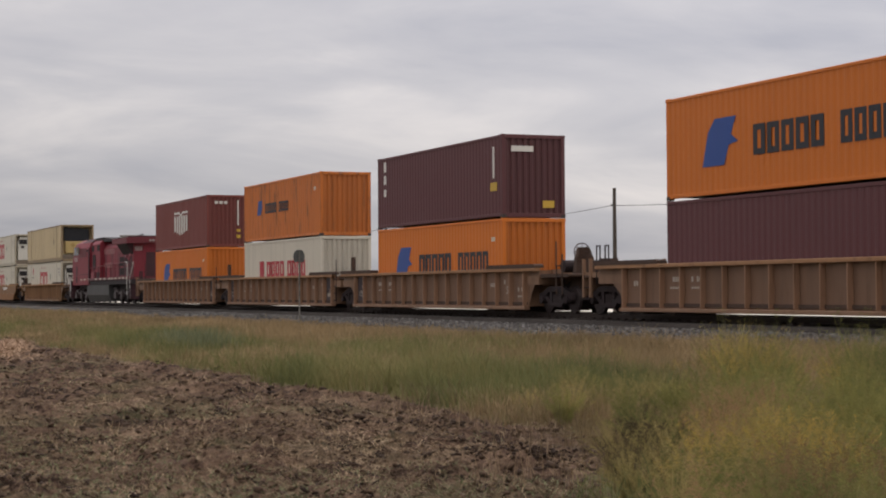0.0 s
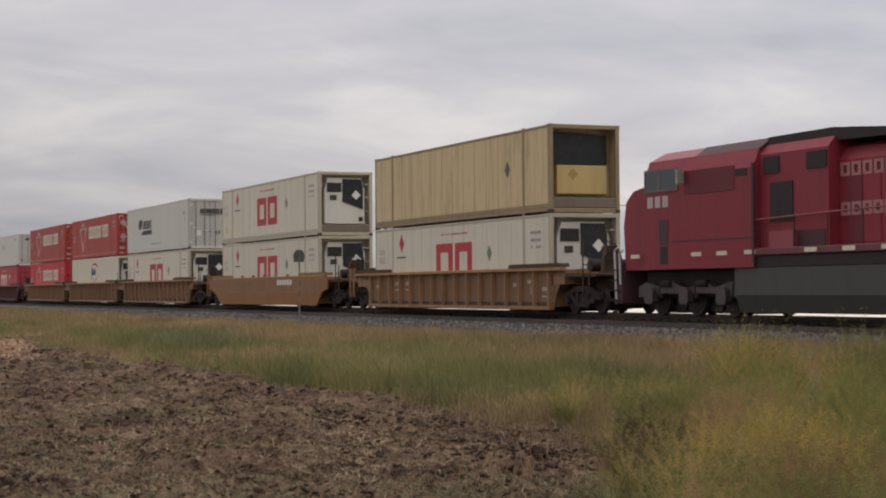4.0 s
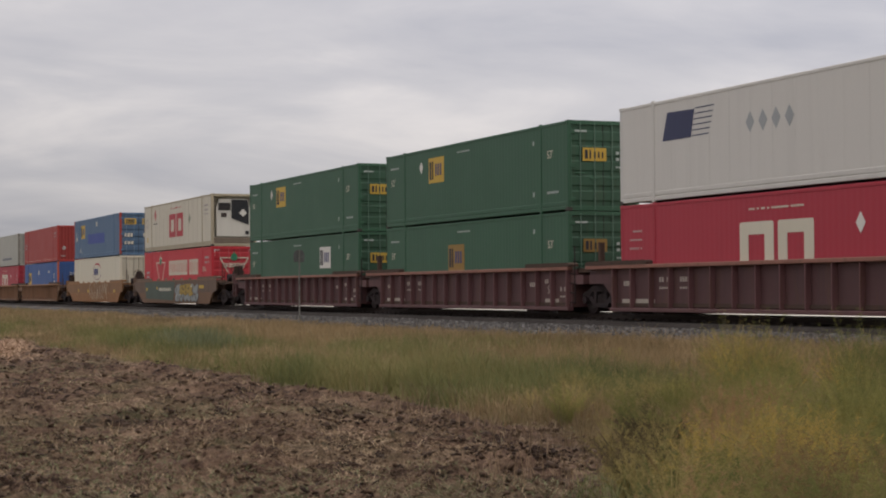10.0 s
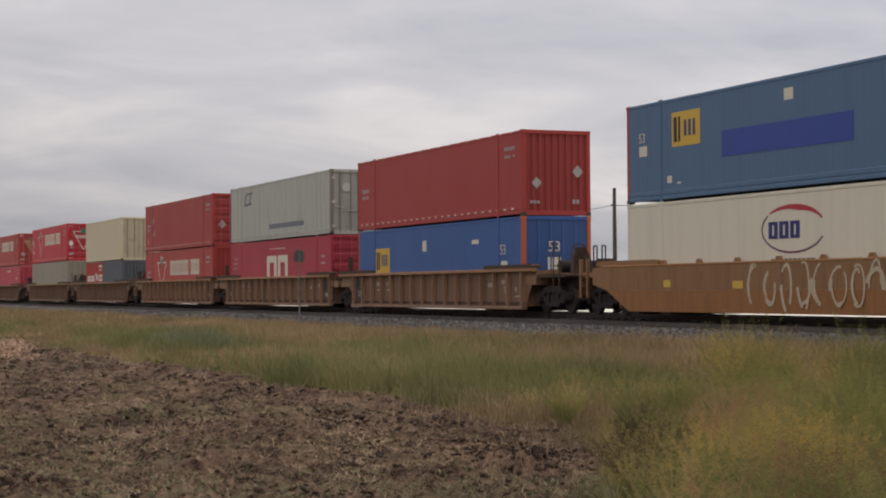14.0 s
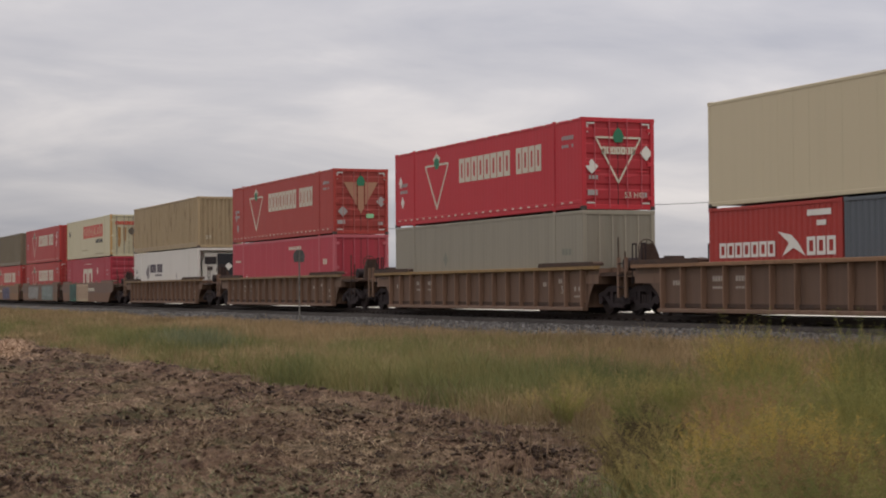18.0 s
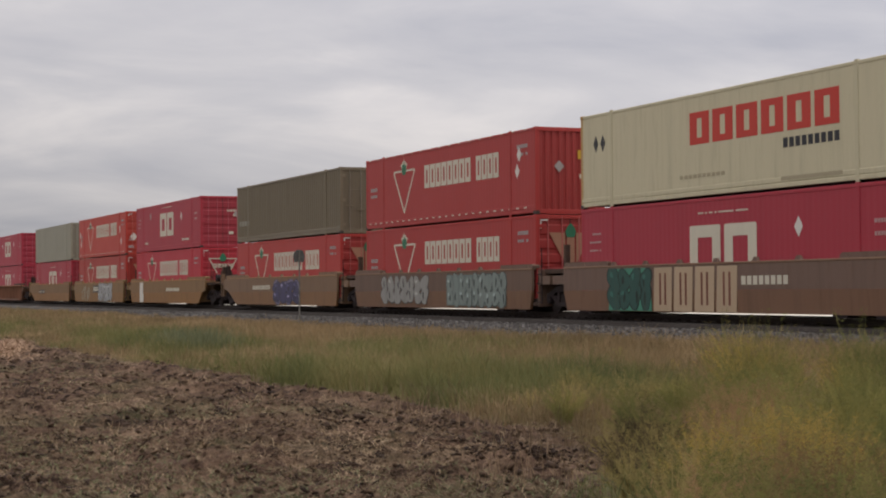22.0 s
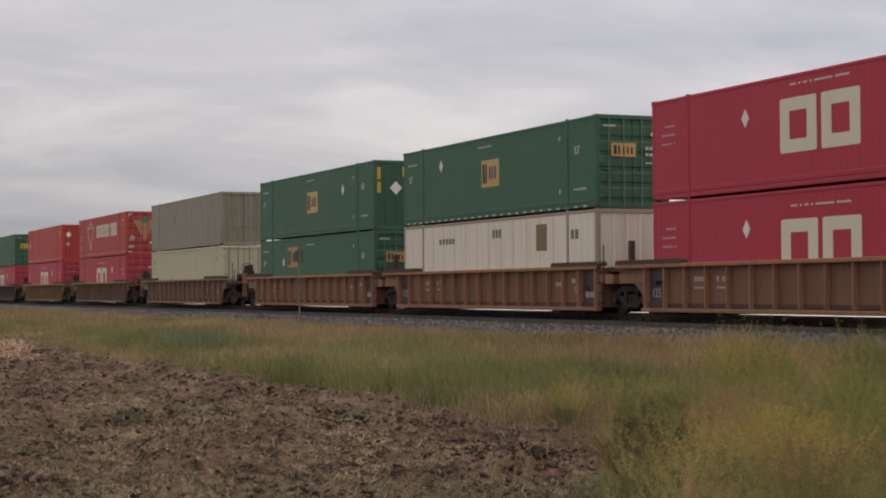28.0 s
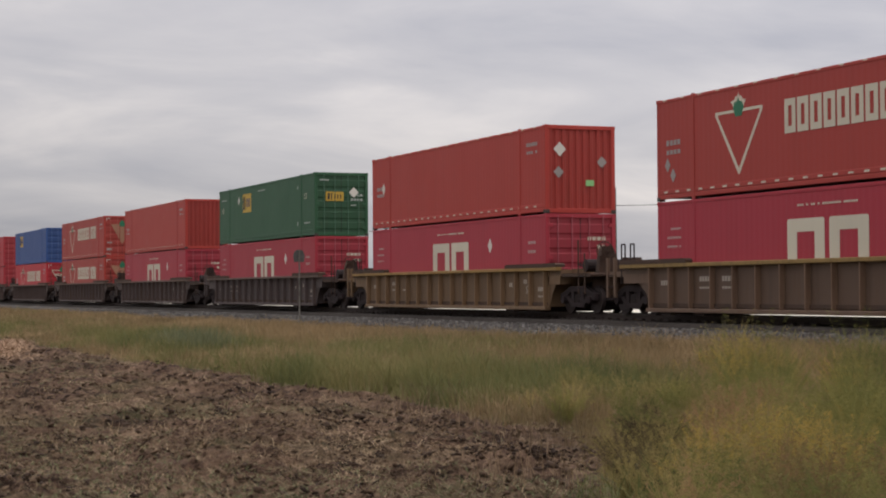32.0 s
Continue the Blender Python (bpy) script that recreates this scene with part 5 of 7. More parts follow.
        b = part("brake_stand", lambda: Shape().prism([(-0.95, 1.26), (-0.2, 1.26), (-0.3, 1.75), (-0.45, 2.1), (-0.8, 2.1), (-0.9, 1.75)], 0, 18.95, 19.15), BROWNDECK, ob, "hand brake stand", key="bstand")

        def brake():
            s = Shape()
            for i in range(16):
                a0, a1 = i * math.pi / 8, (i + 1) * math.pi / 8
                s.bar((19.2, -0.75 + 0.28 * math.cos(a0), 1.95 + 0.28 * math.sin(a0)), (19.2, -0.75 + 0.28 * math.cos(a1), 1.95 + 0.28 * math.sin(a1)), 0.018)
            for i in range(4):
                a0 = i * math.pi / 4
                s.bar((19.2, -0.75 - 0.28 * math.cos(a0), 1.95 - 0.28 * math.sin(a0)), (19.2, -0.75 + 0.28 * math.cos(a0), 1.95 + 0.28 * math.sin(a0)), 0.012)
            return s
        part("brake_wheel", brake, BROWNDECK, b, key="bwheel")
    else:
        part("joint_cover", lambda: Shape().box(16.5, 18.4, -1.15, 1.15, 1.28, 1.42, 0.04), BROWNDECK, ob, key="jcover")
        part("joint_casting", lambda: Shape().box(16.4, 18.3, -0.7, 0.7, 0.55, 1.28, 0.05), FRAME, ob, key="jcast")
        for i in range(4):
            part("ladder_rung", lambda: Shape().bar((16.38, -1.38, 0), (16.75, -1.38, 0), 0.018), FRAME, ob, key="jrung", at=(0, 0, 0.35 + i * 0.3))
        part("ladder_rail", lambda: Shape().bar((16.75, -1.38, 0.3), (16.75, -1.38, 2.1), 0.02), FRAME, ob, key="jlrail")
        for sy in (-0.9, 0.9):
            part("joint_post", lambda: Shape().box(17.55, 17.72, sy - 0.09, sy + 0.09, 1.4, 2.2 if sy < 0 else 1.8, 0.03), BROWNDECK, ob, key=("jpost", sy))
    if rear == "end":
        add_truck(ob, -1.83)
        part("end_platform", lambda: Shape().box(-3.1, -1.9, -1.3, 1.3, 1.12, 1.28, 0.03), m, ob, "narrow end platform", key="rplat")
        part("end_sill", lambda: Shape().box(-3.15, -2.95, -1.25, 1.25, 0.55, 1.12, 0.03), m, ob, key="rsill")
        part("coupler", lambda: Shape().box(-3.6, -3.0, -0.12, 0.12, 0.68, 0.9, 0.03).box(-3.75, -3.4, -0.2, 0.2, 0.62, 0.96, 0.06, 2), FRAME, ob, key="rcoup")
        for sy in (-1.3, 1.3):
            for gx in (-3.0, -2.55):
                part("grab_post", lambda: Shape().box(-0.05, 0.05, sy - 0.05, sy + 0.05, 0.5, 1.7, 0.015), m, ob, key=("rgp", sy), at=(gx, 0, 0))
            for gx in (-2.15, -1.6):
                part("grab_iron", lambda: Shape().bar((0, sy, 0.9), (0, sy, 2.08), 0.024).bar((0, sy, 2.08), (0.22, sy, 2.08), 0.024).bar((0.22, sy, 2.08), (0.22, sy, 1.2), 0.024), FRAME, ob, key=("rgi", sy), at=(gx, 0, 0))
            for i in range(3):
                part("step", lambda: Shape().box(-3.05, -2.6, sy - 0.03, sy + 0.03, 0, 0.03), FRAME, ob, key=("rst", sy), at=(0, 0, 0.45 + i * 0.35))
    else:
        add_truck(ob, -1.7)
    return ob


def car_marks(ob, polys, mat, label="", y=-1.372):
    return print_part(plates(polys, "near", y, 0.004), polys, mat, ob, label)


def scrawl(ob, x0, x1, z0, z1, rgb, seed, loops=5, y=-1.485):
    """Sprayed bubble shapes over the side of a car: dark outlines, pale fills, a few dark strokes and highlights."""
    r = random.Random(seed)
    w = (x1 - x0) / loops
    layers = [Shape(), Shape(), Shape()]

    def blob(s, cx, cz, rx, rz, lift, a, k):
        pts = []
        for j in range(18):
            t = 2 * math.pi * j / 18
            q = 1 + 0.16 * math.sin(2 * t + a) + 0.12 * math.sin(3 * t + k)
            px, pz = cx + rx * q * math.cos(t) + 0.25 * rx * math.sin(t) * math.sin(a), cz + rz * q * math.sin(t)
            pts.append((px, y - lift, max(z0 - 0.02, min(z1 + 0.02, pz))))
        o = [(cx, y - lift, cz)] + pts
        s.add(o, [(0, 1 + j, 1 + (j + 1) % 18) for j in range(18)])
    for i in range(loops):
        cx, a, k = x0 + (i + 0.5) * w, r.uniform(0, 6.28), r.uniform(0, 6.28)
        for part_, (dz, fz) in enumerate(((0.22, 0.3), (-0.22, 0.28))):
            cz = (z0 + z1) / 2 + dz * (z1 - z0) + r.uniform(-0.05, 0.05)
            rx, rz = w * r.uniform(0.42, 0.58), (z1 - z0) * fz * r.uniform(0.85, 1.1)
            lift = 0.0004 * (2 * i + part_)
            blob(layers[0], cx, cz, rx + 0.05, rz + 0.05, lift, a, k)
            blob(layers[1], cx, cz, rx, rz, lift + 0.0045, a, k)
            if r.random() < 0.75:
                blob(layers[0], cx + r.uniform(-0.2, 0.2) * w, cz, rx * 0.2, rz * 0.5, 0.012 + lift, k, a)
            if r.random() < 0.5:
                blob(layers[2], cx - 0.3 * rx, cz + 0.35 * rz, rx * 0.3, rz * 0.22, 0.014 + lift, k, a)
    rgb = tuple(int(v * 0.86) for v in rgb)
    dark = tuple(int(v * 0.5) for v in rgb)
    pale = tuple(min(235, int(v * 1.2 + 12)) for v in rgb)
    g = tagged(part("graffiti", layers[1], paint(rgb, 0.9, 0.2), ob), "sprayed graffiti shapes", kind="stuff")
    tagged(part("outline", layers[0], paint(dark, 0.6), g), kind="stuff")
    if layers[2].v:
        tagged(part("highlight", layers[2], paint(pale, 0.3), g), kind="stuff")
    return g


def tag_lines(ob, x0, x1, z0, z1, rgb, seed, loops=5, y=-1.485):
    """Thin sprayed strokes over the side of a car."""
    r = random.Random(seed)
    s = Shape()
    w = (x1 - x0) / loops
    for i in range(loops):
        cx, cz = x0 + (i + 0.5) * w, (z0 + z1) / 2
        for k in range(3):
            rx, rz = w * r.uniform(0.2, 0.5), (z1 - z0) * r.uniform(0.3, 0.5)
            a, sweep, th = r.uniform(0, 6.28), r.uniform(1.6, 3.6), r.uniform(0.03, 0.055)
            pts = []
            for j in range(11):
                t = a + sweep * j / 10
                pts.append((cx + rx * math.cos(t), max(z0, min(z1, cz + rz * math.sin(t) + 0.15 * rz * math.sin(2 * t)))))
            vs = []
            for j, p in enumerate(pts):
                u, v = pts[max(0, j - 1)], pts[min(10, j + 1)]
                d = Vector((v[0] - u[0], v[1] - u[1]))
                nrm = Vector((-d.y, d.x)).normalized() * th if d.length > 1e-4 else Vector((0, th))
                vs += [(p[0] + nrm.x, y - 0.0005 * (i * 3 + k), p[1] + nrm.y), (p[0] - nrm.x, y - 0.0005 * (i * 3 + k), p[1] - nrm.y)]
            s.add(vs, [(2 * j, 2 * j + 1, 2 * j + 3, 2 * j + 2) for j in range(10)])
    return tagged(part("graffiti", s, paint(rgb, 0.6), ob), "thin sprayed graffiti lines", kind="stuff")


# ---- the locomotive ----
def locomotive():
    """A six-axle diesel, cab towards the rear of the train. Origin on the rail's height at its middle; local x from -11 to 11."""
    ob = thing("locomotive", "dark red diesel locomotive with cab, radiator wings and handrails", "locomotive", "cars of the freight train")
    red = paint((140, 32, 48), 0.9, 0.05, 0.55)
    dark = paint((74, 38, 44), 0.8, 0.0, 0.6)
    grey = paint((72, 70, 68), 0.7)
    dusty = paint((76, 64, 63), 0.8)
    black = metal((44, 37, 39), 0.75, 0.0)
    glass = bpy.data.materials.new("cab_glass")
    glass.use_nodes = True
    g = glass.node_tree.nodes["Principled BSDF"]
    g.inputs["Base Color"].default_value, g.inputs["Roughness"].default_value = (0.02, 0.025, 0.03, 1), 0.05
    part("underframe", Shape().box(-3.3, 10.6, -1.44, 1.44, 1.28, 1.6, 0.03), black, ob)
    part("walkway_edge", Shape().box(-3.25, 9.9, -1.5, 1.5, 1.6, 1.78, 0.02), paint((108, 52, 58), 0.9), ob)
    for x in (-9.75, -6.35, -5.05, -3.7, -1.0, 0.55, 2.05, 3.6, 4.45, 5.6, 6.9, 8.05, 9.1):
        part("sill_mark", Shape().box(x, x + 0.5, -1.512, -1.5, 1.64, 1.75), CREAM_MARK, ob)
    nose = Shape()
    nose.prism([(-10.4, 1.3), (-8.95, 1.3), (-8.95, 3.75), (-9.9, 3.62), (-10.35, 3.3), (-10.5, 2.6)], 1, -1.32, 1.32)
    n_ = part("nose", nose, red, ob)
    part("nose_door", Shape().box(-10.53, -10.4, -0.35, 0.35, 1.6, 2.6), dark, n_)
    cab = Shape()
    cab.prism([(-1.5, 1.3), (1.5, 1.3), (1.5, 3.9), (1.3, 4.4), (0.7, 4.62), (-0.7, 4.62), (-1.3, 4.4), (-1.5, 3.9)], 0, -8.95, -3.25)
    c = part("cab", cab, red, ob)
    part("cab_roof", Shape().prism([(-1.32, 4.38), (1.32, 4.38), (0.74, 4.68), (-0.74, 4.68)], 0, -9.0, -6.4), paint((150, 82, 84), 0.5), c, "faded pink cab roof")
    part("equipment_roof", Shape().prism([(-1.3, 4.4), (1.3, 4.4), (0.95, 4.66), (-0.95, 4.66)], 0, -6.4, -3.2), dark, c)
    for y in (-1.0, -0.35, 0.35, 1.0):
        part("windscreen", Shape().box(-8.99, -8.93, y - 0.27, y + 0.27, 3.75, 4.25), glass, c)
    for x0, x1 in ((-8.85, -8.1), (-8.0, -7.1)):
        f = part("side_window", Shape().box(x0, x1, -1.515, -1.49, 3.55, 4.1), glass, c)
        part("window_frame", plates(ring(x0 - 0.05, x1 + 0.05, 3.5, 4.15, 0.05), "near", -1.501, 0.025), paint((120, 92, 92), 0.5), f)
    part("side_panel", Shape().box(-6.7, -4.15, -1.512, -1.49, 3.35, 4.0), paint((104, 18, 30), 0.6), c, "deep red cover panel")
    part("mirror", Shape().box(-6.75, -6.66, -1.75, -1.53, 3.65, 4.05), ROD, c)
    part("cab_door", Shape().box(-8.1, -7.6, -1.512, -1.49, 2.0, 2.7), dark, c)
    # a flat black plate painted as the recess's shade
    part("ladder_recess", Shape().box(-8.05, -7.65, -1.508, -1.49, 1.45, 1.95), black, c)
    part("panel_seam", Shape().box(-7.4, -3.3, -1.506, -1.49, 2.05, 2.09), dark, c)
    part("cabinet_edge", Shape().box(-3.32, -3.22, -1.53, -1.45, 1.4, 4.0), dark, c)
    part("number_mark", plates(dashes(-8.75, -7.05, 3.06, 3.38, 4, 9), "near", -1.502, 0.006), paint((190, 170, 166), 0.4), c)
    eq = Shape()
    eq.prism([(-1.3, 1.6), (1.3, 1.6), (1.3, 4.2), (1.1, 4.45), (-1.1, 4.45), (-1.3, 4.2)], 0, -3.25, -0.25)
    b = part("equipment_cabin", eq, red, ob)
    part("roof_cover", Shape().prism([(-3.4, 4.4), (2.5, 4.3), (2.4, 4.46), (-0.4, 4.68), (-3.2, 4.66)], 1, -1.05, 1.05), black, b)
    for x0, w_ in ((-4.1, 0.55), (-3.05, 0.7), (-1.15, 0.85)):
        part("air_intake", Shape().box(x0, x0 + w_, -1.515 if x0 < -3.2 else -1.33, -1.28, 3.7, 4.12 if x0 > -3.2 else 3.88), black, b)
    # no hollow is cut: these dark plates stand in for shaded openings
    part("door_recess", Shape().box(-2.75, -1.75, -1.33, -1.28, 2.45, 3.45), black, b)
    part("door_recess", Shape().box(-2.75, -0.4, -1.32, -1.28, 1.8, 2.2), dark, b)
    part("cabinet_door", Shape().box(-2.6, -1.55, -1.47, -1.28, 1.78, 2.2), paint((150, 66, 76), 0.6), b, "faded pink cabinet")
    hood = Shape()
    hood.prism([(-0.98, 1.6), (0.98, 1.6), (0.98, 3.85), (0.8, 4.15), (0.5, 4.28), (-0.5, 4.28), (-0.8, 4.15), (-0.98, 3.85)], 0, -0.25, 5.3)
    h = part("engine_hood", hood, red, ob)
    for i in range(7):
        part("hood_door", Shape().box(0.0 + i * 0.72, 0.66 + i * 0.72, -1.005, -0.975, 1.85, 3.5, 0.012), red if i % 3 else paint((112, 26, 40), 0.85), h)
        part("door_latch", Shape().box(0.5 + i * 0.72, 0.58 + i * 0.72, -1.02, -0.99, 2.6, 2.7), black, h)
    part("exhaust_stack", Shape().cyl((4.15, 0.0), 2, 0.72, 4.25, 4.62, 18, 0.78).cyl((4.15, 0.0), 2, 0.84, 4.62, 4.68, 18), paint((186, 182, 174), 0.4), h, "pale grey exhaust cap")
    part("horn", Shape().cyl((-0.35, 4.52), 0, 0.1, 1.6, 2.5, 8, 0.06).cyl((0.1, 4.52), 0, 0.1, 1.7, 2.4, 8, 0.06).box(1.95, 2.15, -0.45, 0.25, 4.28, 4.5), black, h)
    part("word_mark", plates(blocks(-0.2, 3.3, 3.45, 3.78, 8, 0.24, 3), "near", -1.006, 0.006), paint((168, 112, 112), 0.8), b, "faded pale bars")
    part("word_mark", plates(blocks(-0.2, 2.35, 2.5, 2.82, 6, 0.24, 4), "near", -1.006, 0.006), paint((168, 112, 112), 0.8), b, "faded pale bars")
    rad = Shape()
    rad.prism([(5.3, -0.98), (9.1, -0.98), (9.75, -0.45), (9.75, 0.45), (9.1, 0.98), (5.3, 0.98)], 2, 1.6, 4.1)
    r_ = part("radiator_hood", rad, red, ob)
    part("radiator_wing", Shape().prism([(4.8, -1.5), (9.35, -1.5), (10.15, -0.65), (10.15, 0.65), (9.35, 1.5), (4.8, 1.5)], 2, 3.98, 4.38), paint((116, 36, 46), 0.9), r_, "dusty dark red radiator wing")
    part("wing_roof", Shape().prism([(-1.46, 4.38), (1.46, 4.38), (0.7, 4.5), (-0.7, 4.5)], 0, 4.85, 9.4), dark, r_)
    part("wing_nose", Shape().prism([(9.4, -1.4), (10.1, -0.62), (10.1, 0.62), (9.4, 1.4)], 2, 4.38, 4.46), dark, r_)
    part("lifting_eye", Shape().bar((9.0, -0.5, 4.56), (9.9, -0.5, 4.56), 0.025).bar((9.05, -0.5, 4.46), (9.05, -0.5, 4.56), 0.02).bar((9.85, -0.5, 4.44), (9.85, -0.5, 4.56), 0.02), black, r_)
    part("wing_underside", Shape().prism([(-0.97, 3.3), (-0.97, 3.98), (-1.45, 3.98)], 0, 5.9, 9.05), dark, r_)
    part("radiator_grille", Shape().prism([(-0.985, 3.3), (-1.44, 3.94), (-1.46, 3.93), (-1.0, 3.28)], 0, 6.1, 8.95), black, r_)
    for x0, z0, w_, h_ in ((4.95, 2.55, 0.5, 0.6), (5.6, 2.55, 0.5, 0.6), (4.95, 1.9, 0.5, 0.5), (5.6, 1.9, 0.5, 0.5), (6.3, 1.9, 0.35, 1.3), (6.85, 1.9, 0.55, 0.55), (6.85, 2.65, 0.55, 0.6), (7.65, 1.9, 0.3, 1.2), (8.2, 1.95, 0.45, 1.2)):
        part("vent_panel", Shape().box(x0, x0 + w_, -1.005, -0.97, z0, z0 + h_), dark if h_ > 1 else black, r_)
    for x0, z0 in ((7.1, 3.05), (8.35, 3.15), (7.75, 2.9)):
        part("junction_box", Shape().box(x0, x0 + 0.22, -1.1, -0.97, z0, z0 + 0.2, 0.02), paint((168, 92, 100), 0.6), r_)
    for sg in (-1, 1):
        nb = Shape()
        for k in range(4):
            a0, a1 = 0.16 + k * 0.19, 0.29 + k * 0.19
            p0, p1 = (9.1 + 0.65 * a0, 0.98 - 0.53 * a0), (9.1 + 0.65 * a1, 0.98 - 0.53 * a1)
            nx_, ny_ = 0.012 * 0.63, 0.012 * 0.77
            nb.add([(p0[0] + nx_, sg * (p0[1] + ny_), 3.5), (p1[0] + nx_, sg * (p1[1] + ny_), 3.5), (p1[0] + nx_, sg * (p1[1] + ny_), 3.78), (p0[0] + nx_, sg * (p0[1] + ny_), 3.78)], [(0, 1, 2, 3) if sg < 0 else (3, 2, 1, 0)])
        part("number_mark", nb, paint((190, 170, 166), 0.4), r_)
    part("headlight", Shape().cyl((-0.1, 4.16), 0, 0.075, 10.15, 10.19, 12).cyl((0.1, 4.16), 0, 0.075, 10.15, 10.19, 12), ROD, r_)
    part("end_door", Shape().box(9.75, 9.77, -0.3, 0.3, 1.8, 3.4), dark, r_)
    tank = Shape()
    tank.prism([(-1.42, 0.58), (-1.25, 0.12), (1.25, 0.12), (1.42, 0.58), (1.42, 1.29), (-1.42, 1.29)], 0, -4.3, 3.3)
    part("fuel_tank", tank, grey, ob, "grey fuel tank")
    part("air_tank", Shape().cyl((-1.0, 1.0), 0, 0.16, 3.55, 4.6, 10).cyl((-1.0, 0.62), 0, 0.16, 3.55, 4.6, 10), black, ob)
    for x in (-7.1, 6.9):
        t = part("truck", Shape().box(x - 2.75, x + 2.75, -0.9, 0.9, 0.5, 1.3, 0.05).box(x - 2.6, x + 2.6, -0.62, 0.62, 0.06, 0.5, 0.04), black, ob, "three-axle truck")
        for ax in (-1.1, 0.85, 2.6):
            part("traction_motor", Shape().box(x + ax - 0.55, x + ax + 0.25, -0.7, 0.7, 0.14, 0.8, 0.1, 1), black, t)
        for side in (-1, 1):
            y0, y1 = sorted((side * 1.02, side * 1.2))
            part("side_frame", Shape().prism([(x - 2.75, 0.5), (x - 2.75, 0.82), (x - 2.3, 0.95), (x - 1.4, 0.78), (x - 0.9, 1.0), (x - 0.3, 0.8), (x + 0.3, 0.8), (x + 0.9, 1.0), (x + 1.4, 0.78), (x + 2.3, 0.95), (x + 2.75, 0.82), (x + 2.75, 0.5), (x + 1.5, 0.62), (x - 1.5, 0.62)], 1, y0, y1), dusty, t)
            for ax in (-1.95, 0.0, 1.95):
                s = wheel_shape()
                s.v = [(a * 1.2 + x + ax, side * (0.82 - bb), cc * 1.2) for a, bb, cc in s.v]
                if side > 0:
                    s.f = [q[::-1] for q in s.f]
                part("wheel", s, WHEEL, t)
                part("axle_box", Shape().box(x + ax - 0.24, x + ax + 0.24, *sorted((side * 1.15, side * 1.34)), 0.32, 0.78, 0.08, 1), dusty, t)
                part("spring", Shape().cyl((x + ax + 0.42, side * 1.12), 2, 0.1, 0.5, 0.95, 10), FRAME, t)
                part("brake_cylinder", Shape().cyl((side * 1.22, 0.9), 0, 0.1, x + ax + 0.6, x + ax + 1.1, 10), FRAME, t)
    for sx, x0 in ((1, 9.95), (-1, -10.4)):
        part("pilot", Shape().prism([(x0, 0.35), (x0 + sx * 0.5, 0.3), (x0 + sx * 0.5, 1.5), (x0, 1.5)], 1, -1.45, 1.45), dark, ob)
        part("coupler", Shape().box(*sorted((x0 + sx * 0.7, x0 + sx * 1.2)), -0.12, 0.12, 0.68, 0.92, 0.03), FRAME, ob)
        for y in (-1.48, 1.48):
            for i in range(4):
                part("step", Shape().box(*sorted((x0 + sx * 0.1, x0 + sx * 0.7)), y - 0.04, y + 0.04, 0.4 + i * 0.3, 0.44 + i * 0.3), FRAME, ob)
    for i in range(9):
        x = -2.9 + i * 1.4
        part("stanchion", Shape().bar((x, -1.46, 1.7), (x, -1.46, 2.5 + 0.028 * i), 0.02), dark, ob)
    part("handrail", Shape().bar((-3.2, -1.46, 2.52), (8.9, -1.46, 2.76), 0.022), paint((140, 74, 80), 0.4), ob)
    for pts in (((8.9, 2.76), (9.3, 2.76), (9.42, 2.6), (9.4, 1.9), (9.32, 1.6), (9.32, 0.6)), ((11.3, 2.74), (11.15, 2.72), (11.1, 2.5), (10.15, 1.65), (10.16, 1.1), (10.35, 1.0)), ((-10.55, 2.0), (-10.8, 1.9), (-10.75, 1.1), (-10.7, 0.45)), ((-10.3, 1.9), (-10.5, 1.8), (-10.45, 0.9))):
        s = Shape()
        for p, q in zip(pts, pts[1:]):
            s.bar((p[0], -1.48, p[1]), (q[0], -1.48, q[1]), 0.034)
        part("grab_rail", s, paint((196, 192, 186), 0.25), ob, "bright steel grab rail")
    for y in (-1.3, -0.5, 0.5, 1.3):
        part("end_rail_post", Shape().bar((10.35, y, 1.5), (10.35, y, 2.6), 0.028), black, ob)
    part("end_rail", Shape().bar((10.35, -0.5, 2.6), (10.35, 1.3, 2.6), 0.022), black, ob)
    return ob


def ride(ob, x, z=0.0):
    """Sets a thing on the train: x along the track at the start, z over the rail's head."""
    MOVERS.append((ob, x, RAIL + z))
    ob.matrix_basis = pose(x, MID, RAIL + z)
    return ob


def motions():
    # weeds lean to and fro in the wind
    for ob, x, y, turn, phase, push in SWAYING:
        walk(ob, [(t * 0.8, pose(x, y, lie(y) - 0.02, push * 1.7 * math.sin(t * 1.9 + phase), push * (1.5 + 2.2 * math.sin(t * 1.3 + phase * 1.7)), turn)) for t in range(41)])
    for ob, x, z in MOVERS:
        walk(ob, [(t, pose(x + s, MID, z)) for t, s in TRAVEL])


# ---- the train, unit by unit from its head: place of the 53-foot well's rear end ----
BASE, UPPER = 0.345, 3.255     # floors of the lower and the upper container over the rail

ORANGE, DKRED, HRED = (222, 118, 30), (98, 52, 54), (124, 58, 50)
CTR, CTB, CTD, CPR = (176, 58, 49), (200, 40, 52), (170, 52, 46), (178, 46, 62)
REEF, OFFW = (216, 208, 188), (205, 204, 194)
GREEN, BLUE, BRIGHTB = (50, 94, 68), (78, 110, 142), (48, 88, 150)
GREYW, OLIVE, TAN, GGREY = (178, 177, 166), (128, 115, 92), (178, 155, 118), (154, 146, 128)


def box40(label, rgb, end="corr", **k):
    return container(label, rgb, 40, "corr", end, **k)


def box53(label, rgb, end="doors", look_="corr", **k):
    return container(label, rgb, 53, look_, end, **k)


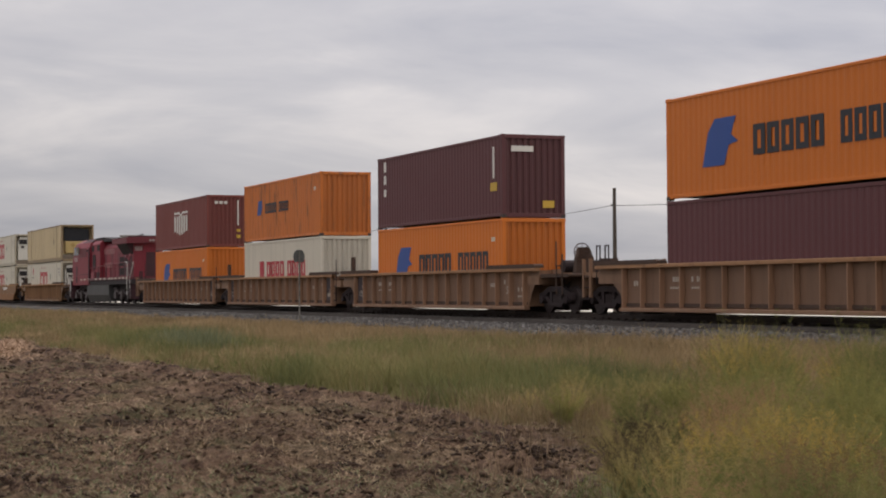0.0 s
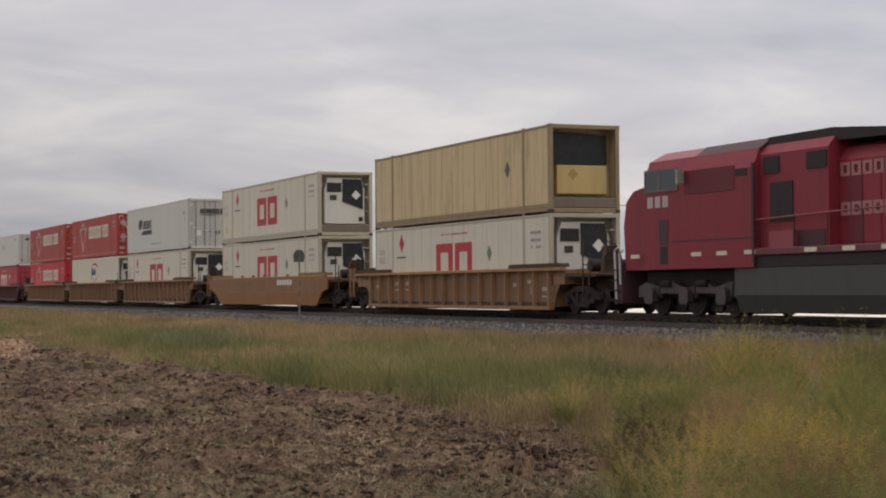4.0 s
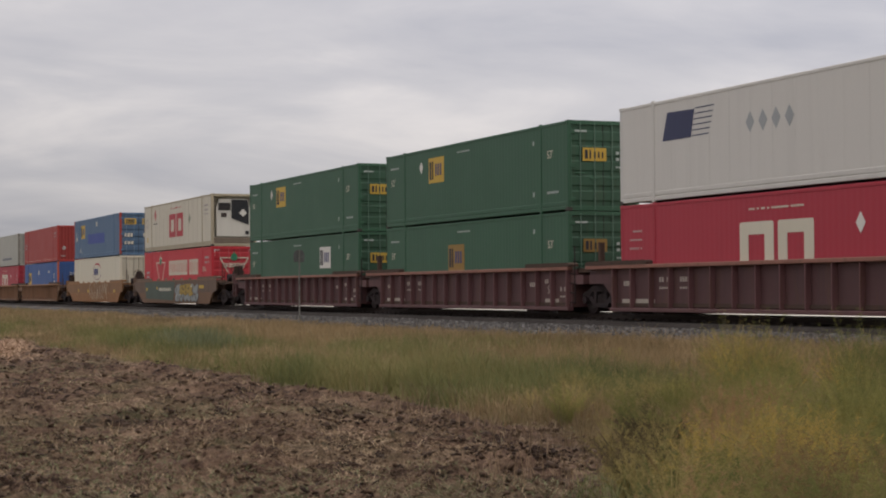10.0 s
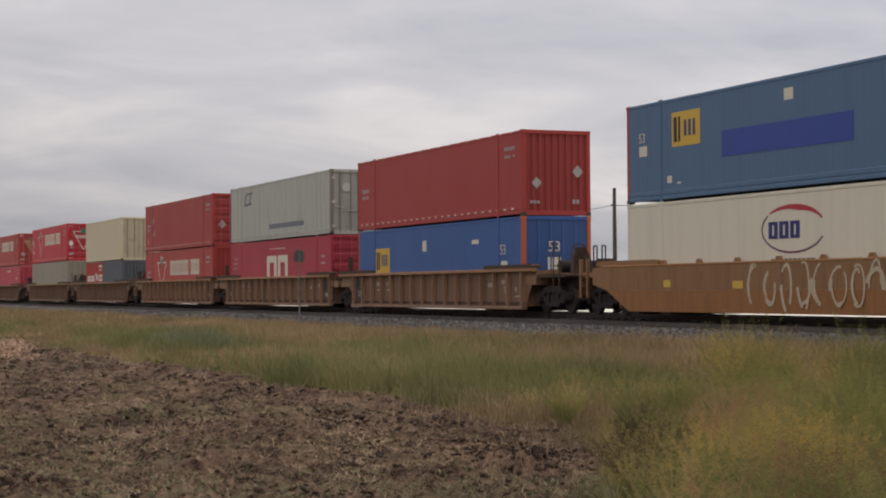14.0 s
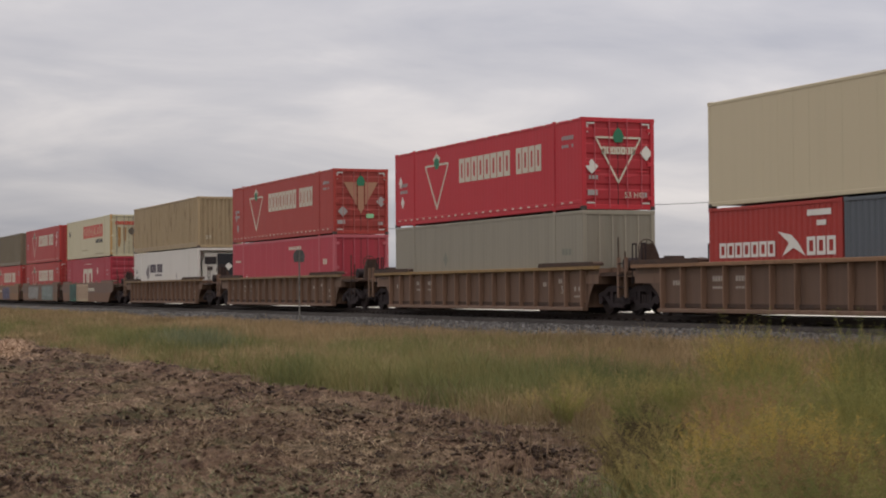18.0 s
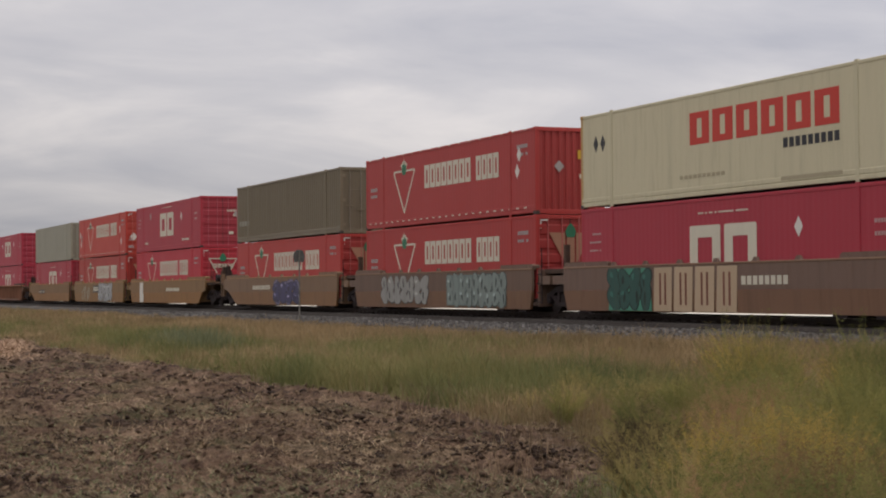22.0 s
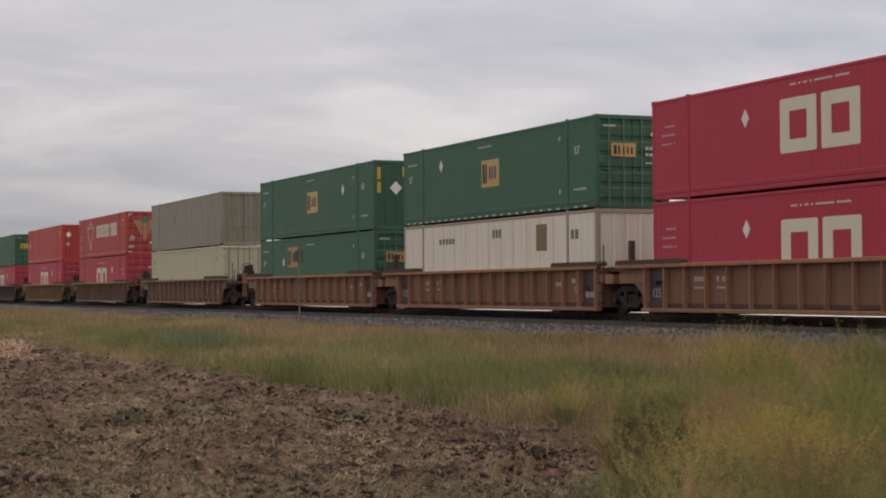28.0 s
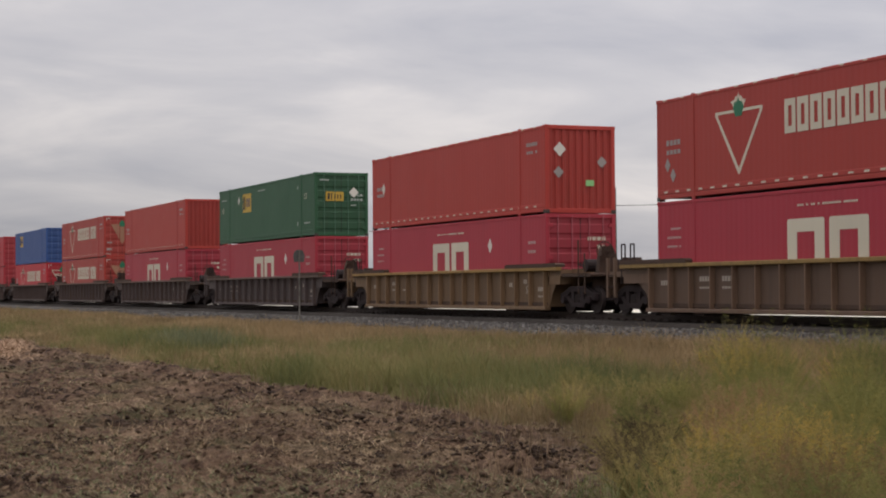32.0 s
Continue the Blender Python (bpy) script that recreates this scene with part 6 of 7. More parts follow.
def orange_line(ob, rusty=False):
    L, W, H = ob["dims"]
    side_marks(ob, [[(1.95, 0.82), (3.05, 0.82), (3.3, 1.35), (3.75, 1.42), (3.4, 1.62), (3.65, 2.1), (2.6, 2.1), (2.25, 1.75)]] if not rusty else [[(2.28, 1.3), (2.85, 1.3), (3.15, 1.65), (3.1, 2.02), (2.5, 2.02)]], BLUE_MARK, "blue slanted emblem")
    x0, x1, z0, z1 = (4.43, 11.0, 0.98, 1.78) if not rusty else (3.67, 7.46, 1.35, 1.84)
    side_marks(ob, blocks(x0, x0 + (x1 - x0) * 0.49, z0, z1, 5, 0.28, 4) + blocks(x0 + (x1 - x0) * 0.58, x1, z0, z1, 5, 0.28, 5), DARK_MARK, "row of dark block marks")
    side_marks(ob, dashes(10.9, 11.6, 2.1, 2.25, 4, 2), CREAM_MARK)


def build_train():
    # head of the visible train
    c = ride(well_car("brown ribbed double-stack well car", BROWN, "ribbed", "end", "share"), -44.65)
    o = ride(box40("orange container with a blue emblem on a maroon one", ORANGE), -42.67, UPPER)
    orange_line(o)
    ride(box40("plain maroon container in a brown well car", DKRED), -42.67, BASE)

    u = -68.04
    ride(well_car("brown ribbed well car with a dark end platform", BROWN, "ribbed", "share", "end"), u)
    o = ride(box40("maroon corrugated container, white and yellow labels", DKRED), u + 1.98, UPPER)
    side_marks(o, [rect(0.7, 0.95, 2.3, 2.7), rect(0.7, 0.95, 1.8, 2.15), rect(0.7, 0.95, 1.3, 1.6)] + dashes(11.4, 11.6, 1.4, 2.5, 1, 1), WHITE_MARK)
    side_marks(o, [rect(11.2, 11.75, 0.95, 1.25)], YELLOW_MARK)
    end_marks(o, [rect(-0.85, 0.0, 2.3, 2.5)] + dashes(0.55, 0.62, 1.3, 2.6, 1, 2), WHITE_MARK, "", 0.01)
    end_marks(o, [rect(0.35, 0.8, 0.35, 0.6)], YELLOW_MARK, "", 0.01)
    o = ride(box40("orange container with a blue emblem in a well car", ORANGE), u + 1.98, BASE)
    orange_line(o)
    u = -87.6
    ride(well_car("brown ribbed double-stack well car", BROWN), u)
    o = ride(box40("rust-stained orange container on a white one", (214, 116, 40), dirt=0.6, rust=0.7), u + 1.98, UPPER)
    orange_line(o, True)
    o = ride(box40("dirty white container with red block marks", (216, 207, 188), dirt=0.5, rust=0.1), u + 1.98, BASE)
    side_marks(o, [rect(2.67, 3.4, 1.1, 1.9)] + blocks(3.8, 6.74, 1.1, 1.87, 4, 0.28, 2) + blocks(7.17, 10.0, 1.1, 1.87, 4, 0.28, 1), RED_MARK, "red block marks")
    u = -107.26
    ride(well_car("brown ribbed well car coupled to the locomotive", BROWN, "ribbed", "end", "share"), u)
    o = ride(box40("brown-red container with a white emblem", HRED), u + 1.98, UPPER)
    side_marks(o, [[(4.72, 2.08), (5.85, 2.08), (6.3, 1.92), (6.75, 2.08), (7.92, 2.08), (7.92, 2.2), (6.7, 2.2), (6.3, 2.04), (5.9, 2.2), (4.72, 2.2)]] + [[(4.78 + 0.54 * i, 1.1 - 0.045 * (3 - abs(i - 2.5)) * 2), (5.12 + 0.54 * i, 1.1 - 0.045 * (3 - abs(i - 2.5)) * 2), (5.12 + 0.54 * i, 1.96), (4.78 + 0.54 * i, 1.96)] for i in range(6)], WHITE_MARK, "white shield-shaped emblem")
    end_marks(o, dashes(-0.75, 0.05, 2.4, 2.55, 3, 1) + [rect(0.55, 0.62, 1.2, 2.6)], WHITE_MARK, "", 0.01)
    end_marks(o, [rect(0.5, 0.72, 0.5, 0.68), rect(0.5, 0.72, 0.85, 1.0)], YELLOW_MARK, "", 0.01)
    o = ride(box40("orange container with a blue emblem behind the locomotive", ORANGE), u + 1.98, BASE)
    orange_line(o)

    ride(locomotive(), -121.7)

    u = -153.36
    ride(well_car("tan ribbed well car behind the locomotive", (146, 108, 76), "ribbed", "end", "end"), u)
    o = ride(box53("yellowed beige refrigerated container, cooling unit open", (212, 188, 142), "open_reefer", "smooth", dirt=0.85, rust=0.25, trim=(150, 128, 96)), u, UPPER)
    side_marks(o, [diamond(12.9, 1.6, 0.3)], paint((96, 80, 66), 0.4), "dark diamond")
    o = ride(box53("off-white refrigerated container with red square marks", REEF, "reefer", "smooth", dirt=0.5, trim=(184, 174, 152)), u, BASE)
    square_kind(o, RED_MARK, reefer=True)
    u = -176.77
    c = ride(well_car("smooth-sided tan well car, lightly rusted", TANCAR, "smooth", "end", "end", lip=(176, 130, 70)), u)
    car_marks(c, dashes(3.2, 6.4, 1.05, 1.2, 10, 3), paint((120, 84, 54), 0.5), "", -1.482)
    car_marks(c, dashes(10.4, 12.8, 1.05, 1.3, 6, 4), WHITE_MARK, "", -1.482)
    for z in (UPPER, BASE):
        o = ride(box53("off-white refrigerated container with red square marks", REEF, "reefer", "smooth", dirt=0.45, trim=(184, 174, 152)), u, z)
        square_kind(o, RED_MARK, reefer=True)

    u = -200.21
    ride(well_car("brown ribbed well car, dusty", BROWN, "ribbed", "share", "end"), u)
    o = ride(box53("white container with a dark animal emblem, doors shut", OFFW, "doors", "smooth", dirt=0.3, post=(180, 178, 170)), u, UPPER)
    side_marks(o, [[(3.32, 1.6), (3.8, 1.42), (4.3, 1.75), (4.3, 2.1), (3.8, 2.15), (3.35, 1.95)], [(3.9, 1.14), (7.0, 1.12), (6.85, 1.42), (4.6, 1.38)]] + blocks(4.45, 6.87, 1.5, 2.0, 5, 0.3, 3), DARK_MARK, "dark emblem with block marks")
    side_marks(o, dashes(6.9, 9.4, 0.46, 0.55, 14, 3) + dashes(14.8, 15.4, 2.0, 2.2, 3, 1) + dashes(14.8, 15.4, 1.6, 1.8, 3, 2), GREY_MARK)
    end_marks(o, blocks(-0.6, 0.55, 2.05, 2.3, 5, 0.3, 3) + [[(0.62, 2.0), (0.9, 2.05), (1.0, 2.25), (0.8, 2.4), (0.62, 2.3)], [(-0.6, 1.93), (0.6, 1.99), (0.6, 2.02), (-0.6, 1.96)]], DARK_MARK, "dark emblem", 0.024)
    end_marks(o, [rect(-0.85, -0.55, 0.75, 1.05)], WHITE_MARK, "", 0.02)
    writing("53", 0.3, DARK_MARK, o, front=(16.145, 0.3, 0.85))
    o = ride(box53("off-white refrigerated container with red square marks", REEF, "reefer", "smooth", dirt=0.45, trim=(184, 174, 152)), u, BASE)
    square_kind(o, RED_MARK, reefer=True)
    u = -219.65
    ride(well_car("brown ribbed well car, dusty", BROWN), u)
    o = ride(box53("red container with pale triangle and block marks", CTR, "doors"), u, UPPER)
    tyre_shop(o, end="tri")
    warning_squares(o, front=((-0.85, 2.25), (-0.85, 1.3)), mat=GREY_MARK)
    o = ride(box53("cream refrigerated container with a round emblem", (217, 208, 187), "reefer", "smooth", dirt=0.25), u, BASE)
    round_emblem(o)
    u = -239.07
    ride(well_car("brown ribbed well car with a yellow-tipped end", BROWN, "ribbed", "end", "share"), u)
    o = ride(box53("faded red container with pale triangle and block marks", CTR, "doors"), u, UPPER)
    tyre_shop(o, end="solid")
    warning_squares(o, near=((2.05, 1.75), (2.2, 0.9)), mat=GREY_MARK, r=0.2)
    o = ride(box53("bright red container with pale triangle and block marks", CTB, "doors"), u, BASE)
    tyre_shop(o, end="")
    warning_squares(o, near=((0.55, 0.85), (14.6, 1.1)), front=((0.6, 1.25),))

    u = -262.53
    ride(well_car("dark maroon ribbed well car", MAROON, "ribbed", "share", "end", lip=(150, 100, 84)), u)
    o = ride(box53("pale grey container with striped blue emblem, doors shut", (212, 208, 200), "doors", "smooth", dirt=0.22, post=(214, 212, 206)), u, UPPER)
    side_marks(o, [[(2.52, 1.7), (4.07, 1.7), (4.27, 2.47), (2.79, 2.5)]], paint((52, 58, 92), 0.2), "dark blue slanted emblem")
    side_marks(o, [[(4.12 + 0.04 * i, 1.72 + 0.15 * i), (5.0 + 0.06 * i, 1.72 + 0.15 * i), (5.0 + 0.06 * i, 1.75 + 0.15 * i), (4.12 + 0.04 * i, 1.75 + 0.15 * i)] for i in range(6)], paint((70, 80, 110), 0.2))
    side_marks(o, [diamond(7.05 + 0.6 * i, 1.85, 0.28) for i in range(4)], paint((160, 164, 164), 0.2), "row of grey diamonds")
    side_marks(o, dashes(13.9, 15.6, 2.3, 2.4, 6, 2), GREY_MARK)
    side_marks(o, [rect(15.3, 15.55, 0.7, 1.0)], YELLOW_MARK)
    end_marks(o, [[(-0.6, 2.3), (-0.25, 2.3), (-0.15, 2.5), (-0.5, 2.5)], [(0.5, 2.3), (0.85, 2.3), (0.95, 2.5), (0.6, 2.5)], rect(0.2, 0.38, 1.0, 1.3)], DARK_MARK, "", 0.022)
    writing("53", 0.3, DARK_MARK, o, front=(16.145, -1.0, 0.35))
    o = ride(box53("raspberry red container with cream square marks", CPR, "doors"), u, BASE)
    square_kind(o, CREAM_MARK)
    u = -282.13
    ride(well_car("dark maroon ribbed well car", MAROON, lip=(150, 100, 84)), u)
    o = ride(box53("dark green container with a yellow badge", GREEN, "doors"), u, UPPER)
    green_kind(o)
    o = ride(box53("dark green container with a brown badge", GREEN, "doors", dirt=0.45), u, BASE)
    green_kind(o, (7.1, 1.6), paint((150, 116, 52), 0.4), ())
    u = -301.63
    ride(well_car("dark maroon ribbed well car with pale numerals", MAROON, "ribbed", "end", "share", lip=(150, 100, 84)), u)
    o = ride(box53("dark green container with a yellow badge", GREEN, "doors"), u, UPPER)
    green_kind(o)
    o = ride(box53("dark green container with a white badge", GREEN, "doors", dirt=0.45), u, BASE)
    green_kind(o, (11.78, 1.9), None, ((8.0, 1.95),), white=True)

    u = -325.26
    c = ride(well_car("smooth-sided brown and green well car with graffiti", (112, 88, 72), "smooth", "end", "end", dirt=0.8, rust=0.4), u)
    car_marks(c, [[(1.2, 0.35), (8.2, 0.25), (8.6, 1.36), (0.9, 1.36)]], paint((68, 82, 70), 0.6), "faded green paint patch", -1.482)
    car_marks(c, dashes(4.7, 7.7, 0.82, 1.0, 10, 6), CREAM_MARK, "", -1.487)
    car_marks(c, [rect(1.2, 1.6, 0.85, 1.0), rect(14.2, 15.2, 0.95, 1.12), rect(4.0, 4.3, 0.9, 1.05)], YELLOW_MARK, "", -1.487)
    scrawl(c, 8.8, 14.0, 0.2, 1.2, (176, 182, 180), 3, 6, -1.489)
    scrawl(c, 9.8, 12.8, 0.55, 1.2, (196, 160, 60), 4, 3, -1.5)
    o = ride(box53("off-white refrigerated container with red square marks", REEF, "reefer", "smooth", dirt=0.5, rust=0.1, trim=(176, 164, 138)), u, UPPER)
    square_kind(o, RED_MARK, reefer=True)
    o = ride(box53("bright red container with pale triangle and block marks", CTB, "doors"), u, BASE)
    tyre_shop(o, end="tri", dots=False)
    writing("53 ft", 0.4, CREAM_MARK, o, near=(14.3, -1.31, 1.55))
    u = -348.84
    c = ride(well_car("smooth-sided tan well car with white scrawls", TANCAR, "smooth", "end", "end"), u)
    tag_lines(c, 6.6, 13.2, 0.2, 1.4, (196, 176, 146), 8, 9, -1.483)
    car_marks(c, [rect(2.4, 2.8, 0.8, 1.0), rect(6.0, 6.5, 0.75, 0.95), rect(15.0, 15.5, 0.75, 0.95)], (YELLOW_MARK), "", -1.482)
    o = ride(box53("blue container with a yellow badge and red corner posts", BLUE, "doors", post=(170, 62, 48)), u, UPPER)
    yellow_badge(o, 3.38, 1.98, 0.97, None, DARK_MARK)
    side_marks(o, [[(5.24, 1.04), (11.08, 1.0), (11.08, 1.72), (5.24, 1.74)]], paint((44, 72, 156), 0.15), "deep blue repainted panel")
    side_marks(o, [rect(8.2, 8.6, 2.25, 2.55), rect(0.75, 1.2, 1.35, 1.65), rect(2.35, 2.6, 0.5, 0.7), rect(2.9, 3.1, 0.45, 0.5)], CREAM_MARK)
    writing("53", 0.4, CREAM_MARK, o, near=(0.75, -1.31, 1.75))
    end_marks(o, [rect(-0.95, -0.15, 2.1, 2.5), rect(0.25, 1.05, 2.1, 2.5)], YELLOW_MARK, "two yellow badges", 0.02)
    end_marks(o, [p for y in (-0.85, 0.35) for p in blocks(y, y + 0.6, 2.16, 2.44, 3, 0.3, 2)], DARK_MARK, "", 0.027)
    end_marks(o, dashes(-0.95, -0.35, 1.25, 1.5, 3, 3) + dashes(0.3, 0.75, 1.25, 1.5, 2, 4) + dashes(-0.95, -0.3, 0.75, 0.95, 3, 5) + [rect(0.75, 1.05, 0.7, 0.9)], CREAM_MARK, "", 0.02)
    o = ride(box53("cream container with a round emblem", (218, 210, 188), "doors", "smooth", dirt=0.35), u, BASE)
    round_emblem(o)

    u = -372.24
    ride(well_car("brown ribbed well car with dusty sides", BROWN, "ribbed", "share", "end"), u)
    o = ride(box53("plain red container with small grey placards", CTD, "corr"), u, UPPER)
    tyre_shop(o, words=False)
    end_marks(o, [diamond(-0.75, 1.1, 0.2, 0.95), diamond(0.8, 1.5, 0.22, 0.95)], GREY_MARK, "grey placards", 0.02)
    end_marks(o, dashes(-0.8, -0.4, 1.55, 1.75, 2, 2) + dashes(-1, -0.6, 0.4, 0.5, 3, 1) + dashes(0.3, 0.9, 0.4, 0.55, 4, 2), GREY_MARK, "", 0.02)
    o = ride(box53("bright blue container with orange corner posts", BRIGHTB, "panel", post=(190, 92, 56)), u, BASE)
    yellow_badge(o, 2.9, 1.62, 1.0)
    side_marks(o, [rect(7.2, 7.6, 1.9, 2.3), rect(11.9, 12.5, 2.05, 2.2), rect(14.4, 14.9, 0.98, 1.4)], CREAM_MARK)
    writing("53", 0.5, CREAM_MARK, o, near=(14.35, -1.31, 1.62))
    writing("53", 0.5, CREAM_MARK, o, front=(16.145, -0.35, 1.7))
    end_marks(o, [rect(-0.35, 0.15, 1.05, 1.5)], CREAM_MARK, "", 0.012)
    u = -392.29 + 0.35
    ride(well_car("brown ribbed well car with dusty sides", BROWN), u)
    o = ride(box53("dirty pale grey container with a dark emblem", GREYW, "doors", "smooth", dirt=0.8, rust=0.15, post=(128, 124, 112)), u, UPPER)
    side_marks(o, [p for p in ([(2.6, 1.85), (3.8, 1.9), (3.95, 2.0), (2.65, 1.95)], [(2.6, 1.85), (2.75, 1.87), (2.95, 2.4), (2.8, 2.4)], [(2.8, 2.4), (4.0, 2.45), (4.0, 2.53), (2.83, 2.48)], [(3.4, 1.9), (3.55, 1.9), (3.8, 2.45), (3.65, 2.45)])], paint((84, 86, 92), 0.3), "dark stripes of a slanted emblem")
    side_marks(o, [rect(6.9, 12.3, 0.55, 0.78)], paint((108, 112, 120), 0.3), "long dark bar")
    end_marks(o, [[(-0.55 + 0.2 * math.cos(a), 2.1 + 0.2 * math.sin(a)) for a in [i * math.pi / 6 for i in range(12)]], [(0.6 + 0.2 * math.cos(a), 2.1 + 0.2 * math.sin(a)) for a in [i * math.pi / 6 for i in range(12)]]], paint((188, 190, 184), 0.3), "two pale discs", 0.022)
    o = ride(box53("raspberry red container with cream square marks", CPR, "doors"), u, BASE)
    square_kind(o, CREAM_MARK)
    u = -411.73
    ride(well_car("brown ribbed well car with dusty sides", BROWN, "ribbed", "end", "share"), u)
    o = ride(box53("plain red container with white placards on its doors", CTD, "doors"), u, UPPER)
    tyre_shop(o, words=False)
    warning_squares(o, near=((2.2, 1.9), (2.35, 1.1)), mat=GREY_MARK, r=0.26)
    warning_squares(o, front=((-0.75, 1.2), (0.85, 1.75)), mat=GREY_MARK)
    side_marks(o, [rect(0.65, 0.9, 0.5, 0.8)], paint((206, 130, 50), 0.2))
    o = ride(box53("red container with pale triangle and block marks", CTR, "corr"), u, BASE)
    tyre_shop(o, dots=False)

    u = -433.43
    c = ride(well_car("low dark brown ribbed well car", DARKBR, "ribbed", "end", "end", dirt=0.8), u)
    o = ride(container("cream container with shut doors", (208, 193, 160), 40, "smooth", "doors", dirt=0.15), u + 1.98, BASE + 2.591)
    end_marks(o, dashes(-0.8, -0.3, 1.3, 1.4, 3, 1) + dashes(0.2, 0.8, 1.3, 1.4, 4, 2) + dashes(0.2, 0.8, 0.5, 0.6, 4, 3), (paint((166, 160, 130), 0.2)), "", 0.02)
    o = ride(container("red twenty-foot container with white wing emblem", (176, 54, 46), 20, "corr", "doors", height=2.591), u + 1.98, BASE)
    side_marks(o, blocks(0.5, 3.2, 1.22, 1.62, 7, 0.2, 1) + blocks(4.55, 5.8, 1.22, 1.68, 3, 0.2, 2) + [[(3.3, 1.85), (3.9, 1.75), (4.2, 1.55), (4.5, 1.22), (4.0, 1.42), (3.5, 1.22), (3.8, 1.55)]] + [rect(4.6, 5.6, 2.2, 2.35), rect(5.0, 5.4, 1.95, 2.08)], WHITE_MARK, "white wing emblem with bars")
    ride(container("dark grey twenty-foot container", (92, 98, 104), 20, "corr", "corr", height=2.591), u + 1.98 + 6.13, BASE)

    u = -454.91
    ride(well_car("brown ribbed well car with a yellow top edge", DARKBR, "ribbed", "end", "end", lip=(150, 118, 70)), u)
    o = ride(box53("bright red container, outlined triangle on its doors", CTB, "doors"), u, UPPER)
    tyre_shop(o, end="tri")
    warning_squares(o, near=((0.6, 1.75), (0.8, 0.95)), front=((-0.95, 1.35), (1.0, 1.8)))
    writing("53 HC", 0.26, CREAM_MARK, o, front=(16.145, 0.2, 0.38))
    o = ride(box53("weathered grey container in a brown well car", GGREY, "panel", dirt=0.6), u, BASE)
    side_marks(o, [diamond(5.1, 1.55, 0.28), diamond(6.9, 0.95, 0.2)] + dashes(14.7, 15.4, 1.5, 1.7, 3, 1), paint((128, 128, 112), 0.4))
    u = -478.6
    ride(well_car("brown ribbed well car with a yellow top edge", DARKBR, "ribbed", "end", "end", lip=(140, 112, 76)), u)
    o = ride(box53("red container with triangle and faded end emblem", CTR, "doors"), u, UPPER)
    tyre_shop(o, end="solid")
    warning_squares(o, near=((0.75, 1.35), (1.0, 0.75)), front=((-0.85, 1.0), (0.95, 1.45)), mat=GREY_MARK)
    end_marks(o, [rect(0.25, 0.6, 0.72, 0.9)], paint((150, 214, 160), 0.1), "pale green sticker", 0.022)
    o = ride(box53("pinkish red container with one white diamond", (192, 52, 68), "doors", "smooth", dirt=0.3, trim=(196, 96, 104)), u, BASE)
    warning_squares(o, near=((2.6, 1.0),), front=((0.75, 1.0),), r=0.26)
    side_marks(o, dashes(9.2, 11.6, 2.35, 2.5, 10, 2) + dashes(0.6, 1.5, 1.9, 2.0, 5, 1) + dashes(14.7, 15.3, 1.6, 1.85, 2, 3), CREAM_MARK)
    u = -502.01
    ride(well_car("dark ribbed well car with a rusty top edge", DARKBR, "ribbed", "end", "end", lip=(140, 110, 74)), u)
    o = ride(box53("rust-streaked tan corrugated container", TAN, "corr", "deep", dirt=0.6, rust=0.5), u, UPPER)
    writing("53", 0.3, CREAM_MARK, o, front=(16.145, -0.8, 0.5))
    o = ride(box53("white refrigerated container with a dark arrow emblem", (222, 216, 206), "reefer", "smooth", dirt=0.2), u, BASE)
    side_marks(o, [[(3.37, 1.64), (4.0, 2.16), (4.0, 1.86), (3.7, 1.64), (3.95, 1.4), (3.95, 1.12)], [(3.85, 1.64), (4.25, 2.0), (4.25, 1.8), (4.05, 1.64), (4.25, 1.48), (4.25, 1.28)]] + blocks(4.43, 6.0, 1.62, 2.12, 6, 0.3, 2) + blocks(6.3, 7.7, 1.62, 2.12, 5, 0.3, 3) + dashes(5.83, 7.7, 1.4, 1.5, 11, 3), paint((58, 38, 60), 0.2), "dark arrow emblem with block marks")
    writing("53 ft", 0.34, DARK_MARK, o, near=(0.45, -1.291, 1.6))
    writing("XHC", 0.34, DARK_MARK, o, near=(0.45, -1.291, 1.2))
    side_marks(o, dashes(4.5, 7.1, 0.85, 0.95, 12, 6), GREY_MARK)
    side_marks(o, [diamond(11.2, 1.35, 0.2)], GREY_MARK)

    u = -525.65
    c = ride(well_car("smooth-sided brown well car with bright graffiti", (118, 92, 78), "smooth", "share", "end", dirt=0.7, rust=0.3), u)
    car_marks(c, [[(2.1, 0.12), (4.7, 0.12), (4.6, 1.36), (2.2, 1.36)]], paint((64, 142, 116), 0.4), "turquoise sprayed patch", -1.482)
    scrawl(c, 2.1, 4.7, 0.15, 1.35, (40, 96, 84), 5, 4, -1.488)
    for i in range(4):
        x = 4.8 + 1.12 * i
        car_marks(c, [[(x, 0.12), (x + 1.0, 0.12), (x + 1.04, 1.36), (x + 0.06, 1.36)]], paint((190, 164, 132), 0.3), "tall pale sprayed block", -1.483)
        car_marks(c, [rect(x + 0.34, x + 0.44, 0.3, 1.2), rect(x + 0.62, x + 0.72, 0.3, 1.2)], paint((128, 74, 56), 0.4), "", -1.489)
    car_marks(c, dashes(9.4, 11.6, 0.85, 1.08, 8, 6), CREAM_MARK, "", -1.483)
    o = ride(box53("cream container with red block marks, stained doors", (208, 198, 164), "doors", "smooth", dirt=0.35, rust=0.1, post=(190, 150, 92)), u, UPPER)
    side_marks(o, blocks(6.47, 13.57, 1.47, 2.36, 6, 0.3, 2), paint((204, 58, 44), 0.15), "large red block marks")
    side_marks(o, dashes(11.1, 13.55, 1.05, 1.3, 9, 3), DARK_MARK)
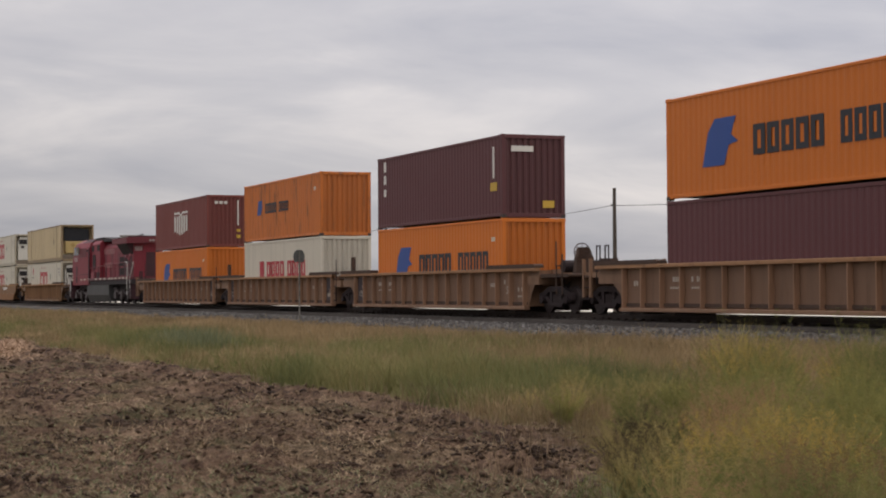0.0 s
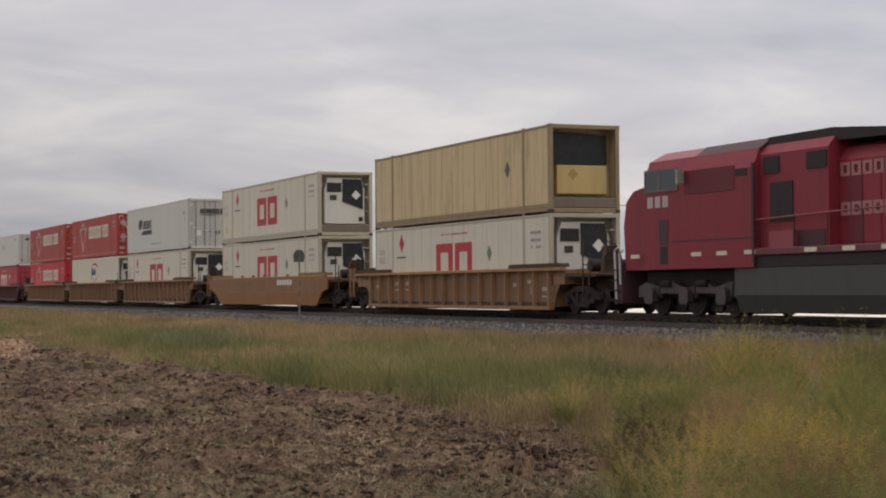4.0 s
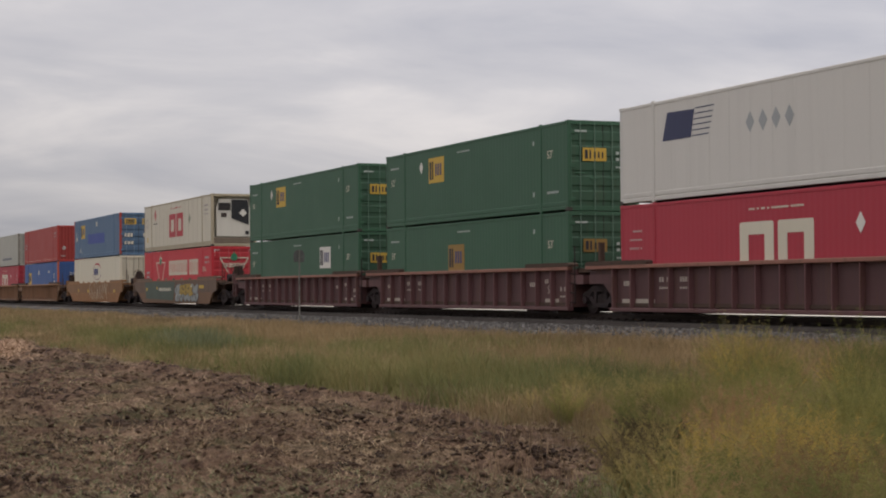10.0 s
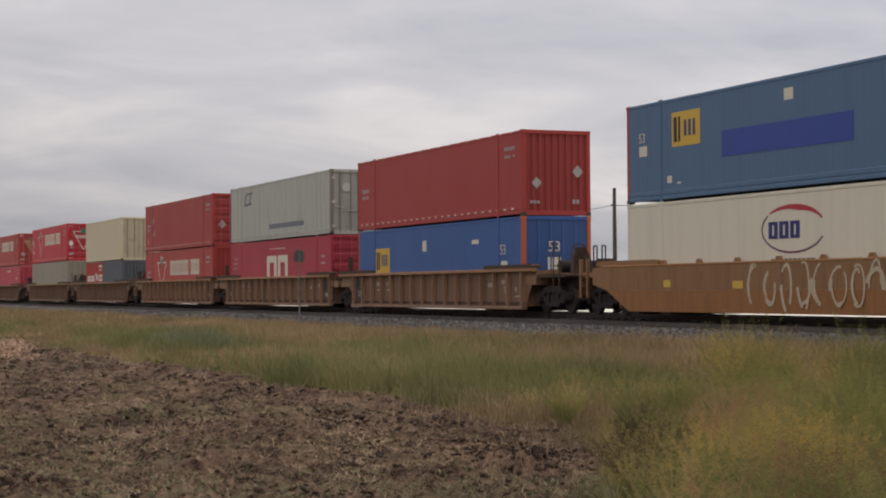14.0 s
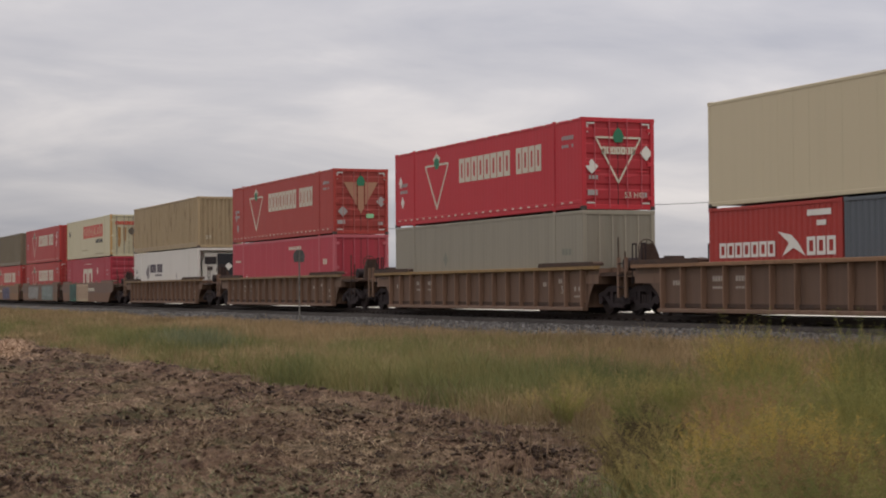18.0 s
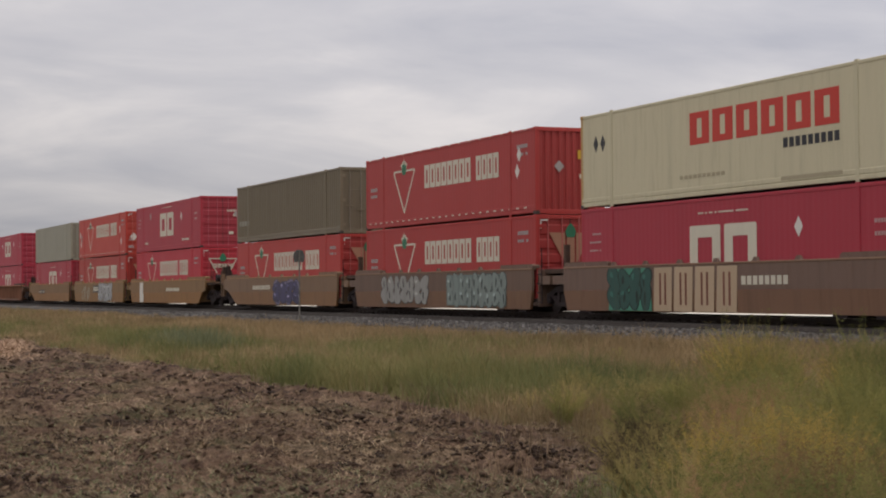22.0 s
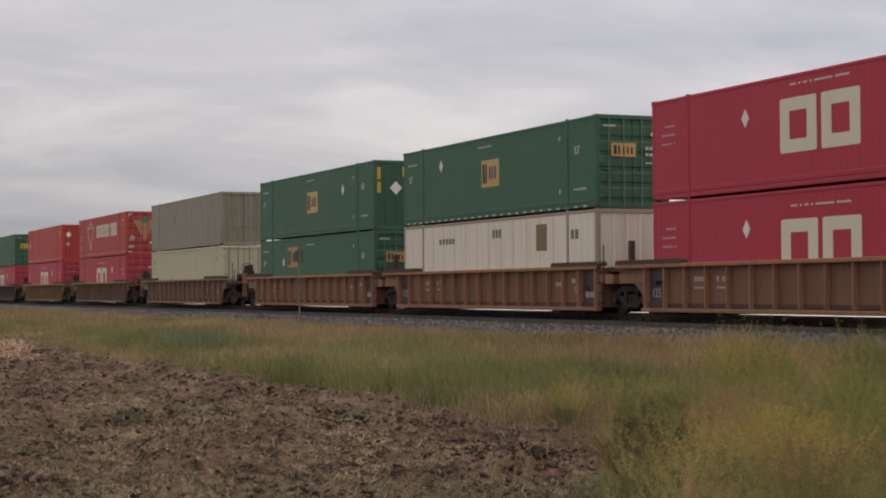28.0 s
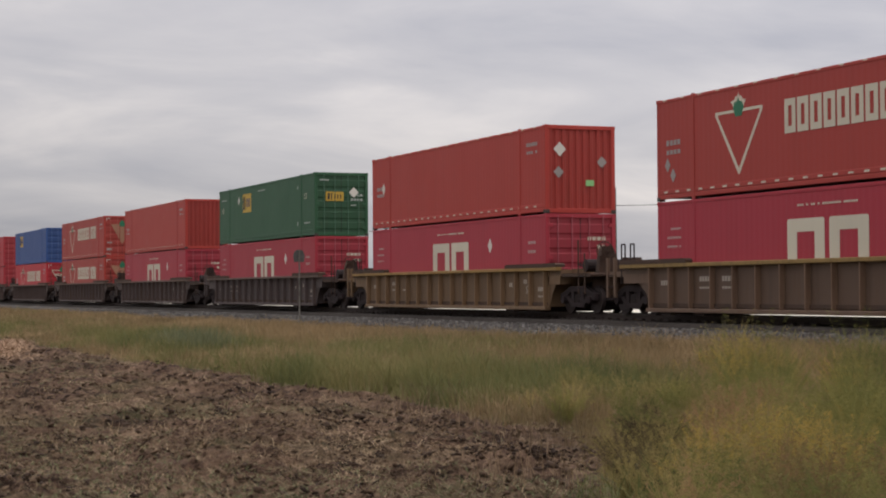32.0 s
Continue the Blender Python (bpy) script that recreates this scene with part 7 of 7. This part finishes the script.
    side_marks(o, [diamond(1.0, 1.95, 0.26, 0.6), diamond(1.45, 1.95, 0.26, 0.6)], DARK_MARK)
    side_marks(o, dashes(6.0, 8.4, 0.55, 0.65, 10, 1) + [rect(11.0, 13.6, 0.22, 0.32)], paint((170, 158, 128), 0.2))
    end_marks(o, blocks(-0.95, 0.95, 2.2, 2.42, 6, 0.3, 2), paint((204, 70, 50), 0.2), "red block marks", 0.022)
    for y0, z0 in ((-0.72, 0.75), (-0.34, 1.0), (0.3, 0.7), (0.62, 1.1)):
        end_marks(o, [[(y0 - 0.02, z0), (y0 + 0.06, z0 - 0.15), (y0 + 0.15, z0 + 0.1), (y0 + 0.17, 2.0), (y0 - 0.05, 2.05)]], paint((168, 122, 66), 0.8, 0.6), "rusty stain", 0.002)
    end_marks(o, [diamond(0.75, 1.75, 0.3, 0.9), diamond(0.2, 1.75, 0.3, 0.9)], paint((96, 84, 70), 0.3), "dark diamonds", 0.022)
    o = ride(box53("raspberry red container with cream square marks", CPR, "doors"), u, BASE)
    square_kind(o, CREAM_MARK)
    u = -545.07
    c = ride(well_car("smooth-sided brown well car with silver graffiti", (118, 92, 76), "smooth", dirt=0.7, rust=0.3), u)
    scrawl(c, 2.2, 7.2, 0.25, 1.3, (178, 176, 168), 6, 7, -1.483)
    scrawl(c, 9.0, 14.2, 0.15, 1.35, (150, 166, 158), 9, 9, -1.483)
    car_marks(c, [rect(9.0, 14.2, 0.2, 1.3)], paint((112, 128, 122), 0.5), "grey-green sprayed ground", -1.4815)
    o = ride(box53("orange-red container with pale triangle and block marks", (180, 54, 50), "corr"), u, UPPER)
    tyre_shop(o, end="")
    warning_squares(o, near=((14.9, 2.05), (14.75, 1.5)), r=0.24)
    end_marks(o, [rect(0.3, 0.75, 1.85, 2.15)], paint((214, 168, 50), 0.3), "", 0.012)
    end_marks(o, dashes(0.35, 0.9, 1.2, 1.35, 3, 1) + dashes(0.35, 0.9, 0.95, 1.1, 3, 2), CREAM_MARK, "", 0.012)
    end_marks(o, [diamond(-0.4, 1.6, 0.2, 0.95)], GREY_MARK, "", 0.012)
    o = ride(box53("orange-red container with pale triangle and block marks", (182, 52, 48), "doors"), u, BASE)
    tyre_shop(o, end="solid", dots=False)
    u = -564.52
    c = ride(well_car("smooth-sided brown well car with purple graffiti", (134, 104, 78), "smooth", "end", "share", dirt=0.6, rust=0.3), u)
    scrawl(c, 6.9, 11.0, 0.12, 1.3, (150, 140, 176), 12, 4, -1.483)
    scrawl(c, 7.0, 10.9, 0.2, 1.2, (84, 78, 120), 13, 4, -1.492)
    car_marks(c, dashes(3.4, 6.4, 0.85, 1.05, 10, 6), CREAM_MARK, "", -1.483)
    o = ride(box53("olive grey corrugated container, faded", OLIVE, "doors", "deep", dirt=0.5), u, UPPER)
    side_marks(o, dashes(0.4, 2.3, 0.85, 1.1, 4, 1), paint((150, 146, 128), 0.4))
    o = ride(box53("orange-red container with pale triangle and block marks", (184, 54, 48), "doors"), u, BASE)
    tyre_shop(o, end="solid", dots=False)
    warning_squares(o, near=((0.7, 0.95),), mat=GREY_MARK)

    u = -588.15
    c = ride(well_car("smooth-sided tan well car with one white patch", (146, 110, 70), "smooth", "share", "end", dirt=0.7), u)
    car_marks(c, [[(1.75, 0.1), (2.7, 0.12), (2.8, 0.5), (2.6, 0.75), (2.7, 1.36), (1.8, 1.36), (1.7, 0.8)]], paint((224, 220, 208), 0.2), "white sprayed patch", -1.482)
    writing("53", 0.42, paint((90, 64, 44), 0.3), c, near=(0.0, -1.483, 0.42))
    car_marks(c, dashes(8.8, 12.0, 0.8, 1.0, 10, 6), CREAM_MARK, "", -1.482)
    o = ride(box53("raspberry red container with cream square marks", (180, 44, 60), "doors"), u, UPPER)
    square_kind(o, CREAM_MARK, 6.5, 0.88, 1.4)
    side_marks(o, dashes(2.1, 3.3, 0.5, 0.62, 6, 2) + dashes(11.9, 13.6, 0.5, 0.62, 8, 3), CREAM_MARK)
    warning_squares(o, near=((4.0, 2.2),), front=((0.85, 1.9),), mat=GREY_MARK)
    o = ride(box53("bright red container, outlined triangle on its doors", (196, 40, 56), "doors"), u, BASE)
    tyre_shop(o, end="tri", dots=False)
    warning_squares(o, near=((0.6, 0.8), (2.4, 0.95)), front=((-0.6, 0.75), (0.8, 0.75)), r=0.26)
    u = -607.54
    c = ride(well_car("smooth-sided tan well car with silver graffiti", (146, 112, 72), "smooth", dirt=0.7), u)
    scrawl(c, 8.0, 12.6, 0.1, 1.4, (206, 206, 204), 15, 7, -1.483)
    tag_lines(c, 1.9, 4.9, 0.15, 1.3, (176, 172, 150), 16, 5, -1.483)
    car_marks(c, [rect(6.1, 8.0, 0.75, 1.25)], DARK_MARK, "dark sprayed board", -1.4815)
    car_marks(c, blocks(6.25, 7.9, 0.85, 1.15, 3, 0.3, 1), CREAM_MARK, "", -1.489)
    o = ride(box53("orange-red container with white placards", (196, 62, 48), "doors"), u, UPPER)
    tyre_shop(o, end="s")
    warning_squares(o, near=((0.55, 1.75), (0.8, 1.05), (14.3, 1.75), (14.7, 0.95)), front=((-0.3, 1.95), (-0.75, 1.2), (0.9, 2.0), (0.9, 1.25)), r=0.27)
    o = ride(box53("red container with pale triangle and block marks", (182, 56, 46), "corr"), u, BASE)
    tyre_shop(o, end="solid", dots=False)
    u = -626.95
    c = ride(well_car("smooth-sided tan well car, plain", (142, 106, 68), "smooth", "end", "share", dirt=0.7), u)
    car_marks(c, [rect(3.0, 5.4, 0.7, 1.0)], DARK_MARK, "dark painted board", -1.4815)
    car_marks(c, dashes(3.1, 5.3, 0.77, 0.93, 8, 5), CREAM_MARK, "", -1.487)
    o = ride(box53("weathered grey-green container with stained doors", (156, 152, 132), "doors", "smooth", dirt=0.65), u, UPPER)
    o = ride(box53("raspberry red container with cream square marks", CPR, "doors"), u, BASE)
    square_kind(o, CREAM_MARK)

    u = -650.7
    ride(well_car("brown ribbed well car with orange dust", (140, 96, 72), "ribbed", "share", "end"), u)
    for z in (UPPER, BASE):
        o = ride(box53("raspberry red container with cream square marks", (180, 40, 62), "doors"), u, z)
        square_kind(o, CREAM_MARK, 6.5, 0.9 if z == UPPER else 0.76)
        warning_squares(o, near=((4.9, 1.95),), front=((0.85, 2.0),), r=0.25)
    u = -670.31
    ride(well_car("brown ribbed well car with orange dust", (140, 96, 72)), u)
    o = ride(box53("dark green container with a yellow badge", GREEN, "doors"), u, UPPER)
    green_kind(o, (8.25, 1.58), paint((196, 160, 90), 0.3), ((3.8, 2.12),))
    side_marks(o, [rect(0.4 + i * 0.62, 0.62 + i * 0.62, 0.06, 0.11) for i in range(25)], CREAM_MARK)
    warning_squares(o, front=((0.85, 2.3),))
    o = ride(box53("dingy white panelled container with a brown badge", (228, 215, 198), "panel", "smooth", dirt=0.55, rust=0.1, trim=(160, 142, 122)), u, BASE)
    side_marks(o, [rect(11.88, 12.68, 1.68, 2.55)], paint((120, 104, 70), 0.4), "brown badge")
    side_marks(o, dashes(3.6, 5.1, 2.1, 2.3, 5, 4) + dashes(8.4, 9.2, 2.2, 2.5, 3, 1) + dashes(14.4, 15.0, 2.0, 2.3, 2, 1), paint((110, 108, 104), 0.3))
    u = -689.87
    ride(well_car("brown ribbed well car with orange dust", (140, 96, 72), "ribbed", "end", "share"), u)
    o = ride(box53("dark green container with yellow labels", GREEN, "panel"), u, UPPER)
    green_kind(o, (8.15, 1.53), paint((206, 172, 100), 0.3), ((12.33, 1.88),))
    warning_squares(o, front=((-0.3, 1.75),), r=0.28)
    o = ride(box53("dark green container with a yellow badge", GREEN, "doors"), u, BASE)
    green_kind(o, (5.2, 2.0), paint((176, 140, 80), 0.3), ((3.8, 1.78),))

    u = -713.42
    ride(well_car("dark brown ribbed well car with a tan top edge", DARKBR, "ribbed", "end", "end", lip=(134, 104, 70)), u)
    o = ride(box53("weathered dark grey container", (144, 136, 118), "doors", "smooth", dirt=0.9, rust=0.35), u, UPPER)
    side_marks(o, [diamond(5.9, 1.75, 0.28)], paint((116, 106, 94), 0.4))
    o = ride(box53("cream corrugated container with shut doors", (196, 188, 158), "doors", "deep", dirt=0.4), u, BASE)
    side_marks(o, [diamond(5.2, 1.0, 0.3)], paint((120, 104, 70), 0.3), "brown diamond")
    side_marks(o, dashes(0.5, 1.1, 2.1, 2.35, 3, 1) + dashes(14.8, 15.5, 2.1, 2.3, 4, 2), paint((150, 146, 124), 0.3))
    u = -737.02
    ride(well_car("brown ribbed well car with a yellow top edge", (112, 86, 68), "ribbed", "end", "end", lip=(150, 120, 66)), u)
    o = ride(box53("red container with triangle and faded end emblem", CTR, "doors"), u, UPPER)
    tyre_shop(o, end="solid")
    warning_squares(o, near=((0.6, 1.0), (0.9, 0.7)), front=((-0.85, 1.15), (0.95, 1.6)), mat=GREY_MARK, r=0.2)
    end_marks(o, [rect(0.3, 0.62, 0.72, 0.9)], paint((150, 214, 160), 0.1), "pale green sticker", 0.022)
    o = ride(box53("raspberry red container with cream square marks", CPR, "doors"), u, BASE)
    square_kind(o, CREAM_MARK)
    warning_squares(o, front=((0.75, 1.0),), r=0.24)
    u = -760.44
    ride(well_car("brown ribbed well car with a yellow top edge", (124, 96, 68), "ribbed", "end", "end", lip=(160, 124, 66)), u)
    o = ride(box53("plain red container with white diamond on its end", (188, 58, 48), "corr"), u, UPPER)
    tyre_shop(o, words=False)
    warning_squares(o, near=((1.3, 1.6),), front=((-0.75, 2.1),), r=0.24)
    end_marks(o, [diamond(0.8, 1.7, 0.2, 0.95), diamond(-0.8, 1.35, 0.2, 0.95)], GREY_MARK, "", 0.02)
    end_marks(o, [rect(0.2, 0.5, 0.9, 1.1)], paint((150, 214, 140), 0.1), "pale green sticker", 0.02)
    o = ride(box53("raspberry red container with cream square marks", CPR, "doors"), u, BASE)
    square_kind(o, CREAM_MARK)
    u = -784.1
    ride(well_car("dark grey-brown ribbed well car", (84, 70, 68), "ribbed", "end", "end"), u)
    o = ride(box53("dark green container with a yellow badge", (40, 92, 60), "doors"), u, UPPER)
    green_kind(o)
    warning_squares(o, front=((0.6, 2.0),), r=0.24)
    o = ride(box53("raspberry red container with cream square marks", CPR, "doors"), u, BASE)
    square_kind(o, CREAM_MARK)
    u = -807.7
    ride(well_car("dark grey-brown ribbed well car", (88, 72, 68), "ribbed", "end", "end"), u)
    o = ride(box53("plain red container with small placards", (184, 58, 48), "corr"), u, UPPER)
    tyre_shop(o, words=False)
    o = ride(box53("raspberry red container with cream square marks", CPR, "doors"), u, BASE)
    square_kind(o, CREAM_MARK)
    u = -830.7
    ride(well_car("dark grey-brown ribbed well car", (88, 72, 68), "ribbed", "end", "end"), u)
    o = ride(box53("red container with pale block marks", (182, 60, 50), "doors"), u, UPPER)
    tyre_shop(o, end="solid")
    o = ride(box53("red container with pale block marks", (182, 60, 50), "doors"), u, BASE)
    tyre_shop(o, end="solid", dots=False)
    u = -854.1
    ride(well_car("dark grey-brown ribbed well car", (88, 72, 68), "ribbed", "end", "end"), u)
    o = ride(box53("blue container with a yellow square badge", (44, 84, 150), "doors"), u, UPPER)
    yellow_badge(o, 3.5, 2.05, 0.95)
    o = ride(box53("bright red container with pale block marks", CTB, "doors"), u, BASE)
    tyre_shop(o, end="tri", dots=False)
    u = -877.5
    ride(well_car("dark grey-brown ribbed well car", (88, 72, 68), "ribbed", "end", "end"), u)
    for z in (UPPER, BASE):
        ride(box53("plain raspberry red container", (186, 50, 60), "doors"), u, z)


def round_emblem(ob):
    """An open red ring with blue bars in it."""
    cx, cz = 8.5, 1.9

    def arc(a0, a1, thick, taper=0.0):
        out = []
        for i in range(14):
            p, q = a0 + (a1 - a0) * i / 14, a0 + (a1 - a0) * (i + 1) / 14
            t = thick * (1 - taper * abs(i - 6) / 7)
            out.append([(cx + 1.4 * math.cos(p), cz + 0.62 * math.sin(p)), (cx + 1.4 * math.cos(q), cz + 0.62 * math.sin(q)), (cx + (1.4 - t) * math.cos(q), cz + (0.62 - t) * math.sin(q)), (cx + (1.4 - t) * math.cos(p), cz + (0.62 - t) * math.sin(p))])
        return out
    side_marks(ob, arc(0.4, 2.4, 0.16, 0.7), RED_MARK, "red arc")
    side_marks(ob, arc(2.5, 5.9, 0.05), paint((110, 60, 90), 0.2), "thin ring")
    side_marks(ob, blocks(cx - 1.1, cx + 0.35, cz - 0.24, cz + 0.2, 3, 0.32, 1), paint((34, 44, 110), 0.2), "blue upright bars")
    side_marks(ob, dashes(cx - 0.95, cx + 1.0, cz - 0.86, cz - 0.75, 10, 3), DARK_MARK)


build_train()


# ---- poles, wires and the trackside sign ----
def telegraph_pole(x, y, h):
    ob = thing("telegraph_pole", "bare dark wooden telegraph pole beyond the track", "pole", "poles along the railway")
    part("shaft", Shape().cyl((x, y), 2, 0.15, 0.0, h, 10, 0.1), metal((64, 56, 50), 0.9, 0.0), ob, key=("shaft", x))
    part("insulator", Shape().bar((x, y - 0.18, h - 1.05), (x, y + 0.05, h - 1.05), 0.03).cyl((x, y - 0.18), 2, 0.05, h - 1.08, h - 0.94, 8), metal((90, 84, 80), 0.5, 0.0), ob)
    return ob


POLE_Y = 48.0
POLES = [-88.5 + 37.4 * k for k in range(-7, 4)]
for px in POLES:
    telegraph_pole(px, POLE_Y, 7.45)
wire = Shape()
for a, b in zip(POLES, POLES[1:]):
    pts = [(a + (b - a) * i / 12, POLE_Y - 0.18, 6.42 - 0.42 * 4 * (i / 12) * (1 - i / 12)) for i in range(13)]
    for p, q in zip(pts, pts[1:]):
        wire.bar(p, q, 0.016, 5)
tagged(new("overhead_wire", wire.mesh("overhead_wire", metal((40, 38, 38), 0.6, 0.2))), "thin dark wire strung between the telegraph poles", "wire")


def trackside_sign():
    x, y = -64.4, 20.9
    ob = thing("trackside_sign", "back of a grey round-topped trackside sign on a thin post", "sign")
    part("post", Shape().box(x - 0.03, x + 0.03, y - 0.025, y + 0.025, 0.1, 3.2, 0.008), metal((120, 118, 112), 0.6, 0.3), ob)
    poly = [(-0.2, 2.72), (0.2, 2.72), (0.24, 2.95), (0.2, 3.1), (0.1, 3.2), (-0.1, 3.2), (-0.2, 3.1), (-0.24, 2.95)]
    s = Shape().prism(poly, 0, x - 0.03 - 0.02, x - 0.03)
    s.v = [(a, b + y, c) for a, b, c in s.v]
    part("plate", s, metal((98, 100, 98), 0.6, 0.3), ob, "grey sheet-metal plate")


trackside_sign()

motions()
